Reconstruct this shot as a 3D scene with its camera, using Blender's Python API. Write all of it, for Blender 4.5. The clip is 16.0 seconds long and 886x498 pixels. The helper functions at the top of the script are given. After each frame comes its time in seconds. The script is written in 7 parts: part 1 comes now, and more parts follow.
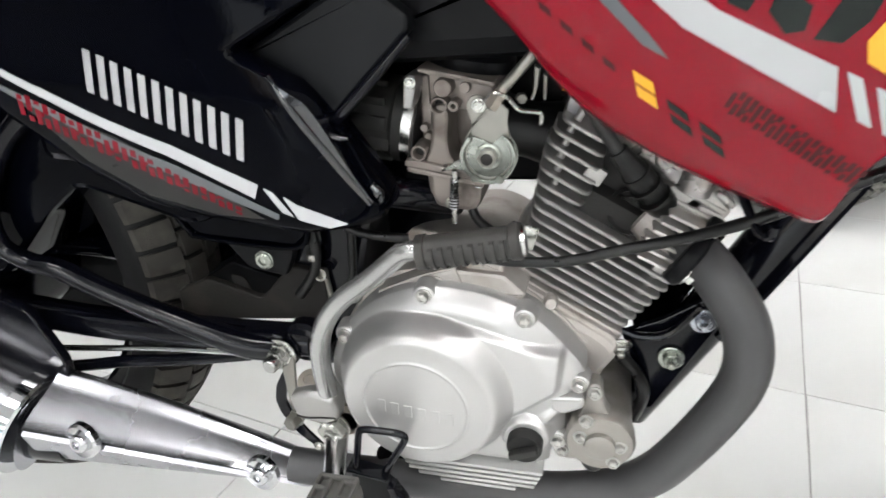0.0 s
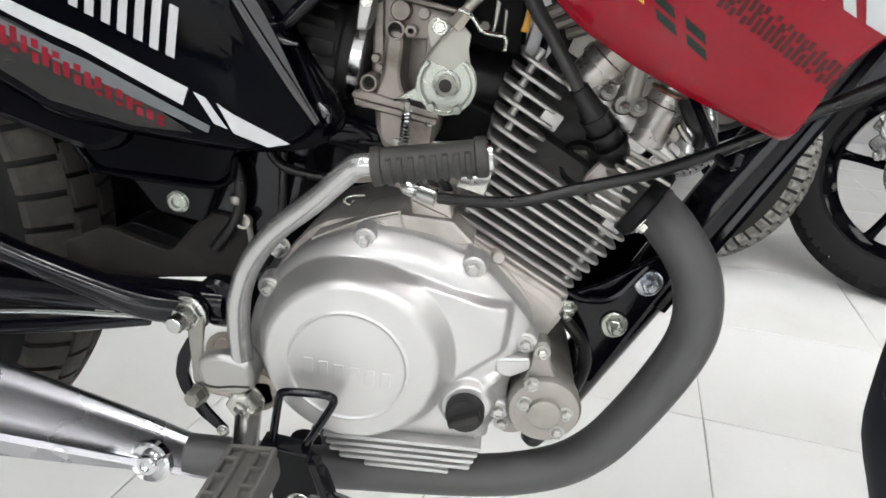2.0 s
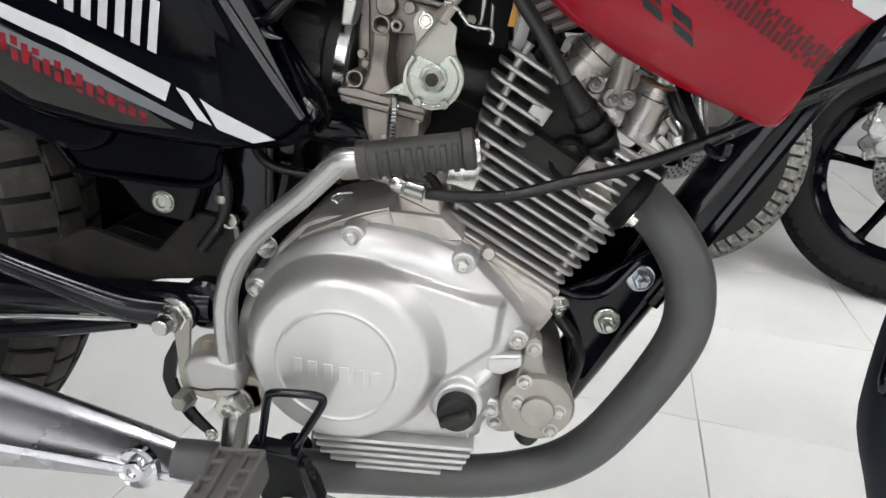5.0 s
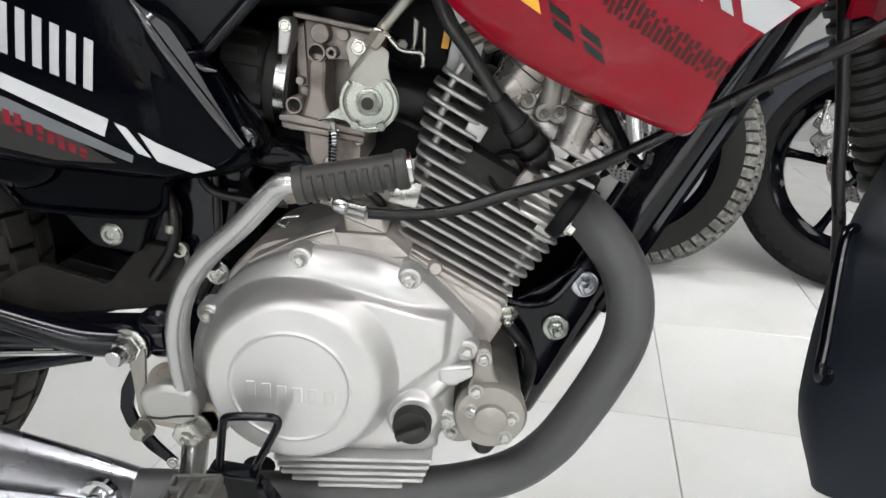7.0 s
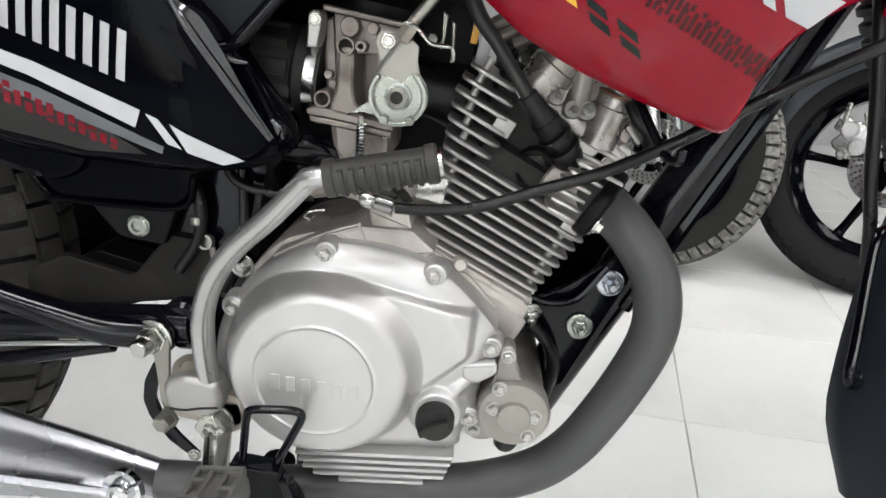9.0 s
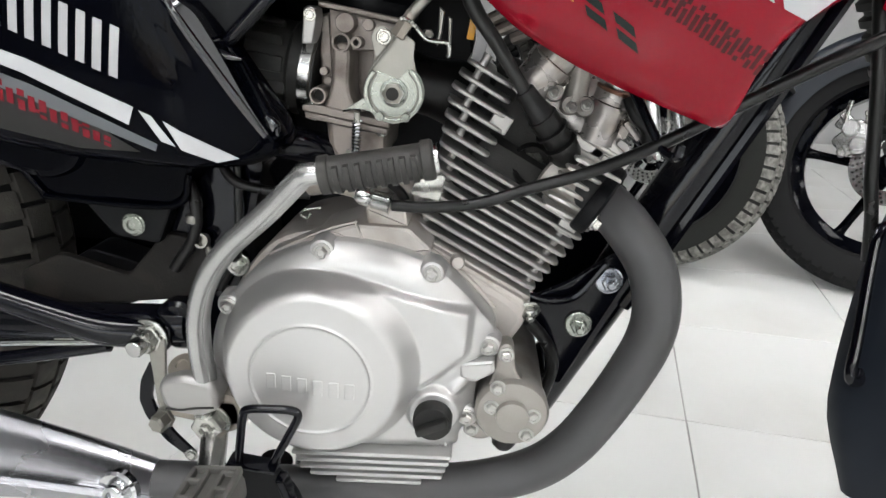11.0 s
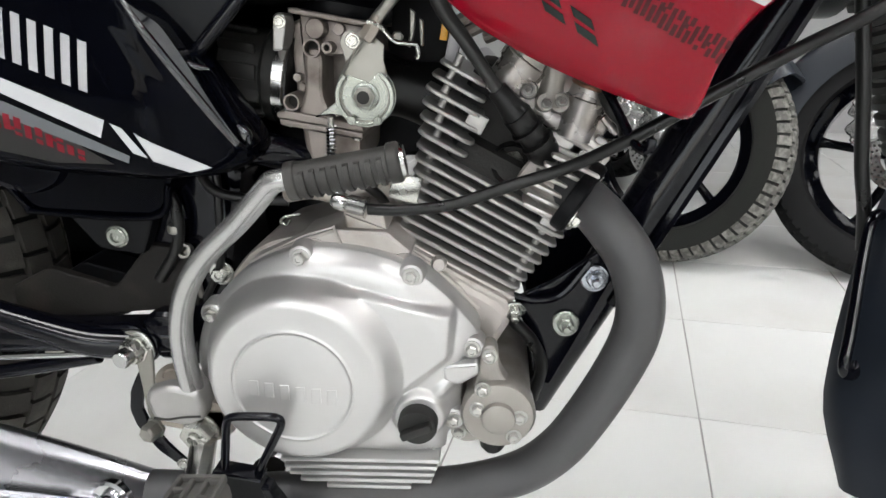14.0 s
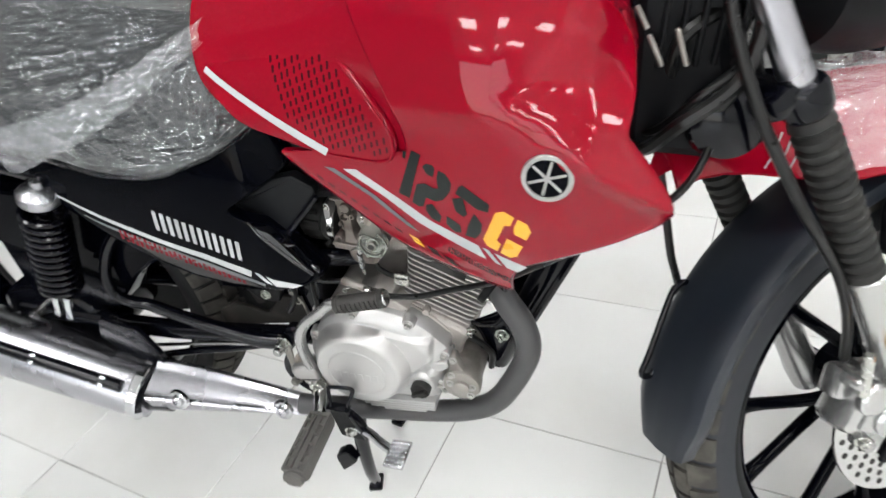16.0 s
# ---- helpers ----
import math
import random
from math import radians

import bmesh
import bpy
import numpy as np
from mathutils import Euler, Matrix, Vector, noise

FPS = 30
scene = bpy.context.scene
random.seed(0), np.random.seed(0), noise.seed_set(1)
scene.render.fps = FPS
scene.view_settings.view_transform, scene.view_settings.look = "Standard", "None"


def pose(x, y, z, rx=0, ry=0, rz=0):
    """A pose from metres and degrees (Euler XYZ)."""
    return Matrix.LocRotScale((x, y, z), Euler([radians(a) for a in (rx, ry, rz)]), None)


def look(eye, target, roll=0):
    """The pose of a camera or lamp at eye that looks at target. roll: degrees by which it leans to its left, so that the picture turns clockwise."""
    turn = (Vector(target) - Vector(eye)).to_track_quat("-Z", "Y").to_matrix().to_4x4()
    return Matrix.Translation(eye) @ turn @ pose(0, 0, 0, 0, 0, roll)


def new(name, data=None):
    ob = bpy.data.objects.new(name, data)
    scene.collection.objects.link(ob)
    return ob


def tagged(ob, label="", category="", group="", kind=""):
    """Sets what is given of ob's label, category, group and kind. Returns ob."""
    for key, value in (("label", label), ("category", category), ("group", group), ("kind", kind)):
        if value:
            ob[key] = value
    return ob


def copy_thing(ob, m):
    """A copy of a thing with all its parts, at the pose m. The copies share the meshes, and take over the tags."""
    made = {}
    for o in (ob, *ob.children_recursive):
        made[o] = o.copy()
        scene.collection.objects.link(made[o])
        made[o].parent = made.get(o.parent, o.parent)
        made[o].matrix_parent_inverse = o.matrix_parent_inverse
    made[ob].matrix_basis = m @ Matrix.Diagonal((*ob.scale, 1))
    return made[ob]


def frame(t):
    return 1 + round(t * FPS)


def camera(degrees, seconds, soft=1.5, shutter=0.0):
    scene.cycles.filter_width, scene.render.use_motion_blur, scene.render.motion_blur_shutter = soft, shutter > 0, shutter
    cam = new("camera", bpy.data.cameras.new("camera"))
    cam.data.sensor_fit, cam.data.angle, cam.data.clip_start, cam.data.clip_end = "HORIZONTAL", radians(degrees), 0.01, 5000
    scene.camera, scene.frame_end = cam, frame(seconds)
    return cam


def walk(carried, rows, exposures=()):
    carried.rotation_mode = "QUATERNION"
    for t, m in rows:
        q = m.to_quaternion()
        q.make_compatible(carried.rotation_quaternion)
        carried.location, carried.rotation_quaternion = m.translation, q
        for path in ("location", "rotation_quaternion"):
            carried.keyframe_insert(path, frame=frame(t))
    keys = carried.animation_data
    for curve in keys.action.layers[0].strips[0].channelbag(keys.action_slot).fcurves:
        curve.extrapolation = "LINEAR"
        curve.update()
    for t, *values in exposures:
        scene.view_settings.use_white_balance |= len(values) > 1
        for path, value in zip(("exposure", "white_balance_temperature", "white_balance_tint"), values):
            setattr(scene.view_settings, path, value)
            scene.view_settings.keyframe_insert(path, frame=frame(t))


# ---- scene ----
cam = camera(69.7, 16.0, soft=1.5, shutter=0.3)
PATH = [
    (0, (0.1313, -0.4788, 0.7507), (-0.3036, 1.0612, -0.0734), -3.64),
    (0.2, (0.1166, -0.4732, 0.7247), (-0.3552, 1.0789, -0.0554), -3.37),
    (0.5, (0.0944, -0.4813, 0.6751), (-0.2831, 1.1495, 0.0134), 1.45),
    (1, (0.0811, -0.4828, 0.665), (-0.2075, 1.1667, 0.0049), 2.92),
    (1.5, (0.0867, -0.4849, 0.6588), (-0.153, 1.175, 0.0052), 3.41),
    (2, (0.0937, -0.4886, 0.6607), (-0.051, 1.1785, -0.0024), 3.45),
    (2.5, (0.1011, -0.4878, 0.6594), (0.0026, 1.1817, -0.0061), 3.59),
    (3, (0.101, -0.4851, 0.6555), (0.0036, 1.1838, -0.0119), 3.58),
    (5.5, (0.0931, -0.4879, 0.6517), (-0.0447, 1.1902, 0.0152), 2.90),
    (6, (0.0857, -0.4916, 0.6541), (-0.0703, 1.1866, 0.0222), 2.99),
    (6.5, (0.089, -0.4956, 0.6578), (-0.0755, 1.1905, 0.0497), 1.72),
    (7, (0.1205, -0.4954, 0.6582), (0.0482, 1.1989, 0.0548), 0.55),
    (7.5, (0.1195, -0.4892, 0.6546), (0.0521, 1.1991, 0.0339), 0.90),
    (8, (0.1123, -0.4916, 0.655), (0.0121, 1.2, 0.0482), 1.13),
    (8.5, (0.1117, -0.4952, 0.655), (0.0349, 1.1992, 0.0521), 1.56),
    (9, (0.1103, -0.4945, 0.6552), (0.0069, 1.1973, 0.0493), 1.07),
    (11.5, (0.1139, -0.4916, 0.6518), (0.0059, 1.2006, 0.0478), 0.65),
    (12, (0.115, -0.4928, 0.652), (0.0046, 1.2004, 0.0512), 0.18),
    (12.5, (0.1171, -0.4963, 0.6558), (0.0012, 1.202, 0.0707), 0.25),
    (13, (0.1196, -0.4966, 0.6543), (-0.0119, 1.1978, 0.0614), -0.16),
    (13.5, (0.1217, -0.4948, 0.6547), (-0.0425, 1.1965, 0.0608), -0.89),
    (14, (0.1402, -0.4874, 0.6505), (-0.0219, 1.2033, 0.0546), -1.57),
    (14.5, (0.1499, -0.4751, 0.6675), (-0.1353, 1.2045, 0.0867), -3.68),
    (14.8, (0.1733, -0.4631, 0.7103), (-0.2011, 1.1525, 0.0104), -6.08),
    (15, (0.1862, -0.479, 0.7542), (-0.1479, 1.1092, -0.0241), -6.98),
    (15.2, (0.2074, -0.4893, 0.8136), (-0.1591, 1.0112, -0.1107), -8.04),
    (15.5, (0.2226, -0.5586, 0.9116), (-0.0994, 0.8864, -0.1123), -7.08),
    (15.8, (0.2933, -0.6116, 1.0048), (-0.1495, 0.7891, -0.0353), -10.37),
    (16, (0.3681, -0.6506, 1.0382), (-0.171, 0.7168, -0.0008), -11.58),
]
EXPOSURES = [(0, 0.12), (0.5, 0.13), (1.5, 0.09), (3, 0.02), (5.5, -0.05), (7, 0.0), (12.5, 0.0), (14, 0.0), (14.8, -0.05), (15.5, -0.03), (16, 0.04)]
walk(cam, [(t, look(eye, target, roll)) for t, eye, target, roll in PATH], EXPOSURES)

# ---- world and large lights ----
world = bpy.data.worlds.new("world")
scene.world = world
world.use_nodes = True
sky = world.node_tree.nodes.new("ShaderNodeTexSky")
sky.sky_type, sky.sun_disc = "NISHITA", False
sky.sun_elevation, sky.sun_rotation = radians(40), radians(200)
world.node_tree.nodes["Background"].inputs["Strength"].default_value = 0.12
world.node_tree.links.new(sky.outputs[0], world.node_tree.nodes["Background"].inputs["Color"])
PANEL_POWER = 24.7
WINDOW_POWER = 105.0


# ---- materials ----
def material(name, colour, rough=0.5, metal=0.0, vary=0.12, scale=60.0, bump=0.05, grain=900.0, coat=0.0, gloss=0.5, rough_vary=0.08, dirt=None, dirt_scale=9.0, dirt_at=0.62):
    m = bpy.data.materials.new(name)
    m.use_nodes = True
    nt = m.node_tree
    p = nt.nodes["Principled BSDF"]
    co = nt.nodes.new("ShaderNodeTexCoord")
    big = nt.nodes.new("ShaderNodeTexNoise")
    big.inputs["Scale"].default_value, big.inputs["Detail"].default_value = scale, 5
    nt.links.new(co.outputs["Object"], big.inputs["Vector"])
    fine = nt.nodes.new("ShaderNodeTexNoise")
    fine.inputs["Scale"].default_value, fine.inputs["Detail"].default_value = grain, 2
    nt.links.new(co.outputs["Object"], fine.inputs["Vector"])
    mix = nt.nodes.new("ShaderNodeMix")
    mix.data_type = "RGBA"
    mix.inputs[6].default_value = (*[c * (1 - vary) for c in colour], 1)
    mix.inputs[7].default_value = (*[min(1, c * (1 + vary)) for c in colour], 1)
    nt.links.new(big.outputs["Fac"], mix.inputs[0])
    out = mix.outputs[2]
    if dirt:
        spots = nt.nodes.new("ShaderNodeTexNoise")
        spots.inputs["Scale"].default_value, spots.inputs["Detail"].default_value = dirt_scale, 8
        nt.links.new(co.outputs["Object"], spots.inputs["Vector"])
        ramp = nt.nodes.new("ShaderNodeMapRange")
        ramp.inputs[1].default_value, ramp.inputs[2].default_value = dirt_at - 0.12, dirt_at + 0.12
        nt.links.new(spots.outputs["Fac"], ramp.inputs[0])
        over = nt.nodes.new("ShaderNodeMix")
        over.data_type = "RGBA"
        over.inputs[7].default_value = (*dirt, 1)
        nt.links.new(ramp.outputs[0], over.inputs[0])
        nt.links.new(out, over.inputs[6])
        out = over.outputs[2]
    nt.links.new(out, p.inputs["Base Color"])
    rr = nt.nodes.new("ShaderNodeMapRange")
    rr.inputs[3].default_value, rr.inputs[4].default_value = max(0.02, rough - rough_vary), min(1, rough + rough_vary)
    nt.links.new(big.outputs["Fac"], rr.inputs[0])
    nt.links.new(rr.outputs[0], p.inputs["Roughness"])
    p.inputs["Metallic"].default_value = metal
    p.inputs["Specular IOR Level"].default_value = gloss
    p.inputs["Coat Weight"].default_value = coat
    p.inputs["Coat Roughness"].default_value = 0.04
    if bump:
        b = nt.nodes.new("ShaderNodeBump")
        b.inputs["Strength"].default_value, b.inputs["Distance"].default_value = bump, 0.001
        nt.links.new(fine.outputs["Fac"], b.inputs["Height"])
        nt.links.new(b.outputs[0], p.inputs["Normal"])
    return m


M_SILVER = material("silver_painted_alloy", (0.47, 0.467, 0.459), 0.38, 0.72, 0.03, 40, 0.06, 1500, coat=0.10, rough_vary=0.03)
M_CAST = material("raw_cast_alloy", (0.41, 0.382, 0.355), 0.5, 0.55, 0.12, 50, 0.25, 700, dirt=(0.2, 0.17, 0.14), dirt_scale=28, dirt_at=0.66)
M_CASTLIGHT = material("sandy_cast_alloy", (0.43, 0.405, 0.38), 0.45, 0.6, 0.10, 45, 0.22, 800, dirt=(0.30, 0.265, 0.23), dirt_scale=22, dirt_at=0.62)
M_STARTER = material("oily_grey_alloy", (0.27, 0.255, 0.235), 0.40, 0.6, 0.14, 60, 0.18, 800, dirt=(0.13, 0.115, 0.095), dirt_scale=24, dirt_at=0.62)
M_CARB = material("carburettor_alloy", (0.235, 0.206, 0.187), 0.42, 0.5, 0.15, 70, 0.2, 900, dirt=(0.10, 0.082, 0.068), dirt_scale=40)
M_FIN = material("machined_fin_alloy", (0.36, 0.35, 0.335), 0.40, 0.60, 0.08, 60, 0.15, 900, dirt=(0.3, 0.28, 0.26), dirt_scale=30, dirt_at=0.7)
M_FINBRIGHT = material("pale_cast_alloy", (0.50, 0.485, 0.465), 0.38, 0.6, 0.12, 60, 0.15, 800, dirt=(0.36, 0.33, 0.30), dirt_scale=40, dirt_at=0.62)
M_CASTSHINE = material("worn_bright_casting", (0.32, 0.305, 0.295), 0.27, 0.7, 0.15, 50, 0.06, 700, dirt=(0.22, 0.19, 0.165), dirt_scale=45, dirt_at=0.6)
M_CARBWARM = material("warm_grey_sintered_steel", (0.30, 0.27, 0.235), 0.36, 0.7, 0.12, 90, 0.15, 900)
M_DUST = material("dusty_black_plastic", (0.010, 0.009, 0.008), 0.7, 0.0, 0.3, 30, 0.3, 500, gloss=0.2, dirt=(0.026, 0.022, 0.018), dirt_scale=22, dirt_at=0.58)
M_SHEATH = material("grey_black_cable_sheath", (0.022, 0.022, 0.021), 0.42, 0.0, 0.15, 60, 0.08, 900, gloss=0.4)
# near-black base stands in for the shade between fins and inside holes
M_CORE = material("dark_recess_shade", (0.014, 0.0132, 0.012), 0.75, 0.0, 0.2, 50, 0.2, 600)
M_CHROME = material("chrome", (0.60, 0.605, 0.62), 0.08, 1.0, 0.02, 12, 0.0, rough_vary=0.03)
M_MUFFLER = material("satin_chrome", (0.40, 0.40, 0.425), 0.27, 1.0, 0.03, 12, 0.0, rough_vary=0.04)
M_FENDER = material("blue_black_fender_plastic", (0.0095, 0.0125, 0.0185), 0.38, 0.0, 0.15, 30, 0.12, 1200, gloss=0.4)
M_STEEL = material("polished_steel", (0.50, 0.50, 0.49), 0.2, 1.0, 0.06, 40, 0.02, 800)
M_BRUSHED = material("brushed_alloy_lever", (0.42, 0.42, 0.415), 0.26, 0.85, 0.04, 30, 0.0, 1200, rough_vary=0.015)
M_LEVER = material("dull_forged_alloy", (0.33, 0.325, 0.315), 0.36, 0.75, 0.08, 60, 0.10, 900)
M_ZINC = material("zinc_plated_steel", (0.46, 0.46, 0.43), 0.26, 0.95, 0.15, 120, 0.05, 700)
M_BOLT = material("satin_zinc_bolt", (0.40, 0.395, 0.375), 0.30, 0.85, 0.1, 120, 0.05, 700)
M_ZINC_DULL = material("dull_zinc_plate", (0.245, 0.238, 0.215), 0.36, 0.8, 0.15, 80, 0.08, 700)
M_ZINC_GREEN = material("yellow_green_passivated_zinc", (0.29, 0.305, 0.275), 0.25, 0.85, 0.1, 80, 0.03, 700)
M_BLUE_BOLT = material("blued_bolt", (0.42, 0.44, 0.48), 0.25, 0.95, 0.3, 120, 0.05, 700)
M_BLACK = material("gloss_black_paint", (0.0008, 0.0010, 0.0022), 0.06, 0.0, 0.3, 20, 0.02, 300, gloss=0.05, rough_vary=0.02)
M_RIDGE = material("polished_black_edge", (0.0015, 0.0017, 0.0035), 0.05, 0.0, 0.2, 20, 0.01, 300, gloss=0.9, rough_vary=0.02)
M_AIRBOX = material("satin_black_airbox", (0.0040, 0.0046, 0.0056), 0.45, 0.0, 0.15, 25, 0.1, 900, gloss=0.18)
M_COPPER = material("rusty_copper_gasket", (0.16, 0.075, 0.045), 0.5, 0.4, 0.25, 120, 0.2, 900)
M_CONNECTOR = material("cloudy_white_plastic", (0.38, 0.38, 0.39), 0.3, 0.0, 0.08, 60, 0.05)
M_FRAME = material("black_frame_paint", (0.0020, 0.0022, 0.0040), 0.11, 0.0, 0.3, 30, 0.05, 500, gloss=0.24)
M_PLASTIC = material("matt_black_plastic", (0.0028, 0.0030, 0.0038), 0.42, 0.0, 0.2, 40, 0.2, 1500, gloss=0.13)
M_PIPE = material("matt_black_exhaust_paint", (0.051, 0.051, 0.052), 0.43, 0.1, 0.12, 30, 0.15, 1400, gloss=0.4, dirt=(0.052, 0.049, 0.046), dirt_scale=16, dirt_at=0.66)
M_RUBBER = material("black_rubber", (0.011, 0.011, 0.0105), 0.6, 0.0, 0.15, 80, 0.15, 1200, gloss=0.35, dirt=(0.022, 0.021, 0.019), dirt_scale=25)
M_GRIP = material("dusty_grip_rubber", (0.026, 0.025, 0.023), 0.55, 0.0, 0.2, 90, 0.2, 1100, gloss=0.4, dirt=(0.045, 0.043, 0.039), dirt_scale=30, dirt_at=0.6)
M_HOSE = material("black_hose", (0.005, 0.005, 0.005), 0.3, 0.0, 0.15, 60, 0.08, 900, gloss=0.3)
M_TYRE = material("tyre_rubber", (0.009, 0.009, 0.0095), 0.65, 0.0, 0.2, 40, 0.25, 900, gloss=0.18)
M_FRONT_TYRE = material("grey_blue_front_tyre", (0.020, 0.022, 0.026), 0.7, 0.0, 0.2, 40, 0.25, 900, gloss=0.3)
M_PEG = material("dusty_peg_rubber", (0.085, 0.082, 0.077), 0.75, 0.0, 0.2, 60, 0.3, 900, gloss=0.3)
M_PARKED_TYRE = material("dusty_olive_tyre_wall", (0.014, 0.0145, 0.013), 0.7, 0.0, 0.2, 40, 0.25, 900, gloss=0.25)
M_PARKED_TREAD = material("pale_dusty_tread", (0.115, 0.112, 0.102), 0.85, 0.0, 0.25, 45, 0.35, 700, gloss=0.3, dirt=(0.25, 0.245, 0.225), dirt_scale=60, dirt_at=0.55)
M_TREAD = material("dusty_tyre_tread", (0.036, 0.0335, 0.0295), 0.85, 0.0, 0.25, 45, 0.35, 700, gloss=0.3, dirt=(0.075, 0.070, 0.060), dirt_scale=30, dirt_at=0.6)
M_RED = material("red_tank_paint", (0.215, 0.0015, 0.0105), 0.05, 0.0, 0.06, 12, 0.012, 400, gloss=0.29, coat=0.0, rough_vary=0.03)
M_RED_DECAL = material("dark_red_print", (0.050, 0.003, 0.006), 0.15, 0.0, 0.15, 60, 0.02, gloss=0.25)
M_RED_FAINT = material("worn_dark_red_print", (0.055, 0.004, 0.006), 0.12, 0.0, 0.4, 220, 0.02, gloss=0.25)
M_RED_MARK = material("red_side_print", (0.16, 0.004, 0.012), 0.2, 0.0, 0.25, 90, 0.02, gloss=0.25)
M_WHITE = material("white_decal", (0.42, 0.425, 0.435), 0.25, 0.0, 0.03, 30, 0.01)
M_SILVER_DECAL = material("silver_decal", (0.37, 0.37, 0.38), 0.3, 0.2, 0.05, 30, 0.01)
M_GREY = material("grey_decal", (0.09, 0.097, 0.105), 0.3, 0.0, 0.06, 30, 0.01)
M_FIELD = material("dark_grey_decal", (0.016, 0.0155, 0.015), 0.3, 0.0, 0.15, 60, 0.02, gloss=0.2)
M_DARK_DECAL = material("dark_green_black_decal", (0.007, 0.010, 0.009), 0.10, 0.0, 0.1, 30, 0.02, gloss=0.25)
M_YELLOW = material("yellow_decal", (0.75, 0.36, 0.02), 0.3, 0.0, 0.06, 30, 0.02)
M_ORANGE = material("amber_reflector", (0.80, 0.30, 0.03), 0.15, 0.0, 0.1, 200, 0.05)
M_SEAT = material("grey_seat_vinyl", (0.020, 0.021, 0.023), 0.5, 0.0, 0.15, 25, 0.2, 900)
M_FLOOR = material("polished_white_tile", (0.74, 0.745, 0.73), 0.16, 0.0, 0.025, 3.5, 0.01, 60, rough_vary=0.05, dirt=(0.66, 0.655, 0.63), dirt_scale=2.2, dirt_at=0.62)
M_JOINT = material("grey_tile_joint", (0.38, 0.375, 0.36), 0.8, 0.0, 0.2, 40, 0.2)
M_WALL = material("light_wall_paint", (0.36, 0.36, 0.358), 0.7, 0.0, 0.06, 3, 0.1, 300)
# tones of the two unseen side walls, set to dim the left and brighten the right
M_WALL_WEST = material("light_cutting_wall", (0.17, 0.17, 0.168), 0.7, 0.0, 0.06, 3, 0.1, 300)
M_WALL_EAST = material("light_bouncing_wall", (0.78, 0.78, 0.77), 0.7, 0.0, 0.05, 3, 0.1, 300)
M_CEIL = material("light_ceiling_paint", (0.66, 0.66, 0.655), 0.8, 0.0, 0.05, 3, 0.1, 300)


def plastic_wrap(name, milk):
    """Thin clear film: light passes, and its creases shine."""
    m = bpy.data.materials.new(name)
    m.use_nodes = True
    nt = m.node_tree
    nt.nodes.remove(nt.nodes["Principled BSDF"])
    co = nt.nodes.new("ShaderNodeTexCoord")
    heights = []
    for stretch, turn, size, warp in (((0.40, 2.0, 4.8), 26, 8, 0.8), ((0.5, 1.5, 4.2), 12, 17, 0.7)):
        mp = nt.nodes.new("ShaderNodeMapping")
        mp.inputs["Scale"].default_value, mp.inputs["Rotation"].default_value = stretch, (0, radians(turn), 0)
        nt.links.new(co.outputs["Object"], mp.inputs["Vector"])
        n = nt.nodes.new("ShaderNodeTexNoise")
        n.inputs["Scale"].default_value, n.inputs["Detail"].default_value, n.inputs["Distortion"].default_value = size, 4, warp
        nt.links.new(mp.outputs[0], n.inputs["Vector"])
        ridge = nt.nodes.new("ShaderNodeMath")
        ridge.operation = "SUBTRACT"
        ridge.inputs[1].default_value = 0.5
        nt.links.new(n.outputs["Fac"], ridge.inputs[0])
        fold = nt.nodes.new("ShaderNodeMath")
        fold.operation = "ABSOLUTE"
        nt.links.new(ridge.outputs[0], fold.inputs[0])
        heights.append(fold)
    both = nt.nodes.new("ShaderNodeMath")
    both.operation = "ADD"
    nt.links.new(heights[0].outputs[0], both.inputs[0])
    nt.links.new(heights[1].outputs[0], both.inputs[1])
    b = nt.nodes.new("ShaderNodeBump")
    b.inputs["Strength"].default_value, b.inputs["Distance"].default_value = 1.0, 0.055
    nt.links.new(both.outputs[0], b.inputs["Height"])
    shine = nt.nodes.new("ShaderNodeBsdfGlossy")
    shine.inputs["Color"].default_value, shine.inputs["Roughness"].default_value = (0.125, 0.128, 0.131, 1), 0.08
    nt.links.new(b.outputs[0], shine.inputs["Normal"])
    haze = nt.nodes.new("ShaderNodeBsdfDiffuse")
    haze.inputs["Color"].default_value = (milk, milk, milk * 1.04, 1)
    clear = nt.nodes.new("ShaderNodeBsdfTransparent")
    clear.inputs["Color"].default_value = (0.84, 0.85, 0.85, 1)
    a1, a2 = nt.nodes.new("ShaderNodeAddShader"), nt.nodes.new("ShaderNodeAddShader")
    nt.links.new(shine.outputs[0], a1.inputs[0])
    nt.links.new(haze.outputs[0], a1.inputs[1])
    nt.links.new(a1.outputs[0], a2.inputs[0])
    nt.links.new(clear.outputs[0], a2.inputs[1])
    nt.links.new(a2.outputs[0], nt.nodes["Material Output"].inputs["Surface"])
    return m


def glow(name, colour, strength):
    m = bpy.data.materials.new(name)
    m.use_nodes = True
    p = m.node_tree.nodes["Principled BSDF"]
    p.inputs["Base Color"].default_value = (0.9, 0.9, 0.9, 1)
    p.inputs["Emission Color"].default_value = (*colour, 1)
    p.inputs["Emission Strength"].default_value = strength
    return m


M_WRAP = plastic_wrap("clear_plastic_wrap", 0.006)
M_FOLD = plastic_wrap("milky_plastic_fold", 0.075)
M_MILK = plastic_wrap("white_plastic_wrap", 0.15)
M_PANEL = glow("lit_panel", (0.985, 0.985, 0.99), PANEL_POWER)


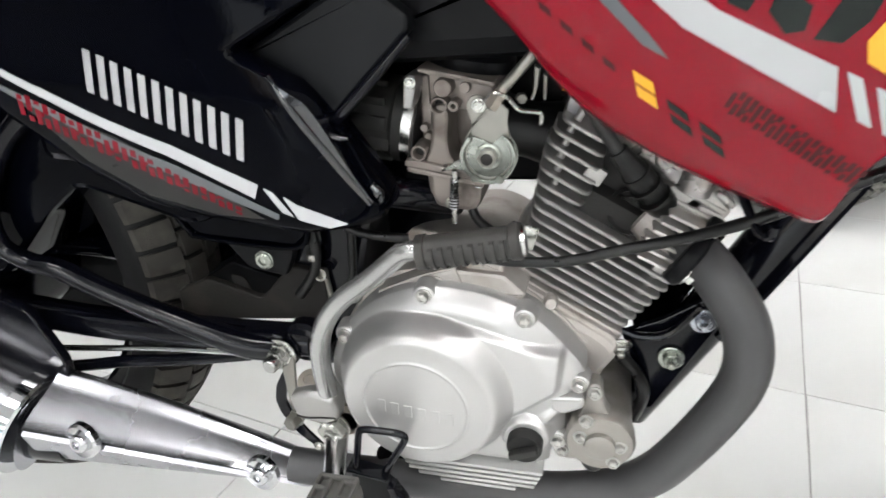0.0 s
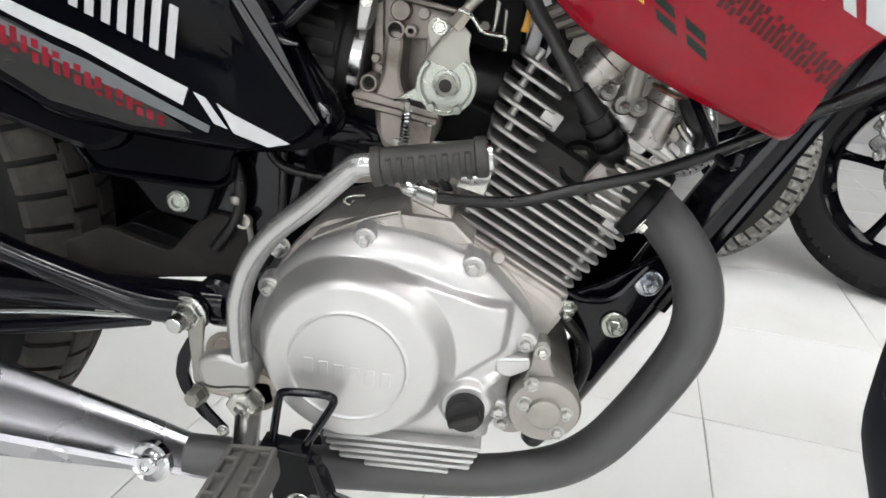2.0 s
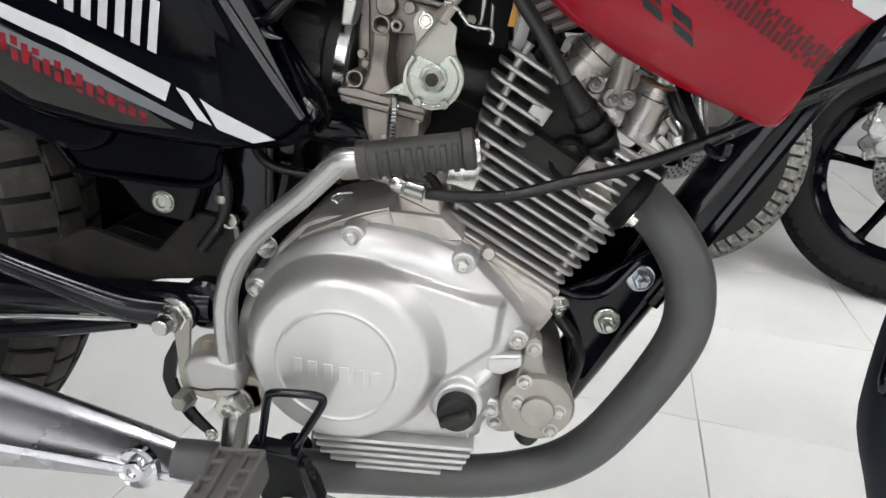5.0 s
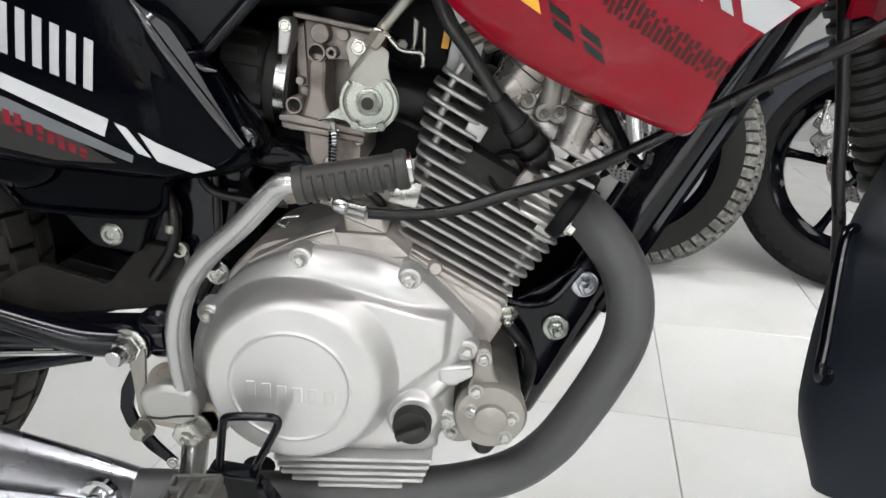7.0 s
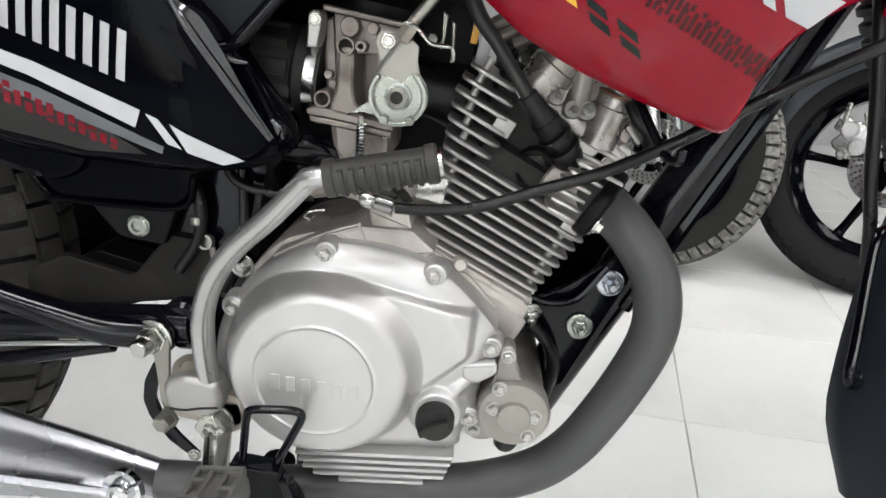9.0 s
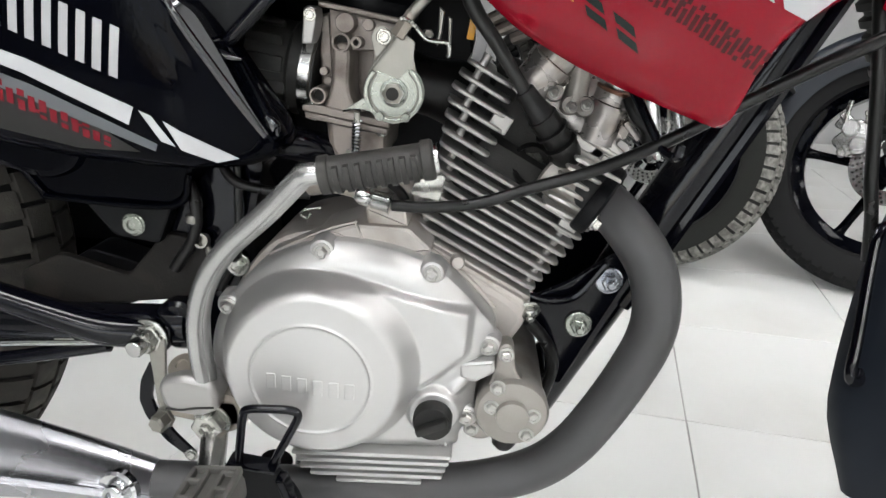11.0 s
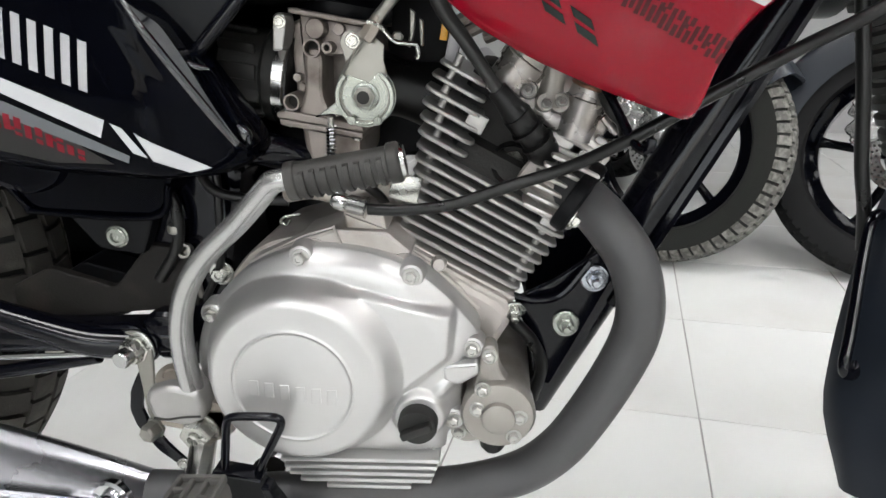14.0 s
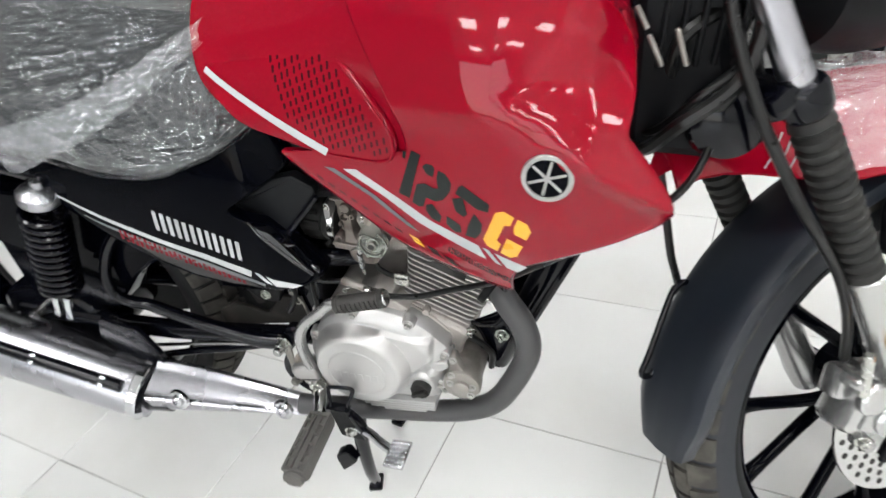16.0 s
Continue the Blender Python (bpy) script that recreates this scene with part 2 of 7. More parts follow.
# ---- mesh helpers ----
def catmull(pts, steps=6, closed=False):
    pts = [Vector(p) for p in pts]
    n, out = len(pts), []
    for i in range(n if closed else n - 1):
        if closed:
            a, b, c, d = (pts[(i + k) % n] for k in (-1, 0, 1, 2))
        else:
            b, c = pts[i], pts[i + 1]
            a = pts[i - 1] if i else b * 2 - c
            d = pts[i + 2] if i + 2 < n else c * 2 - b
        for s in range(steps):
            t = s / steps
            out.append(0.5 * (2 * b + (c - a) * t + (2 * a - 5 * b + 4 * c - d) * t * t + (3 * b - a - 3 * c + d) * t ** 3))
    if not closed:
        out.append(pts[-1])
    return out


def rings(bm, loops, close=True, caps=True):
    """Skin a list of vertex loops."""
    rows = [[bm.verts.new(p) for p in loop] for loop in loops]
    n = len(rows[0])
    for a, b in zip(rows, rows[1:]):
        for i in range(n if close else n - 1):
            j = (i + 1) % n
            bm.faces.new((a[i], a[j], b[j], b[i]))
    if caps and close:
        bm.faces.new(rows[0][::-1])
        bm.faces.new(rows[-1])
    return rows


def axes_of(d):
    d = Vector(d).normalized()
    side = d.cross(Vector((0, 0, 1)))
    if side.length < 1e-3:
        side = Vector((1, 0, 0))
    side.normalize()
    return d, side, side.cross(d)


def sweep(pts, r, n=12, steps=6, caps=True, wide=1.0, bm=None):
    """A tube along a smooth line; r is a number or one number for each point; wide stretches it along y."""
    bm = bm or bmesh.new()
    k = len(pts)
    radii = [r] * k if isinstance(r, (int, float)) else list(r)
    line = catmull(pts, steps)
    rr = [v.x for v in catmull([(q, 0, 0) for q in radii], steps)]
    up, loops = None, []
    for i, p in enumerate(line):
        d = (line[min(i + 1, len(line) - 1)] - line[max(i - 1, 0)]).normalized()
        if up is None:
            _, side, up = axes_of(d)
        side = d.cross(up).normalized()
        up = side.cross(d)
        loop = []
        for a in range(n):
            th = 2 * math.pi * a / n
            o = side * math.cos(th) * rr[i] + up * math.sin(th) * rr[i]
            o.y *= wide
            loop.append(p + o)
        loops.append(loop)
    rings(bm, loops, True, caps)
    return bm


def lathe(profile, origin=(0, 0, 0), axis=(0, -1, 0), n=32, bm=None):
    """Turn (radius, height) pairs round an axis that starts at origin."""
    bm = bm or bmesh.new()
    d, u, v = axes_of(axis)
    o = Vector(origin)
    loops = []
    hollow = tuple(profile[0]) == tuple(profile[-1]) or min(r for r, _ in profile) > 0.07
    for r, h in profile:
        loops.append([o + d * h + (u * math.cos(2 * math.pi * i / n) + v * math.sin(2 * math.pi * i / n)) * max(r, 1e-5) for i in range(n)])
    rings(bm, loops, True, not hollow)
    return bm


def rod(a, b, r, n=14, bm=None, edge=0.0):
    a, b = Vector(a), Vector(b)
    h = (b - a).length
    e = edge or r * 0.15
    return lathe([(r - e, 0), (r, e), (r, h - e), (r - e, h)], a, b - a, n, bm)


def prism(outline, y0, y1, bevel=0.0, bm=None, seg=2):
    """An outline in x and z, as a plate from y0 (near side) to y1 with rounded rims."""
    bm = bm or bmesh.new()
    pts = [Vector((p[0], 0, p[1])) for p in outline]
    area = sum(a.x * b.z - b.x * a.z for a, b in zip(pts, pts[1:] + pts[:1]))
    if area < 0:
        pts.reverse()
    n = len(pts)

    def inset(d):
        out = []
        for i in range(n):
            a, b, c = pts[i - 1], pts[i], pts[(i + 1) % n]
            e1, e2 = (b - a), (c - b)
            n1, n2 = Vector((-e1.z, 0, e1.x)), Vector((-e2.z, 0, e2.x))
            n1 = n1.normalized() if n1.length > 1e-9 else n1
            n2 = n2.normalized() if n2.length > 1e-9 else n2
            m = n1 + n2
            m = m.normalized() if m.length > 1e-6 else n1
            out.append(b + m * d / max(0.4, m.dot(n1)))
        return out

    loops = []
    if bevel:
        for k in range(seg + 1):
            th = k / seg * math.pi / 2
            loops.append([p + Vector((0, y0 + bevel * (1 - math.sin(th)), 0)) for p in inset(bevel * (1 - math.cos(th)))])
        loops = loops[::-1]
        loops.append([p + Vector((0, y1 - bevel, 0)) for p in pts])
        loops.append([p + Vector((0, y1, 0)) for p in inset(bevel)])
    else:
        loops = [[p + Vector((0, y0, 0)) for p in pts], [p + Vector((0, y1, 0)) for p in pts]]
    rings(bm, loops)
    return bm


def box(c, size, rot=(0, 0, 0), bevel=0.002, bm=None):
    bm = bm or bmesh.new()
    own = bmesh.new()
    bmesh.ops.create_cube(own, size=1.0)
    for v in own.verts:
        v.co = Vector((v.co.x * size[0], v.co.y * size[1], v.co.z * size[2]))
    if bevel:
        bmesh.ops.bevel(own, geom=own.edges[:], offset=min(bevel, min(size) * 0.45), segments=2, profile=0.5, affect="EDGES")
    own.transform(pose(*c, *rot))
    return add(bm, own)


def add(bm, other):
    data = bpy.data.meshes.new("scratch")
    other.to_mesh(data)
    bm.from_mesh(data)
    bpy.data.meshes.remove(data)
    other.free()
    return bm


def rounded(outline, r, k=4):
    """Round the corners of an outline."""
    out, n = [], len(outline)
    for i in range(n):
        a, b, c = (Vector(outline[(i + s) % n]).to_2d() for s in (-1, 0, 1))
        d1, d2 = min(r, (a - b).length * 0.45), min(r, (c - b).length * 0.45)
        p, q = b + (a - b).normalized() * d1, b + (c - b).normalized() * d2
        for s in range(k + 1):
            t = s / k
            v = p * (1 - t) ** 2 + b * 2 * t * (1 - t) + q * t * t
            out.append((v.x, v.y))
    return out


def smooth_outline(pts, steps=5):
    return [(v.x, v.y) for v in catmull([(p[0], p[1], 0) for p in pts], steps, True)]


def finish(bm, name, mat, sharp=38):
    bmesh.ops.recalc_face_normals(bm, faces=bm.faces[:])
    lim = radians(sharp)
    few = len(bm.faces) < 90
    mean = sum(f.calc_area() for f in bm.faces) / max(1, len(bm.faces))
    for f in bm.faces:
        f.smooth = len(f.verts) <= 4 and not (few and f.calc_area() > 2.0 * mean and all(e.calc_face_angle(0) > radians(25) for e in f.edges))
    for e in bm.edges:
        if len(e.link_faces) == 2 and e.calc_face_angle(0) > lim:
            e.smooth = False
    data = bpy.data.meshes.new(name)
    bm.to_mesh(data)
    bm.free()
    data.materials.append(mat)
    return data


def part(name, bm, mat, parent=None, label="", sharp=38, m=None):
    if m:
        bm.transform(m)
    ob = new(name, finish(bm, name, mat, sharp))
    if parent:
        ob.parent = parent
    if label:
        ob["label"] = label
    return ob


def thing(name, label, category, at=(0, 0, 0), group=""):
    ob = new(name)
    ob.empty_display_size = 0.05
    ob.location = at
    return tagged(ob, label, category, group)


def smoothstep(a, b, x):
    t = min(1.0, max(0.0, (x - a) / (b - a)))
    return t * t * (3 - 2 * t)


def patch(outline, centre, surf, thick, nr=24, lip=0.0, start=0.93):
    """A moulded skin over a star-shaped outline in x and z; surf gives its near side, thick its depth."""
    bm = bmesh.new()
    cx, cz = centre
    loops = []
    n = len(outline)
    for k in range(1, nr + 1):
        s = k / nr
        loop = []
        for x, z in outline:
            px, pz = cx + (x - cx) * s, cz + (z - cz) * s
            roll = lip * (max(0.0, (s - start) / (1 - start)) ** 2)
            loop.append((px, surf(px, pz) + roll, pz))
        loops.append(loop)
    loops.append([(x, surf(x, z) + lip + thick, z) for x, z in outline])
    rows = rings(bm, loops, True, False)
    mid = bm.verts.new((cx, surf(cx, cz), cz))
    for i in range(n):
        bm.faces.new((mid, rows[0][(i + 1) % n], rows[0][i]))
    return bm


def decal(polys, surf, off=0.0007, cell=0.006):
    """Flat shapes in x and z laid on a curved skin."""
    bm = bmesh.new()
    for poly in polys:
        own = bmesh.new()
        own.faces.new([own.verts.new((x, 0, z)) for x, z in poly])
        bmesh.ops.triangulate(own, faces=own.faces[:])
        for _ in range(5):
            long = [e for e in own.edges if e.calc_length() > cell]
            if not long:
                break
            bmesh.ops.subdivide_edges(own, edges=long, cuts=1)
            bmesh.ops.triangulate(own, faces=[f for f in own.faces if len(f.verts) > 3])
        add(bm, own)
    for v in bm.verts:
        v.co.y = surf(v.co.x, v.co.z) - off
    return bm


# bolts: one mesh of each kind, shared
def hex_mesh(name, r, h, washer, mat, stud=0.0, socket=False):
    bm = bmesh.new()
    lathe([(washer, 0), (washer, r * 0.22), (washer * 0.9, r * 0.32)], (0, 0, 0), (0, -1, 0), 20, bm)
    if socket:
        lathe([(r, 0), (r, h * 0.8), (r * 0.85, h), (r * 0.55, h), (r * 0.5, h * 0.5)], (0, 0, 0), (0, -1, 0), 20, bm)
    else:
        lathe([(r, r * 0.2), (r, h * 0.85), (r * 0.8, h), (r * 0.45, h), (r * 0.4, h * 0.85)], (0, 0, 0), (0, -1, 0), 6, bm)
    if stud:
        lathe([(r * 0.5, 0), (r * 0.5, h + stud * 0.8), (r * 0.35, h + stud)], (0, 0, 0), (0, -1, 0), 14, bm)
    return finish(bm, name, mat, 30)


BOLT_SMALL = hex_mesh("bolt_small", 0.0040, 0.0050, 0.0056, M_BOLT)
BOLT_COVER = hex_mesh("bolt_cover", 0.0043, 0.0058, 0.0061, M_BOLT)
BOLT_BIG = hex_mesh("bolt_big", 0.0062, 0.008, 0.0094, M_ZINC)
BOLT_STUD = hex_mesh("bolt_stud", 0.0058, 0.006, 0.0094, M_BLUE_BOLT, 0.006)
BOLT_STUD_GREEN = hex_mesh("bolt_stud", 0.0058, 0.006, 0.0094, M_ZINC_GREEN, 0.006)
BOLT_NUT = hex_mesh("bolt_nut", 0.0062, 0.007, 0.0094, M_ZINC, 0.004)
SCREW = hex_mesh("screw", 0.004, 0.003, 0.0058, M_ZINC, socket=True)
PIN_HEAD = hex_mesh("pin_head", 0.011, 0.006, 0.0130, M_ZINC_GREEN, socket=True)


def bolt(parent, data, x, y, z, axis=(0, -1, 0), scale=1.0, name="bolt", spin=0.0):
    ob = new(name, data)
    turn = Vector((0, -1, 0)).rotation_difference(Vector(axis)).to_matrix().to_4x4()
    ob.matrix_local = Matrix.Translation((x, y, z)) @ turn @ pose(0, 0, 0, 0, spin, 0) @ Matrix.Scale(scale, 4)
    ob.parent = parent
    return ob

# ---- the showroom ----
TILE = 0.4
ROOM = pose(0.483, 0.485, 0, 0, 0, -10.7)
HALF, HIGH = 3.2, 2.9
SOUTH = -8.0
LONG_Y, MID_Y = HALF - SOUTH, (HALF + SOUTH) / 2


def slab(c, size, name, mat, label):
    ob = part(name, box(c, size, bevel=0), mat)
    ob.matrix_world = ROOM
    return tagged(ob, label, "wall" if "wall" in name else name.split("_")[0], kind="structure")


floor = slab((0, 0, -0.06), (2 * HALF, 2 * HALF, 0.114), "floor", M_JOINT, "polished white square floor tiles with thin grey joints")
slab((0, (SOUTH - HALF) / 2, -0.06), (2 * HALF, -HALF - SOUTH, 0.12), "floor_south", M_FLOOR, "polished white showroom floor behind the bikes")
ceiling = slab((0, MID_Y, HIGH + 0.1), (2 * HALF, LONG_Y, 0.2), "ceiling", M_CEIL, "plain light painted showroom ceiling")
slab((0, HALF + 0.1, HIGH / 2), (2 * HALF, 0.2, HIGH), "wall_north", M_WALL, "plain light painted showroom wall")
# the east wall acts as a reflector, the west wall soaks light up
slab((HALF + 0.1, MID_Y, HIGH / 2), (0.2, LONG_Y, HIGH), "wall_east", M_WALL_EAST, "unseen showroom wall, white to throw light from the right")
slab((-HALF - 0.1, MID_Y, HIGH / 2), (0.2, LONG_Y, HIGH), "wall_west", M_WALL_WEST, "unseen showroom wall, grey to hold back light on the left")
# shop front: an opening with a low sill and a head
for name, c, size in (("wall_south_pier", (-2.9, SOUTH - 0.1, HIGH / 2), (0.6, 0.2, HIGH)), ("wall_south_pier", (2.9, SOUTH - 0.1, HIGH / 2), (0.6, 0.2, HIGH)),
                      ("wall_south_head", (0, SOUTH - 0.1, 2.75), (5.2, 0.2, 0.3)), ("wall_south_sill", (0, SOUTH - 0.1, 0.1), (5.2, 0.2, 0.2)), ("wall_south_mullion", (0, SOUTH - 0.1, 1.4), (0.12, 0.12, 2.4))):
    slab(c, size, name, M_WALL, "plain light painted shop front wall")
day = new("daylight", bpy.data.lights.new("daylight", "AREA"))
day.data.shape, day.data.size, day.data.size_y, day.data.energy, day.data.color = "RECTANGLE", 5.0, 2.3, WINDOW_POWER, (0.92, 0.96, 1.0)
day.matrix_world = ROOM @ look((0, SOUTH - 0.25, 1.4), (0, 0, 1.2))


def ceiling_light():
    t = thing("ceiling_light", "square white lit panel set on the ceiling", "ceiling lamp", group="ceiling panels")
    fr = bmesh.new()
    for sx, sy, w, d in ((0, 0.3, 0.62, 0.02), (0, -0.3, 0.62, 0.02), (0.3, 0, 0.02, 0.58), (-0.3, 0, 0.02, 0.58)):
        box((sx, sy, -0.012), (w, d, 0.024), bm=fr)
    part("frame", fr, M_WALL, t)
    part("diffuser", box((0, 0, -0.008), (0.578, 0.578, 0.01), bevel=0), M_PANEL, t)
    return t


lamp = ceiling_light()
spots = [(x, y) for x in (-1.0, 0.75, 2.3) for y in (-6.2, -4.0, -1.8, 0.4 if x < 0 else -0.3)]
for i, (x, y) in enumerate(spots):
    at = ROOM @ pose(x, y, HIGH)
    if i == 0:
        lamp.matrix_world = at
    else:
        copy_thing(lamp, at)

# ---- the motorcycle: engine ----
bike = thing("motorcycle", "red and black commuter motorcycle with a silver engine on its stand", "motorcycle")


def ramp(d):
    """A bevel with nearly sharp borders."""
    t = min(1.0, max(0.0, (d + 0.0015) / 0.0050))
    return 0.8 * t + 0.2 * t * t * (3 - 2 * t)


def cover_height(x, z):
    """The near side of the clutch cover."""
    base = -0.1035
    # flat raised shoulder that runs to the upper front corner
    top = 0.4890 - 0.267 * (x - 0.035)
    side = 0.1085 + 0.094 * (z - 0.453)
    low = 0.404 + 0.86 * max(0.0, x - 0.070)
    shoulder = ramp(top - z) * ramp(side - x) * smoothstep(-0.002, 0.008, z - low) * smoothstep(0.010, 0.040, x)
    y = base - 0.0065 * shoulder
    # above the shoulder and the dome the rim leans back
    lean = z - top if x > 0.035 else z - 0.4890
    y += 0.30 * max(0.0, lean) * smoothstep(0.0, 0.006, lean)
    # round clutch dome with a straight flank
    r = math.hypot(x - 0.0035, z - 0.4265)
    t = min(1.25, max(0.0, (0.0712 - r) / 0.0125))
    crown = t - max(0.0, t - 0.75) ** 2
    y = y * (1 - crown) - 0.1265 * crown
    y -= 0.0022 * smoothstep(0.053, 0.0, r)
    # raised ring
    q = math.hypot(x - 0.002, z - 0.4245)
    y -= 0.0010 * math.exp(-((q - 0.0410) / 0.0008) ** 2)
    # collar of the oil filler, and the rib from it to the front lug
    o = math.hypot(x - 0.084, z - 0.391)
    y = min(y, base - 0.0065 * smoothstep(0.0215, 0.0165, o))
    rib = abs((z - 0.409) - 0.75 * (x - 0.098)) * 0.8
    y = min(y, base - 0.003 * smoothstep(0.007, 0.001, rib) * smoothstep(0.085, 0.100, x))
    return y


outline = smooth_outline([(-0.079, 0.424), (-0.068, 0.460), (-0.038, 0.4935), (0.002, 0.5110), (0.034, 0.5115), (0.064, 0.505), (0.088, 0.492), (0.112, 0.468),
                          (0.126, 0.446), (0.116, 0.424), (0.1125, 0.404), (0.1110, 0.386), (0.1020, 0.367), (0.094, 0.3535), (0.04, 0.351), (-0.014, 0.353), (-0.048, 0.370), (-0.071, 0.395)], 22)
cover = part("engine_cover", patch(outline, (0.015, 0.43), cover_height, 0.030, 120, 0.012, 0.80), M_SILVER, bike, "satin silver clutch cover with a round dome", 60)
for x, z, d in ((0.007, 0.507, BOLT_COVER), (0.081, 0.494, BOLT_COVER), (-0.061, 0.464, BOLT_COVER), (0.121, 0.441, BOLT_COVER), (0.107, 0.384, BOLT_COVER), (-0.026, 0.366, BOLT_COVER)):
    boss = lathe([(0.0096, 0), (0.0088, 0.010), (0.0078, 0.0128), (0.0066, 0.0135), (0.003, 0.0135)], (x, -0.085, z))
    part("bolt_boss", boss, M_SILVER, cover)
    bolt(cover, d, x, -0.0985, z, spin=random.uniform(0, 60))
# plain raised marks in place of the maker's lettering
for i in range(6):
    cx, cz = -0.0245 + i * 0.0106, 0.4240 - i * 0.0012
    y = cover_height(cx, cz)
    mark = prism(rounded([(cx - 0.0035, cz - 0.0058), (cx + 0.0030, cz - 0.0058), (cx + 0.0036, cz + 0.0058), (cx - 0.0030, cz + 0.0058)], 0.001), y - 0.0005, y + 0.002, 0.0004)
    part("raised_mark", mark, M_SILVER, cover)
part("front_lug", prism(rounded([(0.099, 0.4300), (0.1255, 0.4330), (0.1262, 0.4225), (0.1120, 0.4140), (0.101, 0.4170)], 0.003), -0.1030, -0.060, 0.003), M_SILVER, cover)
# bottom cooling ribs
for i, (x0, x1) in enumerate(((-0.0215, 0.097), (-0.020, 0.095), (-0.018, 0.0925), (-0.011, 0.090), (0.008, 0.074))):
    z = 0.3525 - i * 0.0079
    part("cooling_rib", box(((x0 + x1) / 2, -0.075 + 0.001 * i, z), (x1 - x0, 0.066 - i * 0.003, 0.0038), (0, -1.0, 0), 0.0016), M_SILVER, cover)
part("sump", prism(rounded([(-0.024, 0.362), (0.094, 0.362), (0.088, 0.322), (-0.012, 0.316)], 0.008), -0.094, 0.06, 0.006), M_SILVER, bike)
plate = bmesh.new()
for i in range(6):
    box((0.074 + i * 0.0036, -0.0975, 0.3590), (0.0022, 0.002, 0.004), bevel=0.0003, bm=plate)
part("serial_plate", plate, M_SILVER, cover, "small raised unreadable marks")

# oil filler cap
cap = lathe([(0.0138, 0), (0.0138, 0.010), (0.0126, 0.0122), (0.0, 0.0122)], (0.0835, -0.1075, 0.3900), n=40)
box((0.0835, -0.1225, 0.3900), (0.0235, 0.008, 0.0060), (0, -24, 0), 0.0018, cap)
oil = part("oil_filler_cap", cap, M_RUBBER, bike, "black plastic filler cap with a grip bar")

# crankcase behind the cover
case = prism(smooth_outline([(-0.078, 0.43), (-0.066, 0.468), (-0.036, 0.503), (0.004, 0.514), (0.044, 0.5175), (0.094, 0.488), (0.146, 0.454), (0.135, 0.42), (0.12, 0.36), (0.04, 0.335), (-0.06, 0.35)], 5), -0.066, 0.09, 0.006)
crank = part("crankcase", case, M_CAST, bike, "dull cast alloy crankcase with brownish stains")
part("raised_line", sweep([(-0.034, -0.0830, 0.4985), (0.001, -0.0830, 0.5150), (0.0262, -0.0830, 0.5232), (0.0274, -0.0830, 0.5228), (0.0312, -0.0830, 0.5122), (0.0304, -0.0830, 0.5114), (0.0215, -0.0830, 0.5112), (0.0125, -0.0830, 0.5145), (0.0, -0.0830, 0.5108), (-0.034, -0.0830, 0.4955)], 0.0009, 8), M_CASTLIGHT, crank)
part("case_top", prism(rounded([(-0.040, 0.4880), (-0.034, 0.4995), (0.002, 0.5145), (0.026, 0.5220), (0.036, 0.5215), (0.064, 0.5200), (0.080, 0.505), (0.070, 0.488), (0.02, 0.488)], 0.002), -0.0822, -0.03, 0.003), M_CASTLIGHT, crank)
part("case_pad", prism(rounded([(0.035, 0.5180), (0.033, 0.5330), (0.061, 0.5310), (0.063, 0.5190)], 0.002), -0.0780, -0.03, 0.002), M_CAST, crank)
for x, z, r in ((0.058, 0.512, 0.0050), (0.096, 0.489, 0.0050)):
    part("case_lug", lathe([(r * 1.2, 0), (r, 0.010), (r * 0.8, 0.012), (0, 0.012)], (x, -0.060, z), (0.1, -1, 0.25), 20), M_CAST, crank)
part("case_seam", sweep([(0.034, -0.0655, 0.5165), (0.066, -0.0655, 0.506), (0.102, -0.0655, 0.480), (0.124, -0.0655, 0.456)], 0.0022, 8), M_CAST, crank)
part("case_deck", prism(rounded([(0.036, 0.514), (0.046, 0.5195), (0.062, 0.5110), (0.146, 0.4620), (0.150, 0.446), (0.138, 0.438), (0.118, 0.458), (0.09, 0.488)], 0.004), -0.064, -0.03, 0.003), M_CAST, crank)

# starter motor
body = lathe([(0.0235, 0), (0.0240, 0.03), (0.0240, 0.085), (0.0255, 0.09), (0.0265, 0.104), (0.0245, 0.1075), (0.012, 0.1085), (0.0115, 0.1125), (0.0095, 0.1135), (0.0, 0.1135)], (0.139, 0.003, 0.3915), n=40)
starter = part("starter_motor", body, M_STARTER, bike, "dull alloy starter motor with a bolted end cap")
ear = prism(rounded([(0.118, 0.400), (0.1255, 0.424), (0.1275, 0.4420), (0.1330, 0.4455), (0.1385, 0.4420), (0.1400, 0.424), (0.150, 0.410)], 0.006), -0.1, -0.085, 0.002)
prism(rounded([(0.12, 0.396), (0.105, 0.374), (0.109, 0.362), (0.12, 0.361), (0.14, 0.372)], 0.006), -0.094, -0.076, 0.002, ear)
part("mounting_ear", ear, M_STARTER, starter)
for x, y, z in ((0.1332, -0.1, 0.4365), (0.1282, -0.1045, 0.4130), (0.1245, -0.1045, 0.3970), (0.1540, -0.1045, 0.3915), (0.1500, -0.1045, 0.3755), (0.1105, -0.094, 0.3705)):
    bolt(starter, BOLT_SMALL, x, y, z, spin=random.uniform(0, 60))
part("rubber_nozzle", lathe([(0.009, 0), (0.009, 0.016), (0.006, 0.02), (0, 0.02)], (0.135, -0.09, 0.374), (0, -0.05, -1), 16), M_HOSE, starter)

# cylinder: fins lean forward
LEAN_DEG = 29.5
CYL = pose(0.108, 0, 0.492, 0, LEAN_DEG, 0)


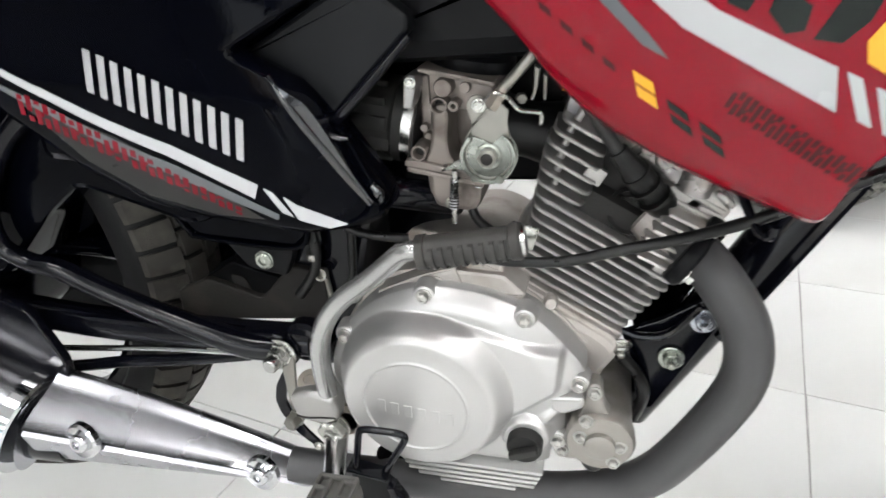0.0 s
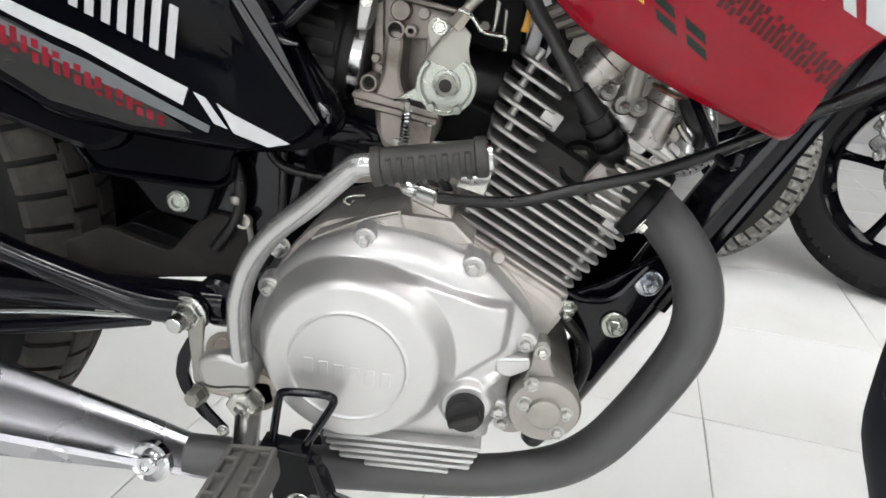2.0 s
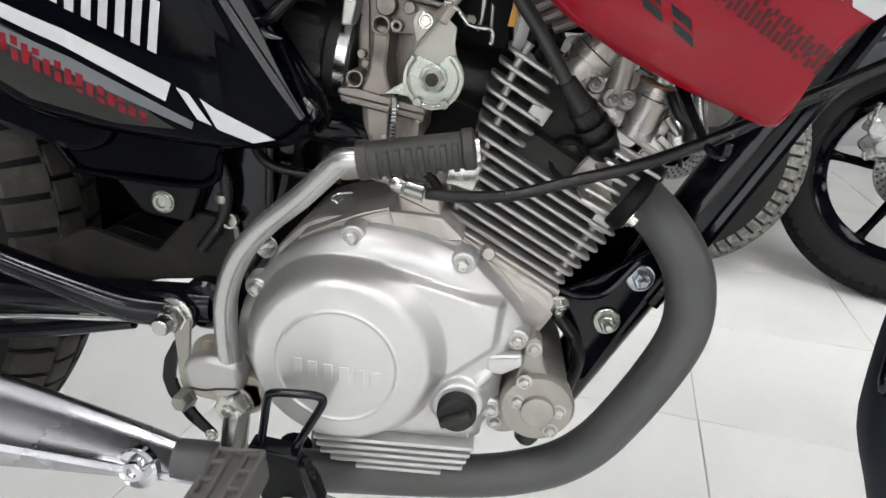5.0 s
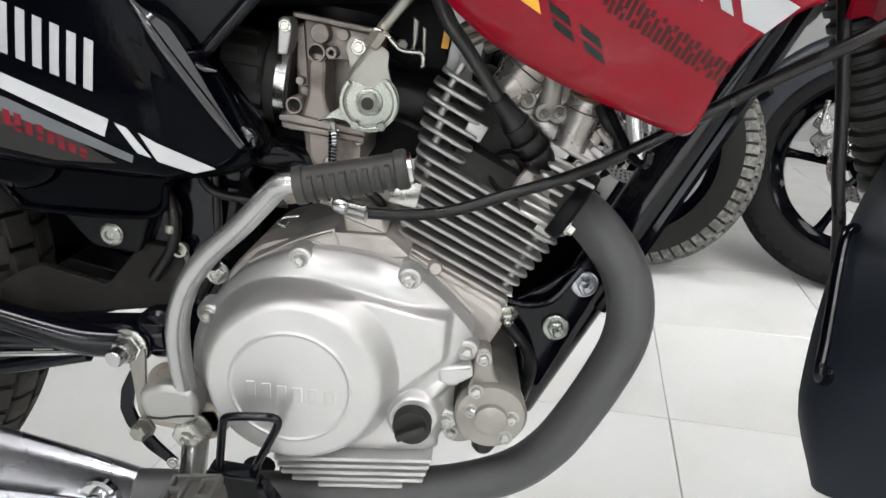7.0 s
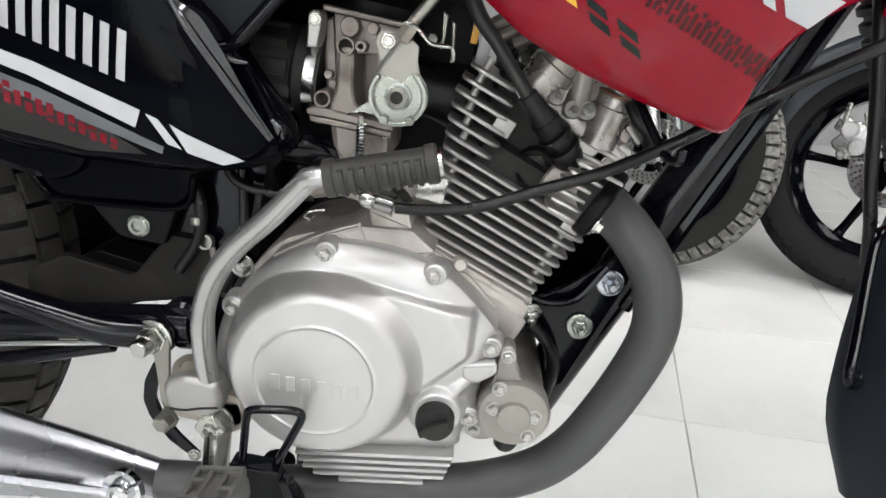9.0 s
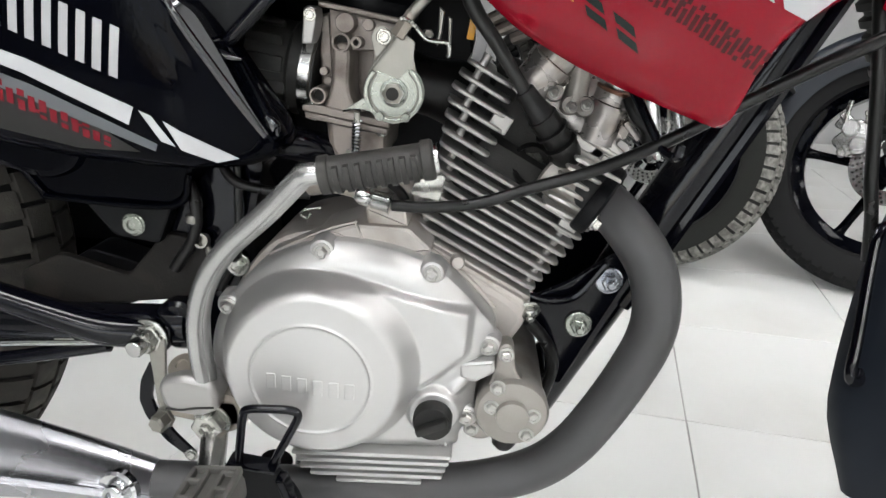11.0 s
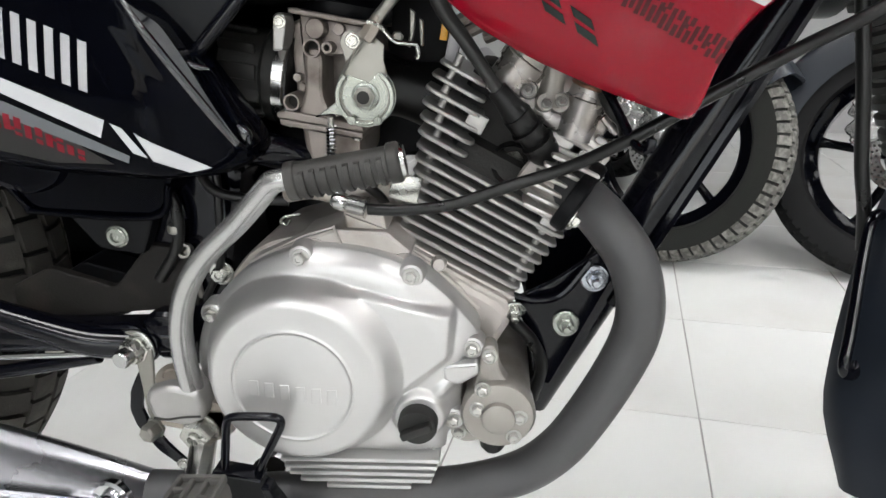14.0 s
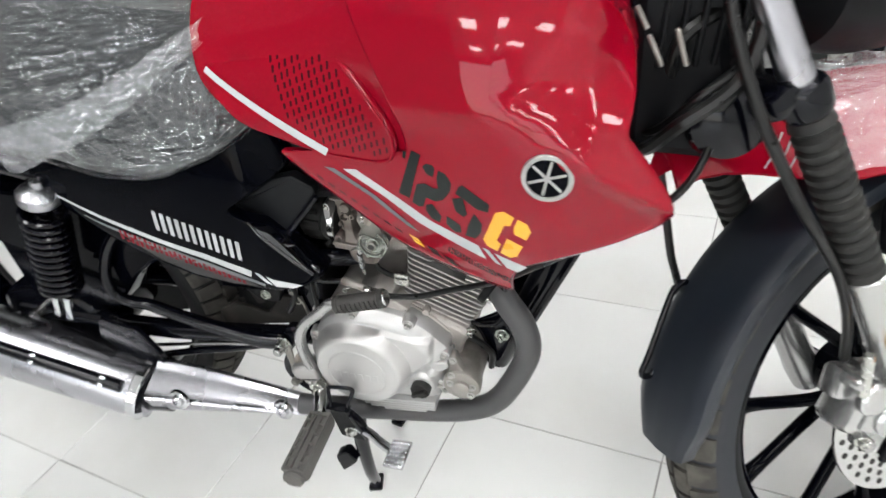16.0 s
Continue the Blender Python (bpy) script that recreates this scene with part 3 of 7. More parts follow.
def fin_mesh(name, u0, u1, half, thick=0.0030, mat=M_FIN, y1=None):
    bm = bmesh.new()
    out = rounded([(u0, -half), (u1, -half), (u1, half if y1 is None else y1), (u0, half if y1 is None else y1)], 0.010, 4)
    loops = []
    for dz, ins in ((-thick / 2, 0.0008), (-thick / 4, 0.0), (thick / 4, 0.0), (thick / 2, 0.0008)):
        c = Vector(((u0 + u1) / 2, 0))
        loops.append([(p[0] - math.copysign(ins, p[0] - c.x), p[1] - math.copysign(ins, p[1]), dz) for p in out])
    rings(bm, loops)
    return finish(bm, name, mat, 30)


# core coloured near black as the shade behind the fins
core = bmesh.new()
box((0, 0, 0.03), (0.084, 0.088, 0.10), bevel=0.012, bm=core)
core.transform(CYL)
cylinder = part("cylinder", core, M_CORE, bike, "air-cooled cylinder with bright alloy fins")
PITCH = 0.0096


def fin_start(i):
    """The fins grow longer to the rear towards the head."""
    return -0.0525 - 0.0245 * smoothstep(1.5, 11.5, i)


def put_fin(parent, data, m):
    f = new("fin", data)
    f.matrix_local = m
    f.parent = parent


STEP = 0.0083
for i in range(8):
    put_fin(cylinder, fin_mesh("fin", fin_start(i * STEP / PITCH), 0.0535 + 0.0012 * i, 0.0565), CYL @ pose(0, 0, i * STEP))
POST = finish(lathe([(0.0034, 0), (0.0028, PITCH / 2), (0.0034, PITCH)], (0, 0, 0), (0, 0, 1), 10), "fin_post", M_FIN)


def post(parent, u, y, w):
    ob = new("fin_post", POST)
    ob.matrix_local = CYL @ pose(u, y, w)
    ob.parent = parent


for i in range(6):
    post(cylinder, fin_start(i) + 0.009, -0.042, i * PITCH)
    post(cylinder, 0.046, -0.045, i * PITCH)
# the head core takes the same painted shade, round the plug well
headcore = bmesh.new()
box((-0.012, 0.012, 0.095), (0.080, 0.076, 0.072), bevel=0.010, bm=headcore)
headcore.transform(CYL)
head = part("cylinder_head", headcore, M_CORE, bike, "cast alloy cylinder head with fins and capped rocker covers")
for i in range(7, 13):
    put_fin(head, fin_mesh("fin", fin_start(i) + 0.0012 * max(0, i - 10), -0.028 - 0.0035 * max(0, i - 9), 0.0565), CYL @ pose(0, 0, i * PITCH))
    post(head, fin_start(i) + 0.013, -0.044, i * PITCH)
SMALL_FIN = fin_mesh("fin", 0.026, 0.056, 0.048)
for i in range(7, 12):
    put_fin(head, SMALL_FIN, CYL @ pose(0.001 * i - 0.008, 0, i * PITCH))
for u, w, h in ((-0.034, 9.5, 1.0), (0.034, 6.4, 0.8), (0.046, 5.5, 1.0)):
    part("fin_bar", box((u, -0.0510, w * PITCH), (0.014, 0.005, h * PITCH + 0.003), bevel=0.001), M_FIN, head, m=CYL)
part("base_flange", box((0.000, 0, -0.0085), (0.106, 0.117, 0.0075), bevel=0.0025), M_CASTLIGHT, cylinder, m=CYL)
# rocker box over the plug well
rb = bmesh.new()
box((0.010, -0.004, 0.132), (0.076, 0.082, 0.036), bevel=0.006, bm=rb)
box((0.012, -0.030, 0.117), (0.040, 0.034, 0.012), (0, 6, 0), 0.003, rb)
box((-0.016, -0.006, 0.118), (0.024, 0.088, 0.014), (0, -12, 0), 0.003, rb)
box((0.034, -0.028, 0.104), (0.012, 0.040, 0.030), (0, 14, 0), 0.003, rb)
part("rocker_box", rb, M_CASTSHINE, head, m=CYL)
for u, w, tilt, r, n in ((-0.029, 0.114, 0.16, 0.0150, 0.040), (0.029, 0.114, -0.20, 0.0135, 0.036)):
    prof = [(r * 1.06, 0), (r * 1.02, 0.004), (r, n * 0.55), (r * 1.12, n * 0.56), (r * 1.12, n * 0.74), (r, n * 0.76), (r * 0.96, n * 0.97), (r * 0.8, n), (0, n)]
    cp = part("rocker_cap", lathe(prof, (u, -0.040, w), (tilt, -0.12, 1), 28), M_CASTSHINE, head, "shiny cast rocker cap", m=CYL)
    part("cap_hex", lathe([(0.0085, 0), (0.0085, 0.007), (0.0075, 0.008), (0, 0.008)], (u + tilt * n, -0.040 - 0.12 * n, w + n), (tilt, -0.12, 1), 6), M_STEEL, cp, m=CYL)
    part("cap_gasket", lathe([(r * 0.98, 0), (r * 1.02, 0.0006), (r * 1.02, 0.0018), (r * 0.98, 0.0024)], (u + tilt * n * 0.93, -0.040 - 0.12 * n * 0.93, w + n * 0.93), (tilt, -0.12, 1), 28), M_COPPER, cp, m=CYL)
part("cap_facet", box((-0.008, -0.044, 0.146), (0.020, 0.010, 0.022), (0, 20, 0), 0.003), M_CASTSHINE, head, m=CYL)
union = lathe([(0.0115, 0), (0.0095, 0.006), (0.0080, 0.012), (0.0078, 0.045)], (0.004, -0.044, 0.124), (-0.42, -0.05, 1), 20)
for u, w, r in ((0.000, 0.124, 0.0068), (0.0085, 0.128, 0.0072), (-0.0135, 0.1255, 0.0062)):
    lathe([(r, 0), (r, 0.006), (r * 0.85, 0.0085), (0, 0.0085)], (u, -0.045, w), (0, -1, 0.15), 18, union)
part("oil_union", union, M_STARTER, head, m=CYL)
for u, w in ((-0.0140, 0.1265), (0.0090, 0.1305), (0.0012, 0.1245)):
    p = CYL @ Vector((u, -0.054, w))
    bolt(head, BOLT_SMALL, *p, axis=(0.05, -0.9, 0.3), scale=0.72)
for u, w, a in ((0.046, 0.132, 20), (0.050, 0.120, 8), (0.047, 0.107, -4)):
    part("head_rib", box((u, -0.040, w), (0.016, 0.020, 0.005), (0, a, 0), 0.0015), M_CASTSHINE, head, m=CYL)
part("vacuum_hose", sweep([(0.206, -0.058, 0.607), (0.211, -0.062, 0.596), (0.219, -0.060, 0.588), (0.223, -0.050, 0.578)], 0.0042, 10), M_HOSE, head)
for k in range(3):
    part("inlet_stay", rod((0.105 + 0.012 * k, -0.030, 0.650 - 0.004 * k), (0.135 + 0.010 * k, -0.040, 0.664 - 0.006 * k), 0.0045, 10), M_CARB, head)

# spark plug, boot and lead
boot = sweep([(0.1375, -0.0655, 0.6110), (0.1450, -0.0635, 0.6010), (0.1530, -0.0600, 0.5905), (0.1610, -0.0560, 0.5800), (0.1680, -0.0500, 0.5700), (0.1700, -0.0380, 0.5620)], (0.0066, 0.0078, 0.0100, 0.0098, 0.0112, 0.0112), 18)
plug = part("spark_plug_boot", boot, M_HOSE, bike, "black rubber spark plug cap")
for k, r in ((0, 0.0102), (1, 0.0118), (2, 0.0118)):
    part("boot_ridge", lathe([(r, 0), (r, 0.0022), (r - 0.0015, 0.0028)], (0.1500 + 0.0070 * k, -0.0615 - 0.0018 * k * -1, 0.5945 - 0.0092 * k), (0.58, 0.25, -0.77), 20), M_HOSE, plug)
part("spark_plug_lead", sweep([(0.1400, -0.0650, 0.6075), (0.1310, -0.0670, 0.6210), (0.1170, -0.067, 0.6420), (0.1020, -0.066, 0.6640), (0.090, -0.058, 0.70)], (0.0046, 0.0045, 0.0048, 0.0054, 0.0060), 12), M_SHEATH, bike)
part("boot_ring", lathe([(0.0175, 0), (0.0175, 0.0025), (0.0145, 0.0025), (0.0145, 0), (0.0175, 0)], (0.149, -0.036, 0.555), (0.25, -0.8, 0.5), 24), M_HOSE, plug)
part("plug_hex", lathe([(0.0135, 0), (0.0135, 0.006), (0.012, 0.008)], (0.146, -0.030, 0.551), (0.25, -0.8, 0.5), 6), M_ZINC, plug)

# exhaust
fl = bmesh.new()
prism(rounded([(-0.032, -0.008), (-0.018, -0.021), (0.018, -0.021), (0.032, -0.008), (0.032, 0.008), (0.018, 0.021), (-0.018, 0.021), (-0.032, 0.008)], 0.007), -0.005, 0.006, 0.002, fl)
out, lug = Vector((0.81, -0.262, -0.524)).normalized(), Vector((-0.45, -0.85, -0.27))
lug = (lug - out * lug.dot(out)).normalized()
rise = lug.cross(out)
fl.transform(Matrix.Translation((0.1930, -0.0570, 0.5380)) @ Matrix((lug, out, rise)).transposed().to_4x4())
bmesh.ops.recalc_face_normals(fl, faces=fl.faces)
flange = part("exhaust_flange", fl, M_PLASTIC, bike, "matt black exhaust flange")
for s in (-1, 1):
    at = Vector((0.1930, -0.0570, 0.5380)) + lug * 0.023 * s + out * 0.006
    bolt(flange, BOLT_BIG, at.x, at.y, at.z, axis=tuple(out), scale=0.8)
part("exhaust_port", rod((0.160, -0.036, 0.553), (0.190, -0.053, 0.531), 0.0160, 24), M_CAST, bike)
for k in range(-1, 5):
    part("port_fin", box((0.176 + 0.0034 * k, -0.046, 0.534 + 0.0066 * k), (0.044 - 0.003 * abs(k - 1), 0.046, 0.0028), (0, 26, 0), 0.0012), M_FINBRIGHT, head)
part("head_front", prism(rounded([(0.158, 0.576), (0.196, 0.586), (0.216, 0.562), (0.206, 0.549), (0.172, 0.558)], 0.003), -0.0480, 0.020, 0.003), M_FINBRIGHT, head)
for a, b in (((0.170, 0.574), (0.205, 0.556)), ((0.180, 0.580), (0.211, 0.562))):
    part("casting_rib", rod((a[0], -0.0485, a[1]), (b[0], -0.0485, b[1]), 0.0022, 10), M_FINBRIGHT, head)
pipe = sweep([(0.186, -0.050, 0.539), (0.196, -0.062, 0.537), (0.210, -0.078, 0.525), (0.2265, -0.086, 0.501), (0.2335, -0.088, 0.473), (0.2315, -0.088, 0.447), (0.220, -0.088, 0.417), (0.2025, -0.088, 0.383),
              (0.184, -0.088, 0.355), (0.159, -0.086, 0.332), (0.122, -0.085, 0.317), (0.080, -0.085, 0.310), (0.01, -0.087, 0.306), (-0.06, -0.090, 0.304), (-0.135, -0.096, 0.308)], [0.0162] * 15, 28, 8)
part("exhaust_pipe", pipe, M_PIPE, bike, "matt black curved exhaust pipe", 60)

# ---- carburettor ----
cb = bmesh.new()
prism([(0.0085, 0.660), (0.0535, 0.651), (0.0540, 0.590), (0.0085, 0.592)], -0.028, 0.024, 0.003, cb)
prism([(0.0085, 0.660), (0.0535, 0.651), (0.0530, 0.633), (0.0085, 0.634)], -0.0545, -0.020, 0.003, cb)
prism([(0.0085, 0.640), (0.0215, 0.640), (0.0215, 0.592), (0.0085, 0.592)], -0.0540, -0.020, 0.003, cb)
prism([(0.0360, 0.640), (0.0530, 0.640), (0.0540, 0.590), (0.0370, 0.590)], -0.0540, -0.020, 0.003, cb)
lathe([(0.020, 0), (0.0225, 0.012), (0.0225, 0.03)], (-0.014, -0.012, 0.621), (1, 0, -0.15), 24, cb)
carb = part("carburettor", cb, M_CARB, bike, "dull alloy carburettor with a throttle pulley")
# tapered column, side flange and mouths
part("casting_rib", prism(smooth_outline([(0.0118, 0.636), (0.0228, 0.636), (0.0215, 0.612), (0.0245, 0.600), (0.0315, 0.5945), (0.0045, 0.5940), (0.0092, 0.612)], 3), -0.0605, -0.030, 0.0025), M_CARB, carb)
part("side_flange", prism(rounded([(-0.001, 0.655), (0.0085, 0.658), (0.0092, 0.600), (0.0, 0.600)], 0.002), -0.0480, 0.02, 0.002), M_CARB, carb)
for x, z, r, bore in ((0.0180, 0.6390, 0.0062, 0.0046), (0.0280, 0.6390, 0.0038, 0.0019), (0.0010, 0.6050, 0.0058, 0.0043)):
    part("breather_port", lathe([(r * 1.05, 0), (r, 0.018), (r * 0.95, 0.0195), (bore * 1.04, 0.0195), (bore, 0.019), (bore, 0.002), (0, 0.002)], (x, -0.0465, z), n=28), M_CARB, carb)
    part("port_bore", lathe([(bore * 0.98, 0), (bore * 0.98, 0.0004), (0, 0.0004)], (x, -0.0565, z), n=20), M_CORE, carb)
for x, z, r, n in ((0.0210, 0.6510, 0.0066, 0.0100), (0.0350, 0.6500, 0.0040, 0.0040), (0.0030, 0.6200, 0.0030, 0.0060), (0.0055, 0.6140, 0.0026, 0.0050)):
    part("blanking_plug", lathe([(r, 0), (r, n), (r * 0.88, n + 0.0012), (0, n + 0.0010)], (x, -0.0540 if z > 0.64 else -0.047, z), n=24), M_CARB, carb)
part("top_flange", prism(rounded([(0.0035, 0.6645), (0.0565, 0.6540), (0.0560, 0.6505), (0.0030, 0.6610)], 0.001), -0.0615, 0.028, 0.001), M_CARB, carb)
part("carburettor_top", lathe([(0.0315, 0), (0.0325, 0.002), (0.0325, 0.009), (0.0270, 0.016), (0.0250, 0.046), (0, 0.048)], (0.0310, -0.0200, 0.6580), (0.19, 0, 1), 36), M_PLASTIC, carb, "black carburettor cap")
# float bowl with its split flange
part("bowl_flange", prism(rounded([(-0.0105, 0.5985), (0.0, 0.5990), (0.0480, 0.5885), (0.0485, 0.5843), (-0.0105, 0.5948)], 0.0015), -0.0640, 0.028, 0.0010), M_CARB, carb)
part("bowl_flange", prism(rounded([(-0.0095, 0.5940), (0.0475, 0.5835), (0.0470, 0.5795), (-0.0090, 0.5898)], 0.0012), -0.0628, 0.028, 0.0010), M_CARB, carb)
part("float_bowl", prism(rounded([(0.0025, 0.5910), (0.0450, 0.5830), (0.0435, 0.5640), (0.0370, 0.5560), (0.0100, 0.5590), (0.0040, 0.5660)], 0.004), -0.0560, 0.020, 0.005), M_CARB, carb)
for x, z, way in ((-0.0045, 0.5985, 1), (-0.0045, 0.5900, -1), (0.0420, 0.5800, -1)):
    bolt(carb, SCREW, x, -0.0580, z, axis=(0.15 * way, 0, way), scale=0.72)
part("drain_plug", lathe([(0.0036, 0), (0.0036, 0.005), (0.0020, 0.006), (0, 0.006)], (0.0200, -0.0555, 0.5650), n=6), M_ZINC_DULL, carb)
part("drain_hose", sweep([(0.034, -0.050, 0.562), (0.040, -0.054, 0.550), (0.055, -0.050, 0.535), (0.06, -0.03, 0.51)], 0.0036, 10), M_HOSE, carb)
# throttle pulley with its bracket
pw = (0.0540, -0.078, 0.6092)


def arc(r, a0, a1, n=40):
    return [(pw[0] + r * math.cos(a), pw[2] + r * math.sin(a)) for a in (math.radians(a0 + (a1 - a0) * k / n) for k in range(n + 1))]


pulley = part("throttle_pulley", prism(arc(0.0172, -232, 58) + [(pw[0] + 0.0030, pw[2] + 0.0085)], -0.0785, -0.0765, 0.0003), M_ZINC_GREEN, carb, "pale zinc-plated throttle pulley")
part("pulley_rim", prism(arc(0.0190, -228, 52) + arc(0.0160, 52, -228), -0.0825, -0.0795, 0.0007), M_ZINC_GREEN, pulley)
part("pulley_rim", prism(arc(0.0192, -228, 52) + arc(0.0160, 52, -228), -0.0750, -0.0725, 0.0006), M_ZINC_GREEN, pulley)
part("pulley_groove", prism(arc(0.0172, -226, 50) + arc(0.0150, 50, -226), -0.0800, -0.0740, 0.0003), M_ZINC_DULL, pulley)
part("pulley_hub", lathe([(0.0092, 0), (0.0088, 0.0022), (0.0070, 0.0026)], (pw[0], -0.0780, pw[2]), n=28), M_ZINC_GREEN, pulley)
part("pulley_nut", lathe([(0.0068, 0), (0.0068, 0.005), (0.0052, 0.006), (0, 0.006)], (pw[0], pw[1] - 0.002, pw[2]), n=6), M_ZINC_DULL, pulley)
part("pulley_bore", lathe([(0.0041, 0), (0.0041, 0.0004), (0, 0.0004)], (pw[0], pw[1] - 0.0078, pw[2]), n=18), M_CORE, pulley)
for dx, dz in ((-0.009, -0.0145), (0.008, -0.0150)):
    part("pulley_rivet", lathe([(0.0030, 0), (0.0030, 0.0012), (0.0026, 0.0018), (0, 0.0018)], (pw[0] + dx, pw[1] - 0.0042, pw[2] + dz), n=16), M_ZINC_GREEN, pulley)
br = prism(rounded([(0.0390, 0.6190), (0.0425, 0.6300), (0.0395, 0.6430), (0.0425, 0.6485), (0.0470, 0.6495), (0.0520, 0.6470), (0.0590, 0.6478), (0.0675, 0.6400), (0.0665, 0.6310), (0.0685, 0.6210), (0.0640, 0.6150), (0.0560, 0.6130)], 0.0012), -0.0765, -0.0745, 0.0005)
part("cable_bracket", br, M_ZINC_DULL, carb, "pale zinc-plated cable bracket")
part("bracket_fold", box((0.058, -0.078, 0.650), (0.014, 0.010, 0.003), (0, -38, 0), 0.0008), M_ZINC_DULL, carb)
bolt(carb, SCREW, 0.0480, -0.0770, 0.6430, scale=0.85)
part("pulley_cable", sweep([(0.0372, -0.0805, 0.616), (0.0420, -0.081, 0.6270), (0.0580, -0.083, 0.6460)], 0.0009, 6), M_ZINC_DULL, carb)
hook = sweep([(0.0600, -0.088, 0.6540), (0.0645, -0.088, 0.6530), (0.0690, -0.084, 0.6490), (0.0750, -0.084, 0.6425), (0.0820, -0.083, 0.6410), (0.0880, -0.082, 0.6400), (0.0893, -0.081, 0.6340), (0.0880, -0.080, 0.6320)], 0.0014, 8)
part("return_wire", hook, M_ZINC, carb)
part("cable_ferrule", rod((0.0570, -0.084, 0.6435), (0.0640, -0.084, 0.6535), 0.0050, 6, edge=0.0008), M_CARBWARM, carb)
part("ferrule_nut", rod((0.0630, -0.084, 0.6525), (0.0665, -0.0838, 0.6575), 0.0040, 6), M_CARBWARM, carb)
part("throttle_cable", sweep([(0.0650, -0.0838, 0.6555), (0.0810, -0.083, 0.6730), (0.096, -0.072, 0.692), (0.12, -0.04, 0.73)], 0.0036, 12), M_ZINC_DULL, carb)
arm = prism(rounded([(0.0195, 0.5965), (0.0370, 0.6075), (0.0420, 0.6010), (0.0390, 0.5965), (0.0300, 0.5985)], 0.0008), -0.077, -0.074, 0.0006)
part("idle_lever", arm, M_ZINC_GREEN, carb)
coil = []
for i in range(8 * 10 + 1):
    th = i / 8 * 2 * math.pi
    coil.append((0.0282 + 0.0030 * math.cos(th) - 0.00002 * i, -0.0720 + 0.0030 * math.sin(th), 0.5900 - 0.023 * i / 80))
part("idle_spring", sweep(coil, 0.0008, 6, 1), M_CHROME, carb)
part("idle_screw", rod((0.0284, -0.072, 0.5960), (0.0265, -0.072, 0.555), 0.0020), M_ZINC, carb)
for pts in ([(0.0800, 0.6620), (0.0835, 0.6590), (0.0820, 0.6460), (0.0790, 0.6370), (0.0772, 0.6385), (0.0795, 0.6460)], [(0.0860, 0.6560), (0.0885, 0.6540), (0.0880, 0.6380), (0.0862, 0.6385)]):
    part("choke_bracket", prism(rounded(pts, 0.0006), -0.0440, -0.0380, 0.0005), M_ZINC_DULL, carb)
part("carburettor_nut", lathe([(0.0038, 0), (0.0038, 0.006), (0.003, 0.007), (0, 0.007)], (0.0730, -0.0600, 0.6440), (0.3, -1, 0.1), 6), M_ZINC_DULL, carb)
part("caution_tag", box((0.1020, -0.03, 0.650), (0.005, 0.002, 0.018), (0, 10, 0), 0.0004), M_YELLOW, carb, "small yellow tag")
part("wiring_connector", box((0.1085, -0.034, 0.6410), (0.0085, 0.006, 0.0300), (0, 12, 0), 0.0012), M_CONNECTOR, carb, "cloudy white plastic connector")
# rubber intake boot and clamp
bt = lathe([(0.034, 0), (0.0300, 0.006), (0.0300, 0.036), (0.0330, 0.039), (0.0330, 0.056)], (-0.058, -0.030, 0.628), (1, 0, -0.18), 40)
boot2 = part("intake_boot", bt, M_RUBBER, bike, "ribbed black rubber intake boot")
for k in range(5):
    a = 0.5 + k * 0.5
    part("boot_rib", box((-0.036, -0.030 - 0.0305 * math.sin(a), 0.6240 + 0.0305 * math.cos(a)), (0.026, 0.004, 0.011), (math.degrees(-a) + 90, 10, 0), 0.0015), M_RUBBER, boot2)
clamp = lathe([(0.0330, 0), (0.0345, 0.001), (0.0345, 0.0080), (0.0330, 0.0090)], (-0.0130, -0.030, 0.6200), (1, 0, -0.20), 48)
cl = part("hose_clamp", clamp, M_STEEL, bike, "bright steel hose clamp")
bolt(cl, SCREW, -0.0003, -0.0690, 0.6555, scale=0.70)
part("clamp_lug", prism(rounded([(-0.0070, 0.6380), (-0.0045, 0.6595), (-0.0005, 0.6615), (0.0035, 0.6595), (0.0035, 0.6520), (0.0, 0.6380)], 0.0015), -0.0690, -0.0500, 0.0012), M_LEVER, cl)
# manifold to the head
# added sheet: hides the bright floor and gives the dark of the interior
part("dark_backing", prism(rounded([(-0.075, 0.70), (-0.078, 0.545), (-0.020, 0.535), (0.030, 0.548), (0.082, 0.550), (0.105, 0.600), (0.10, 0.70)], 0.01), 0.030, 0.045, 0.004), M_PLASTIC, bike, "added dark backing for the shaded space behind the carburettor")
part("intake_manifold", sweep([(0.05, -0.01, 0.612), (0.070, -0.008, 0.607), (0.095, 0.0, 0.600)], (0.024, 0.021, 0.026), 20), M_HOSE, bike)

part("engine_mount", prism(rounded([(-0.095, 0.470), (-0.095, 0.535), (-0.030, 0.545), (0.004, 0.528), (0.004, 0.485), (-0.03, 0.470)], 0.006), 0.024, 0.036, 0.003), M_FRAME, bike, "black engine mounting plate")

# ---- kick starter ----
lev = sweep([(-0.0795, -0.106, 0.399), (-0.0793, -0.109, 0.418), (-0.0780, -0.113, 0.442), (-0.0730, -0.118, 0.469), (-0.0610, -0.124, 0.496), (-0.042, -0.130, 0.520), (-0.014, -0.138, 0.5445), (0.0075, -0.1455, 0.5655), (0.0140, -0.148, 0.5705), (0.026, -0.149, 0.5725)],
            (0.0080, 0.0082, 0.0080, 0.0078, 0.0075, 0.0072, 0.0070, 0.0068, 0.0066, 0.006), 20, 6)
kick = part("kick_lever", lev, M_BRUSHED, bike, "brushed alloy kick starter lever with a rubber grip", 60)
a, b = Vector((0.0215, -0.1490, 0.5705)), Vector((0.0850, -0.1440, 0.5805))
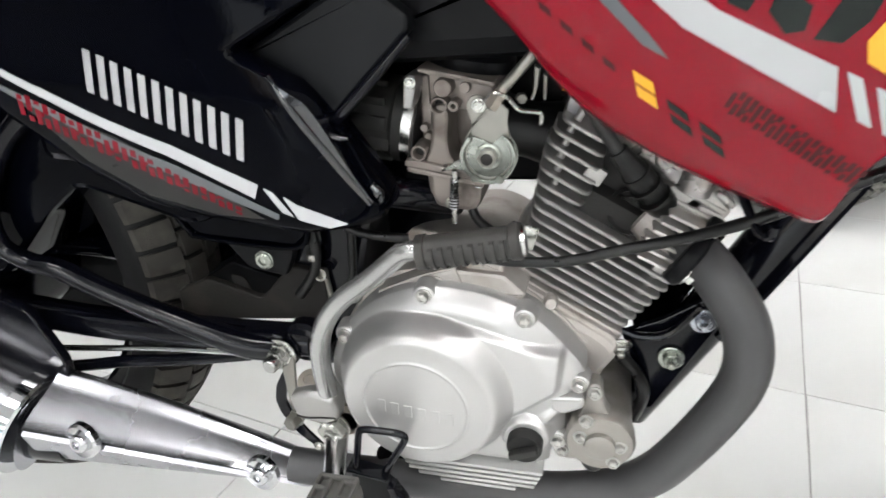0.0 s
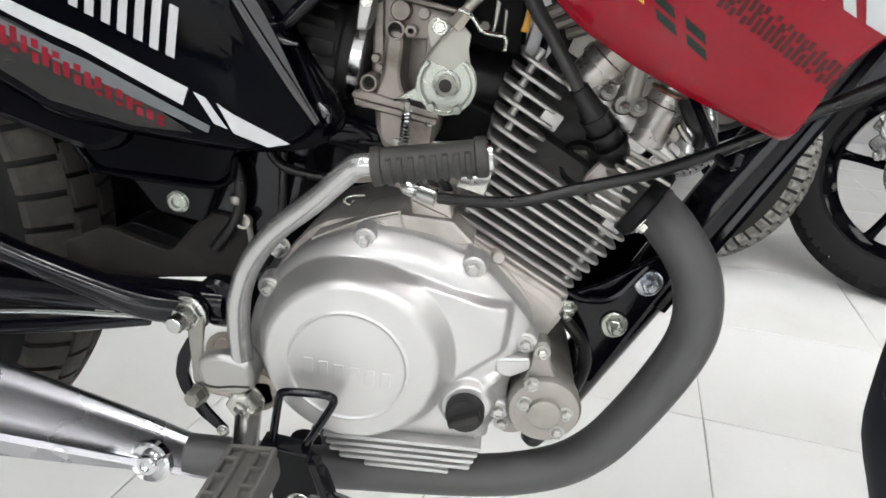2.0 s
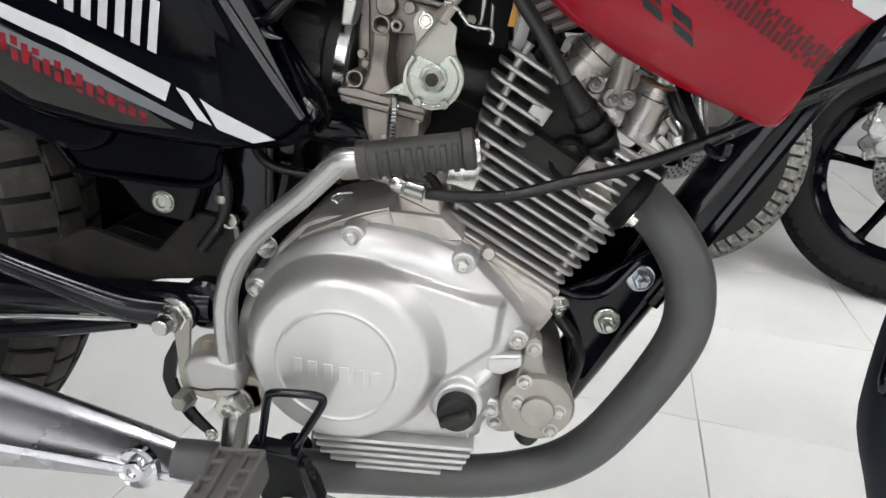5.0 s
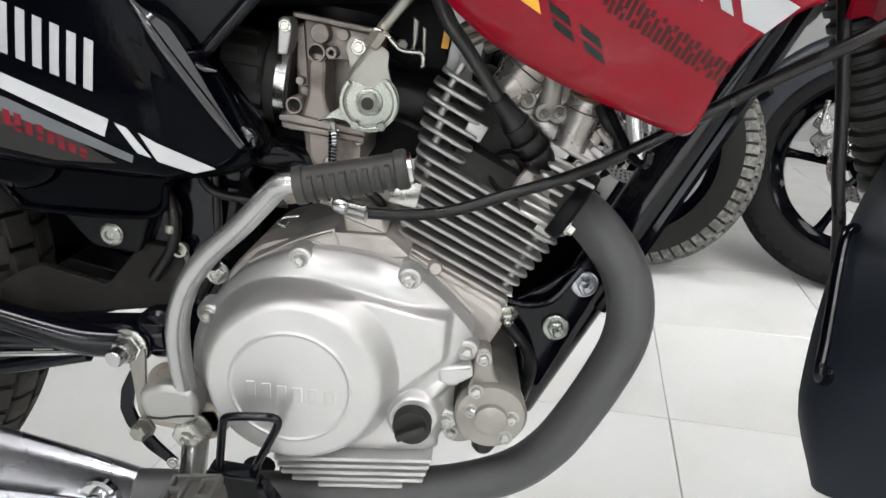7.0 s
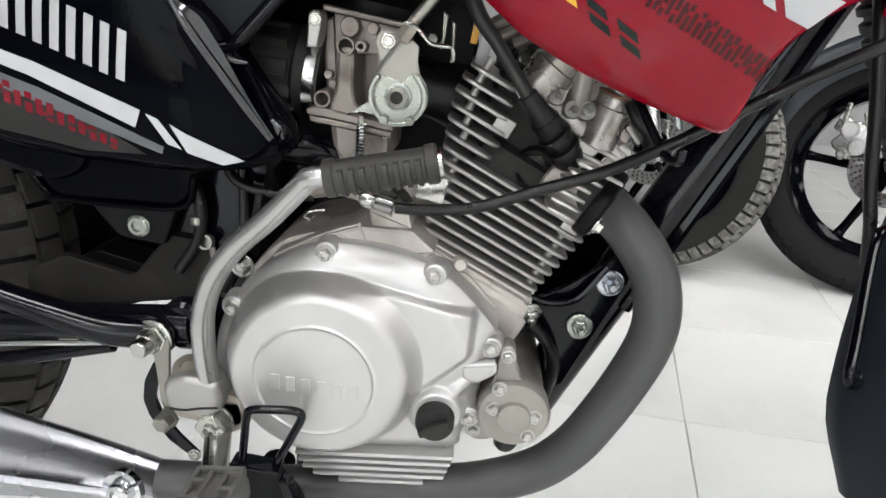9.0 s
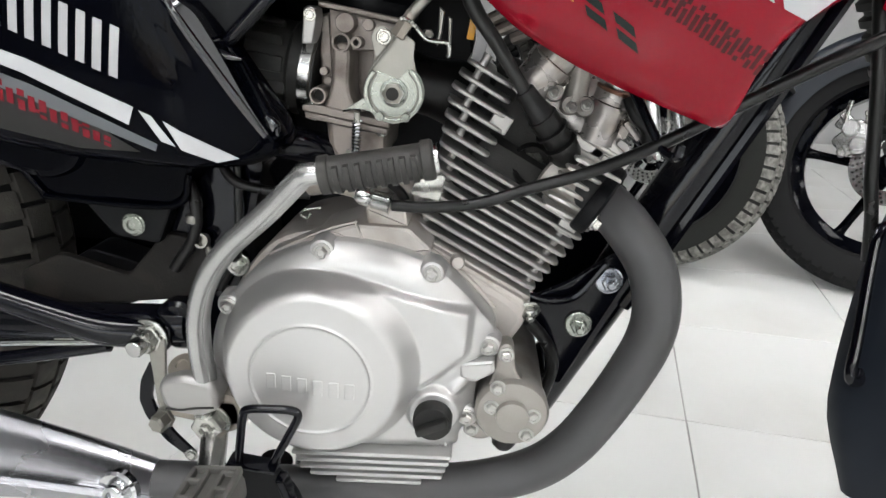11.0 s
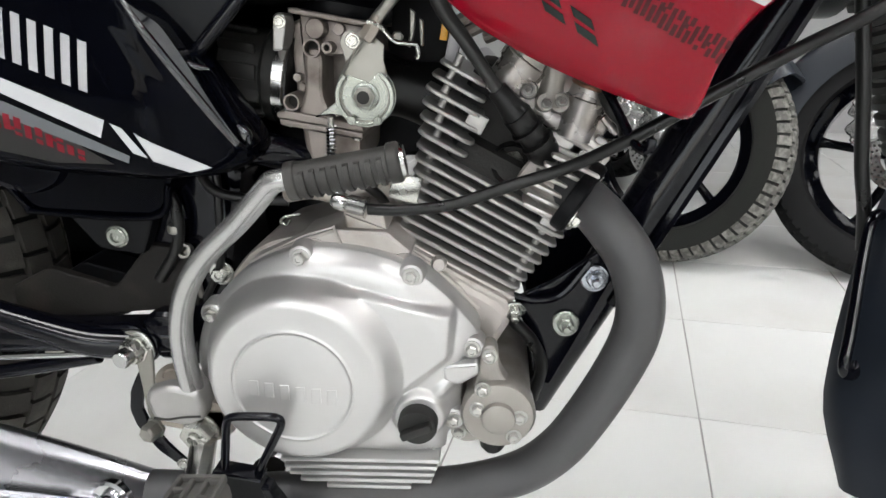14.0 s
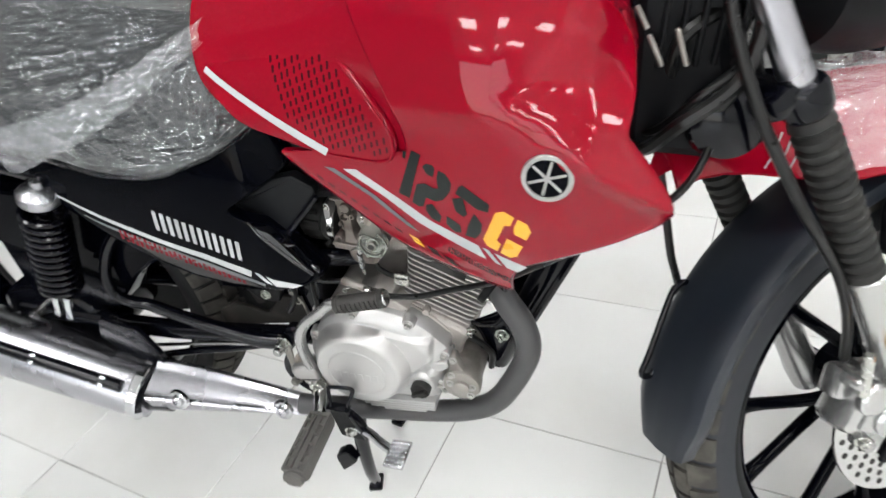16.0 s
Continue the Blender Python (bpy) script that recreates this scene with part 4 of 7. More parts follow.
prof = [(0.0085, 0), (0.0110, 0.0008), (0.0112, 0.006), (0.0101, 0.0068), (0.0101, 0.0575), (0.0114, 0.0585), (0.0116, 0.0635), (0.0105, 0.0650), (0.0, 0.0650)]
grip = part("rubber_grip", lathe(prof, a, b - a, 32), M_GRIP, kick, "ribbed black rubber grip", 25)
gd_, gs_, gu_ = axes_of(b - a)
for k in range(8):
    # low lands round the grip, open along its upper side
    own, lo, hi = bmesh.new(), 0.0088 + k * 0.0062, 0.0088 + k * 0.0062 + 0.0036
    loops = []
    for q in range(25):
        th = math.radians(-215 + 250 * q / 24)
        way = gs_ * math.cos(th) + gu_ * math.sin(th)
        lift = 0.0116 - 0.0012 * (q in (0, 24))
        loops.append([a + gd_ * lo + way * 0.0098, a + gd_ * (lo + 0.0004) + way * lift, a + gd_ * (hi - 0.0004) + way * lift, a + gd_ * hi + way * 0.0098])
    rings(own, loops)
    part("grip_land", own, M_GRIP, grip, sharp=30)
part("grip_cap", lathe([(0.0095, 0), (0.009, 0.002), (0, 0.0025)], b + (b - a) * 0.012, b - a, 24), M_STEEL, kick)
blk = prism(rounded([(-0.1120, 0.4050), (-0.1085, 0.3900), (-0.1010, 0.3855), (-0.0830, 0.3830), (-0.0700, 0.3890), (-0.0680, 0.3990), (-0.0715, 0.4120), (-0.0830, 0.4150), (-0.0930, 0.4165), (-0.1080, 0.4130)], 0.0035), -0.1165, -0.084, 0.0045, seg=4)
joint = part("lever_joint", blk, M_LEVER, kick)
part("joint_slot", sweep([(-0.1070, -0.1163, 0.3900), (-0.0960, -0.1166, 0.3895), (-0.0850, -0.1166, 0.3915), (-0.0720, -0.1166, 0.3925)], 0.0009, 8), M_CORE, joint)
part("joint_pin", lathe([(0.0108, 0), (0.0108, 0.0050), (0.0098, 0.0066), (0.0045, 0.0068), (0.0040, 0.0055), (0.0, 0.0055)], (-0.0985, -0.0985, 0.4115), (-0.12, -0.42, 0.90), 28), M_CARBWARM, joint)
part("joint_arm", prism(rounded([(-0.112, 0.382), (-0.092, 0.388), (-0.060, 0.392), (-0.056, 0.372), (-0.072, 0.362), (-0.096, 0.371), (-0.112, 0.374)], 0.005), -0.104, -0.078, 0.003), M_CARBWARM, kick)
part("lever_hub", lathe([(0.0190, 0), (0.0185, 0.040), (0.0165, 0.046), (0, 0.046)], (-0.072, -0.058, 0.380), n=32), M_CARBWARM, kick, "warm grey cast hub")
part("hub_washer", lathe([(0.0140, 0), (0.0140, 0.0016), (0.0130, 0.002), (0, 0.002)], (-0.0785, -0.1060, 0.3755), (-0.1, -1, -0.1), 28), M_ZINC, kick)
part("hub_nut", lathe([(0.0122, 0), (0.0122, 0.008), (0.0108, 0.0105), (0.0055, 0.0105), (0.0050, 0.0125), (0.0040, 0.0128), (0.0034, 0.0105), (0, 0.0105)], (-0.0785, -0.1078, 0.3755), (-0.1, -1, -0.1), 6), M_ZINC, kick)
part("joint_clamp_bolt", lathe([(0.0085, 0), (0.0085, 0.002), (0.0072, 0.0022), (0.0072, 0.010), (0.0060, 0.012), (0, 0.012)], (-0.1205, -0.0950, 0.3675), (-0.25, -1, -0.05), 6), M_ZINC_DULL, kick)

# ---- foot peg, brake pedal, guard, stand ----
peg_post = rod((-0.0790, -0.1010, 0.3690), (-0.0640, -0.1520, 0.3570), 0.0094, 20)
peg = part("foot_peg", peg_post, M_STEEL, bike, "steel foot peg with a black rubber pad")
rub = bmesh.new()
box((0, 0, -0.002), (0.036, 0.096, 0.022), bevel=0.007, bm=rub)
# moulded labyrinth on the tread of the pad
for s_ in (-1, 1):
    box((s_ * 0.0150, 0, 0.0100), (0.0036, 0.090, 0.0050), bevel=0.0012, bm=rub)
    box((s_ * 0.0052, 0, 0.0100), (0.0034, 0.084, 0.0050), bevel=0.0012, bm=rub)
    for k in range(6):
        box((s_ * 0.0105, -0.0380 + k * 0.0150 + 0.004 * s_, 0.0100), (0.0090, 0.0034, 0.0050), bevel=0.0010, bm=rub)
box((0, 0.0445, 0.0100), (0.032, 0.0034, 0.0050), bevel=0.0012, bm=rub)
box((0, -0.0445, 0.0100), (0.032, 0.0034, 0.0050), bevel=0.0012, bm=rub)
part("rubber_pad", rub, M_PEG, peg, "ribbed dusty rubber pad", m=pose(-0.0520, -0.2060, 0.3655, 2, -3, -1))
part("peg_end", lathe([(0.0125, 0), (0.0150, 0.004), (0.0135, 0.008), (0, 0.008)], (-0.053, -0.251, 0.363), (0.0, -1, -0.05), 20), M_PEG, peg)
bp = prism(rounded([(-0.0530, 0.3680), (-0.0210, 0.3630), (-0.0080, 0.3440), (0.0030, 0.3040), (-0.0120, 0.2960), (-0.0480, 0.3040)], 0.005), -0.1420, -0.1350, 0.0015)
brk = part("pedal_bracket", bp, M_PLASTIC, bike, "black steel pedal bracket")
part("bracket_flange", box((-0.0370, -0.1400, 0.3660), (0.034, 0.014, 0.003), (0, 9, 0), 0.001), M_FRAME, brk)
part("bracket_rib", prism(rounded([(-0.0200, 0.3600), (-0.0140, 0.3600), (0.0005, 0.3110), (-0.0055, 0.3090)], 0.001), -0.150, -0.138, 0.001), M_FRAME, brk)
bolt(brk, BOLT_BIG, -0.0290, -0.1425, 0.3180, name="bolt")
loop = sweep([(-0.0470, -0.1420, 0.3660), (-0.0435, -0.1420, 0.3870), (-0.0400, -0.1420, 0.4060), (-0.0355, -0.1420, 0.4105), (-0.020, -0.1420, 0.4115), (-0.0065, -0.1420, 0.4110), (-0.0030, -0.1420, 0.4065), (-0.0095, -0.1420, 0.3930), (-0.0165, -0.1420, 0.3800), (-0.0245, -0.1400, 0.3640)], 0.0029, 12, 6)
part("wire_guard", loop, M_FRAME, brk, "bent black wire guard")
part("guard_spring", sweep([(-0.040, -0.105, 0.372), (-0.030, -0.108, 0.374), (-0.024, -0.106, 0.362), (-0.030, -0.100, 0.350)], 0.0026, 8), M_HOSE, brk)
pe = sweep([(-0.033, -0.132, 0.318), (0.0, -0.146, 0.325), (0.030, -0.168, 0.336), (0.056, -0.186, 0.346)], 0.0068, 14)
pedal = part("brake_pedal", pe, M_CHROME, bike, "chromed steel brake pedal with a chequered pad")
pad = bmesh.new()
box((0, 0, 0), (0.030, 0.040, 0.007), bevel=0.0025, bm=pad)
for i in range(5):
    for j in range(6):
        box((-0.0115 + i * 0.0058, -0.016 + j * 0.0064, 0.004), (0.0036, 0.0040, 0.0022), (0, 0, 45), 0.0006, pad)
part("pedal_pad", pad, M_CHROME, pedal, "chequered chrome pad", m=pose(0.068, -0.194, 0.352, 8, -10, -8))
leg = sweep([(-0.045, -0.075, 0.318), (-0.066, -0.075, 0.22), (-0.085, -0.060, 0.10), (-0.105, -0.030, 0.012)], (0.013, 0.012, 0.011, 0.011), 14)
stand = part("stand", leg, M_FRAME, bike, "black steel stand resting on the tiles")
part("stand_foot", box((-0.106, -0.028, 0.005), (0.026, 0.034, 0.010), (0, 0, 14), 0.003), M_FRAME, stand)
part("stand_tang", prism(rounded([(-0.125, 0.16), (-0.098, 0.178), (-0.085, 0.15), (-0.12, 0.118)], 0.009), -0.085, -0.065, 0.003), M_FRAME, stand)
leg = sweep([(-0.045, 0.075, 0.318), (-0.066, 0.075, 0.22), (-0.085, 0.09, 0.10), (-0.105, 0.12, 0.012)], (0.013, 0.012, 0.011, 0.011), 14)
part("stand_leg", leg, M_FRAME, stand)
part("stand_foot", box((-0.106, 0.122, 0.005), (0.026, 0.034, 0.010), (0, 0, -14), 0.003), M_FRAME, stand)

# ---- clutch cable along the engine ----
cab = sweep([(0.054, -0.092, 0.5385), (0.075, -0.094, 0.5385), (0.108, -0.095, 0.5420), (0.145, -0.097, 0.5545), (0.182, -0.102, 0.568), (0.218, -0.113, 0.588), (0.254, -0.118, 0.610), (0.298, -0.118, 0.634), (0.345, -0.112, 0.657), (0.41, -0.09, 0.70), (0.45, -0.03, 0.78)], 0.0039, 14, 8)
cable = part("clutch_cable", cab, M_HOSE, bike, "glossy black sheathed cable")
part("cable_ferrule", lathe([(0.0045, 0), (0.0062, 0.003), (0.0062, 0.009), (0.0048, 0.010), (0.0062, 0.012), (0.0062, 0.022), (0.0075, 0.024)], (0.030, -0.091, 0.545), (0.92, -0.05, -0.22), 18), M_STEEL, cable)
part("clutch_arm", sweep([(0.036, -0.09, 0.5445), (0.015, -0.085, 0.548), (-0.004, -0.075, 0.545)], (0.004, 0.0045, 0.006), 12), M_CAST, cable)
part("cable_clip", sweep([(0.196, -0.09, 0.623), (0.205, -0.10, 0.607), (0.2165, -0.115, 0.584), (0.223, -0.122, 0.581), (0.2245, -0.123, 0.588)], 0.0028, 8), M_FRAME, cable)
part("cable_stay", box((0.076, -0.072, 0.548), (0.020, 0.004, 0.018), (0, 14, 0), 0.001), M_ZINC, cable, "bright bracket plate")

# ---- bodywork ----
def shroud_y(x, z):
    dx, dz = x - 0.30, z - 0.76
    y = -0.205 + 0.065 * (1 - math.exp(-dx * dx / 0.030)) + (1.85 if dz < 0 else 1.3) * dz * dz
    return y + 0.9 * max(0.0, x - 0.33) * max(0.0, z - 0.745) * 8


def tank_y(x, z):
    y = shroud_y(x, z) + 0.0012
    # hollow over the nose of the shroud, then the round front of the tank
    y += 0.026 * smoothstep(0.798, 0.85, z) * smoothstep(0.22, 0.34, x) + 1.6 * max(0.0, z - 0.86) ** 2
    y += 0.5 * max(0.0, x - 0.30) * max(0.0, x - 0.30) * 30 * smoothstep(0.80, 0.85, z)
    return y


def panel_y(x, z):
    d = z - (0.62 - 0.35 * (x + 0.098))
    y = -0.132 + (2.2 if d < 0 else 0.9) * d * d + 0.42 * max(0.0, x + 0.064)
    # beyond the crease it falls back to the front
    c = (x + 0.0208) * 0.866 + (z - 0.585) * 0.5
    return y + 0.012 * smoothstep(-0.0005, 0.010, c) * smoothstep(0.70, 0.665, z)


tank_line = smooth_outline([(-0.070, 0.872), (-0.064, 0.838), (-0.036, 0.806), (0.010, 0.782), (0.09, 0.758), (0.16, 0.752), (0.30, 0.762), (0.345, 0.785), (0.360, 0.82), (0.352, 0.86), (0.325, 0.91), (0.28, 0.965), (0.16, 0.99), (-0.03, 0.965), (-0.062, 0.92)], 6)
def tank_skin(x, z):
    """Set back under the knee panel and the shroud, so that their joint is a groove."""
    return tank_y(x, z) + 0.006 * smoothstep(-0.03, 0.0, x) * (1 - smoothstep(0.835, 0.865, z))


def knee_y(x, z):
    return tank_y(x, z) - 0.002 + 0.004 * smoothstep(0.845, 0.88, z)


tank = part("fuel_tank", patch(tank_line, (0.16, 0.87), tank_skin, 0.16, 44, 0.022), M_RED, bike, "glossy red painted fuel tank", 60)
def cowl_y(x, z):
    """Outer skin of the shroud: one surface from the lower edge to the crown."""
    y = tank_y(x, z) - 0.0012 - 0.0045 * smoothstep(0.800, 0.83, z)
    # sharp ridge along the top of the nose
    along = (x - 0.300) * 0.82 - (z - 0.800) * 0.57
    off = (x - 0.300) * 0.57 + (z - 0.800) * 0.82
    return y - 0.010 * math.exp(-(off / 0.012) ** 2) * smoothstep(-0.02, 0.06, along)


shroud_line = rounded([(0.010, 0.772), (0.043, 0.737), (0.080, 0.7000), (0.105, 0.6690), (0.128, 0.6490), (0.158, 0.6320), (0.188, 0.6185), (0.222, 0.6055), (0.2390, 0.5995), (0.2425, 0.6270), (0.2475, 0.6425), (0.2555, 0.6540), (0.2670, 0.6640), (0.315, 0.6860), (0.345, 0.6970), (0.384, 0.7130), (0.3930, 0.7270), (0.3900, 0.7430), (0.372, 0.770),
                      (0.3540, 0.7960), (0.3610, 0.8170), (0.3590, 0.842), (0.349, 0.868), (0.326, 0.905), (0.28, 0.950), (0.20, 0.975), (0.118, 0.965), (0.112, 0.925), (0.130, 0.884), (0.150, 0.838), (0.1620, 0.803), (0.1620, 0.780), (0.152, 0.7640), (0.136, 0.7595), (0.112, 0.7590), (0.080, 0.7625), (0.035, 0.7725)], 0.009, 5)
shroud = part("tank_shroud", patch(shroud_line, (0.24, 0.79), cowl_y, 0.006, 48, 0.0045), M_RED, bike, "glossy red plastic shroud with stripes and numerals", 60)

# knee panel with its printed honeycomb
knee_line = rounded([(-0.052, 0.840), (-0.030, 0.808), (-0.012, 0.7965), (0.033, 0.7805), (0.080, 0.7690), (0.116, 0.7665), (0.140, 0.7680), (0.1535, 0.7790), (0.1545, 0.798), (0.146, 0.814), (0.131, 0.836), (0.112, 0.860), (0.098, 0.880), (0.03, 0.886), (-0.035, 0.882), (-0.055, 0.862)], 0.009, 4)
knee = part("knee_panel", patch(knee_line, (0.06, 0.825), knee_y, 0.005, 26, 0.0035), M_RED, tank, "red knee panel with a grooved edge", 60)
edge = [(x, knee_y(x, z) - 0.0004, z) for x, z in catmull([(0.033, 0.7835), (0.080, 0.7725), (0.116, 0.7700), (0.138, 0.7715), (0.1495, 0.7810), (0.1505, 0.797), (0.143, 0.812), (0.128, 0.834), (0.108, 0.857)], 5)]
part("knee_edge", sweep(edge, [0.0006 + 0.0014 * math.sin(math.pi * k / (len(edge) - 1)) for k in range(len(edge))], 8, 1), M_RED, tank)
random.seed(5)
comb = []
for i in range(15):
    for j in range(12):
        x = 0.030 + 0.0080 * i + 0.0012 * j
        z = 0.872 - 0.0086 * j - 0.0018 * i + (0.0043 if i % 2 else 0)
        # the field narrows to the rear and follows the lower edge
        if z < 0.7785 + max(0.0, 0.085 - x) * 0.62 or z > 0.866 - max(0.0, x - 0.095) * 1.45 or x > 0.1440 or z > 0.868:
            continue
        w, h = 0.00125 + 0.0003 * random.random(), 0.0026 + 0.0007 * random.random()
        comb.append([(x - w, z - h), (x, z - h * 1.15), (x + w, z - h * 0.8), (x + w + 0.0004, z + h * 0.9), (x + 0.0004, z + h * 1.1), (x - w + 0.0004, z + h * 0.8)])
part("printed_pattern", decal(comb, knee_y, 0.0006, 0.02), M_RED_DECAL, knee, "dark red printed honeycomb pattern")


def band(a, b, w0, w1, bow=0.0, n=10):
    """A tapering stripe between two places in x and z."""
    a, b = Vector(a), Vector(b)
    d = (b - a).normalized()
    s = Vector((-d.y, d.x))
    top, low = [], []
    for i in range(n + 1):
        t = i / n
        m = a.lerp(b, t) + s * bow * 4 * t * (1 - t)
        w = w0 + (w1 - w0) * t
        top.append(tuple(m + s * w / 2))
        low.append(tuple(m - s * w / 2))
    return top + low[::-1]


ksurf = lambda x, z: knee_y(x, z) - 0.0006
part("white_stripe", decal([band((-0.045, 0.8580), (0.074, 0.7755), 0.006, 0.0095, -0.004)], ksurf, 0.001), M_WHITE, tank)
part("white_stripe", decal([[(0.0861, 0.7575), (0.1015, 0.7585), (0.1471, 0.7290), (0.1725, 0.7107), (0.2200, 0.6885), (0.2245, 0.6683), (0.1600, 0.7028), (0.1277, 0.7300)]], cowl_y), M_WHITE, shroud)
part("white_stripe", decal([[(0.2235, 0.6870), (0.2295, 0.6842), (0.2390, 0.6620), (0.2330, 0.6652)], [(0.2350, 0.6812), (0.2650, 0.6660), (0.2540, 0.6548), (0.2435, 0.6598)]], cowl_y), M_WHITE, shroud)
part("grey_stripe", decal([[(0.0640, 0.7585), (0.0755, 0.7575), (0.1165, 0.7295), (0.1470, 0.6985), (0.1560, 0.6880), (0.1435, 0.6945), (0.1085, 0.7285), (0.0890, 0.7420)]], cowl_y), M_GREY, shroud)
for i in range(8):
    x, z = 0.0520 + i * 0.0105, 0.7490 - i * 0.0086
    part("dark_dash", decal([[(x, z), (x + 0.006, z - 0.0045), (x + 0.007, z - 0.0085), (x + 0.001, z - 0.004)]], cowl_y), M_RED_DECAL, shroud)
for x, z in ((0.1565, 0.6690), (0.1590, 0.6615), (0.1725, 0.6585), (0.1750, 0.6510)):
    part("dark_dash", decal([[(x, z), (x + 0.0105, z - 0.0072), (x + 0.0125, z - 0.0125), (x + 0.0020, z - 0.0052)]], cowl_y), M_DARK_DECAL, shroud)
for x, z in ((0.1400, 0.6825), (0.1420, 0.6750)):
    part("yellow_dash", decal([[(x, z), (x + 0.0100, z - 0.0060), (x + 0.0118, z - 0.0125), (x + 0.0018, z - 0.0062)]], cowl_y), M_YELLOW, shroud)
def script(x0, z0, x1, z1, h0, h1, n, lean, bow=1.0):
    """Unreadable print: short joined strokes in a slanting row that shrinks from h0 to h1."""
    out = []
    step = (x1 - x0) / n
    for i in range(n):
        q = (i + 0.5) / n
        x, z, h = x0 + (x1 - x0) * q, z0 + (z1 - z0) * q, h1 + (h0 - h1) * (1 - q) ** bow
        g = lambda u, v: (x + step * u + lean * h * v, z + h * v + (z1 - z0) / (x1 - x0) * step * u)
        top, low = random.uniform(0.3, 0.5), random.uniform(-0.5, -0.3)
        out.append([g(-0.45, low), g(-0.12, low + 0.05), g(-0.12, top), g(-0.45, top - 0.05)])
        cut = random.uniform(-0.25, 0.25)
        out.append([g(0.06, cut + 0.07), g(0.40, cut + 0.10), g(0.40, 0.5), g(0.06, 0.46)])
        out.append([g(0.06, -0.5), g(0.40, -0.46), g(0.40, cut - 0.07), g(0.06, cut - 0.10)])
        if i % 2:
            out.append([g(-0.13, cut - 0.08), g(0.07, cut - 0.08), g(0.07, cut + 0.10), g(-0.13, cut + 0.10)])
    return out


random.seed(14)
part("printed_pattern", decal(script(0.1830, 0.6715, 0.2440, 0.6345, 0.0120, 0.0105, 11, 0.35), cowl_y, 0.0006, 0.02), M_RED_FAINT, shroud, "dark printed unreadable marks")

# stencil numerals
def slanted(cells, o, ux, uz):
    return [[(o[0] + ux[0] * u + uz[0] * v, o[1] + ux[1] * u + uz[1] * v) for u, v in c] for c in cells]


ONE = [[(0.33, 1.0), (0.55, 1.03), (0.59, -0.01), (0.31, -0.04)], [(0.15, 0.89), (0.22, 0.9), (0.25, 0.75), (0.17, 0.75)]]
TWO = [[(0.03, 0.84), (0.09, 0.94), (0.24, 1.0), (0.31, 0.96), (0.33, 0.78), (0.18, 0.76)], [(0.39, 0.98), (0.57, 1.0), (0.74, 0.91), (0.78, 0.73), (0.51, 0.62), (0.41, 0.81)],
       [(0.51, 0.62), (0.78, 0.73), (0.7, 0.46), (0.54, 0.31), (0.32, 0.26), (0.02, 0.41), (0.2, 0.55), (0.4, 0.56)], [(0.02, 0.41), (0.32, 0.26), (0.32, 0.01), (0.21, -0.06), (0.04, -0.06)], [(0.37, 0.1), (0.5, 0.2), (0.78, 0.05), (0.79, -0.14), (0.59, -0.16), (0.4, -0.04)]]
FIVE = [[(0.01, 0.93), (0.07, 1.01), (0.74, 0.97), (0.78, 0.8), (0.54, 0.72), (0.28, 0.75), (-0.01, 0.76)], [(-0.04, 0.61), (0.17, 0.78), (0.39, 0.48), (0.34, 0.37), (0.13, 0.39)],
        [(-0.02, 0.14), (0.33, 0.13), (0.42, -0.04), (0.29, -0.13), (0.04, -0.06)], [(0.52, 0.59), (0.76, 0.47), (0.82, 0.24), (0.76, 0.02), (0.53, -0.06), (0.5, 0.26)]]
GEE = [[(0.40, 1.0), (0.14, 1.0), (0.0, 0.88), (0.0, 0.12), (0.14, 0.0), (0.40, 0.0), (0.40, 0.24), (0.28, 0.28), (0.28, 0.72), (0.40, 0.78)],
       [(0.48, 1.0), (0.70, 1.0), (0.84, 0.88), (0.84, 0.64), (0.56, 0.64), (0.56, 0.76), (0.48, 0.78)], [(0.48, 0.0), (0.72, 0.0), (0.84, 0.12), (0.84, 0.46), (0.46, 0.46), (0.46, 0.30), (0.56, 0.28), (0.48, 0.22)]]
UX, UZ = (0.0360, -0.0218), (0.0230, 0.0470)
for cells, k, mat in ((ONE, -0.30, M_DARK_DECAL), (TWO, 0.33, M_DARK_DECAL), (FIVE, 1.24, M_DARK_DECAL), (GEE, 2.16, M_YELLOW)):
    o = (0.1465 + UX[0] * k, 0.7410 + UX[1] * k)
    part("numeral", decal(slanted(cells, o, UX, UZ), cowl_y), mat, shroud, "dark stencil numeral" if mat is M_DARK_DECAL else "yellow stencil letter")
# round tank emblem, plain shapes
by = cowl_y(0.2935, 0.7735)
nx, nz = shroud_y(0.2975, 0.7735) - shroud_y(0.2895, 0.7735), shroud_y(0.2935, 0.7775) - shroud_y(0.2935, 0.7695)
axis = Vector((nx / 0.008, -1, nz / 0.008)).normalized()
emb = lathe([(0.0215, 0), (0.0215, 0.0022), (0.0205, 0.003), (0.0175, 0.003), (0.0170, 0.0016)], (0.2935, by + 0.0006, 0.7735), axis, 48)
emblem = part("round_emblem", emb, M_LEVER, shroud, "round silver and black emblem")
part("emblem_face", lathe([(0.0172, 0), (0.0172, 0.0018), (0, 0.0018)], (0.2935, by + 0.0006, 0.7735), axis, 40), M_BLACK, emblem)
bars = bmesh.new()
for k in range(3):
    own = box((0, -0.0022, 0), (0.0025, 0.0010, 0.032), (0, 60 * k + 18, 0), 0.0003)
    add(bars, own)
bars.transform(Matrix.Translation((0.2935, by + 0.0004, 0.7735)) @ Vector((0, -1, 0)).rotation_difference(axis).to_matrix().to_4x4())
part("emblem_bar", bars, M_LEVER, emblem)

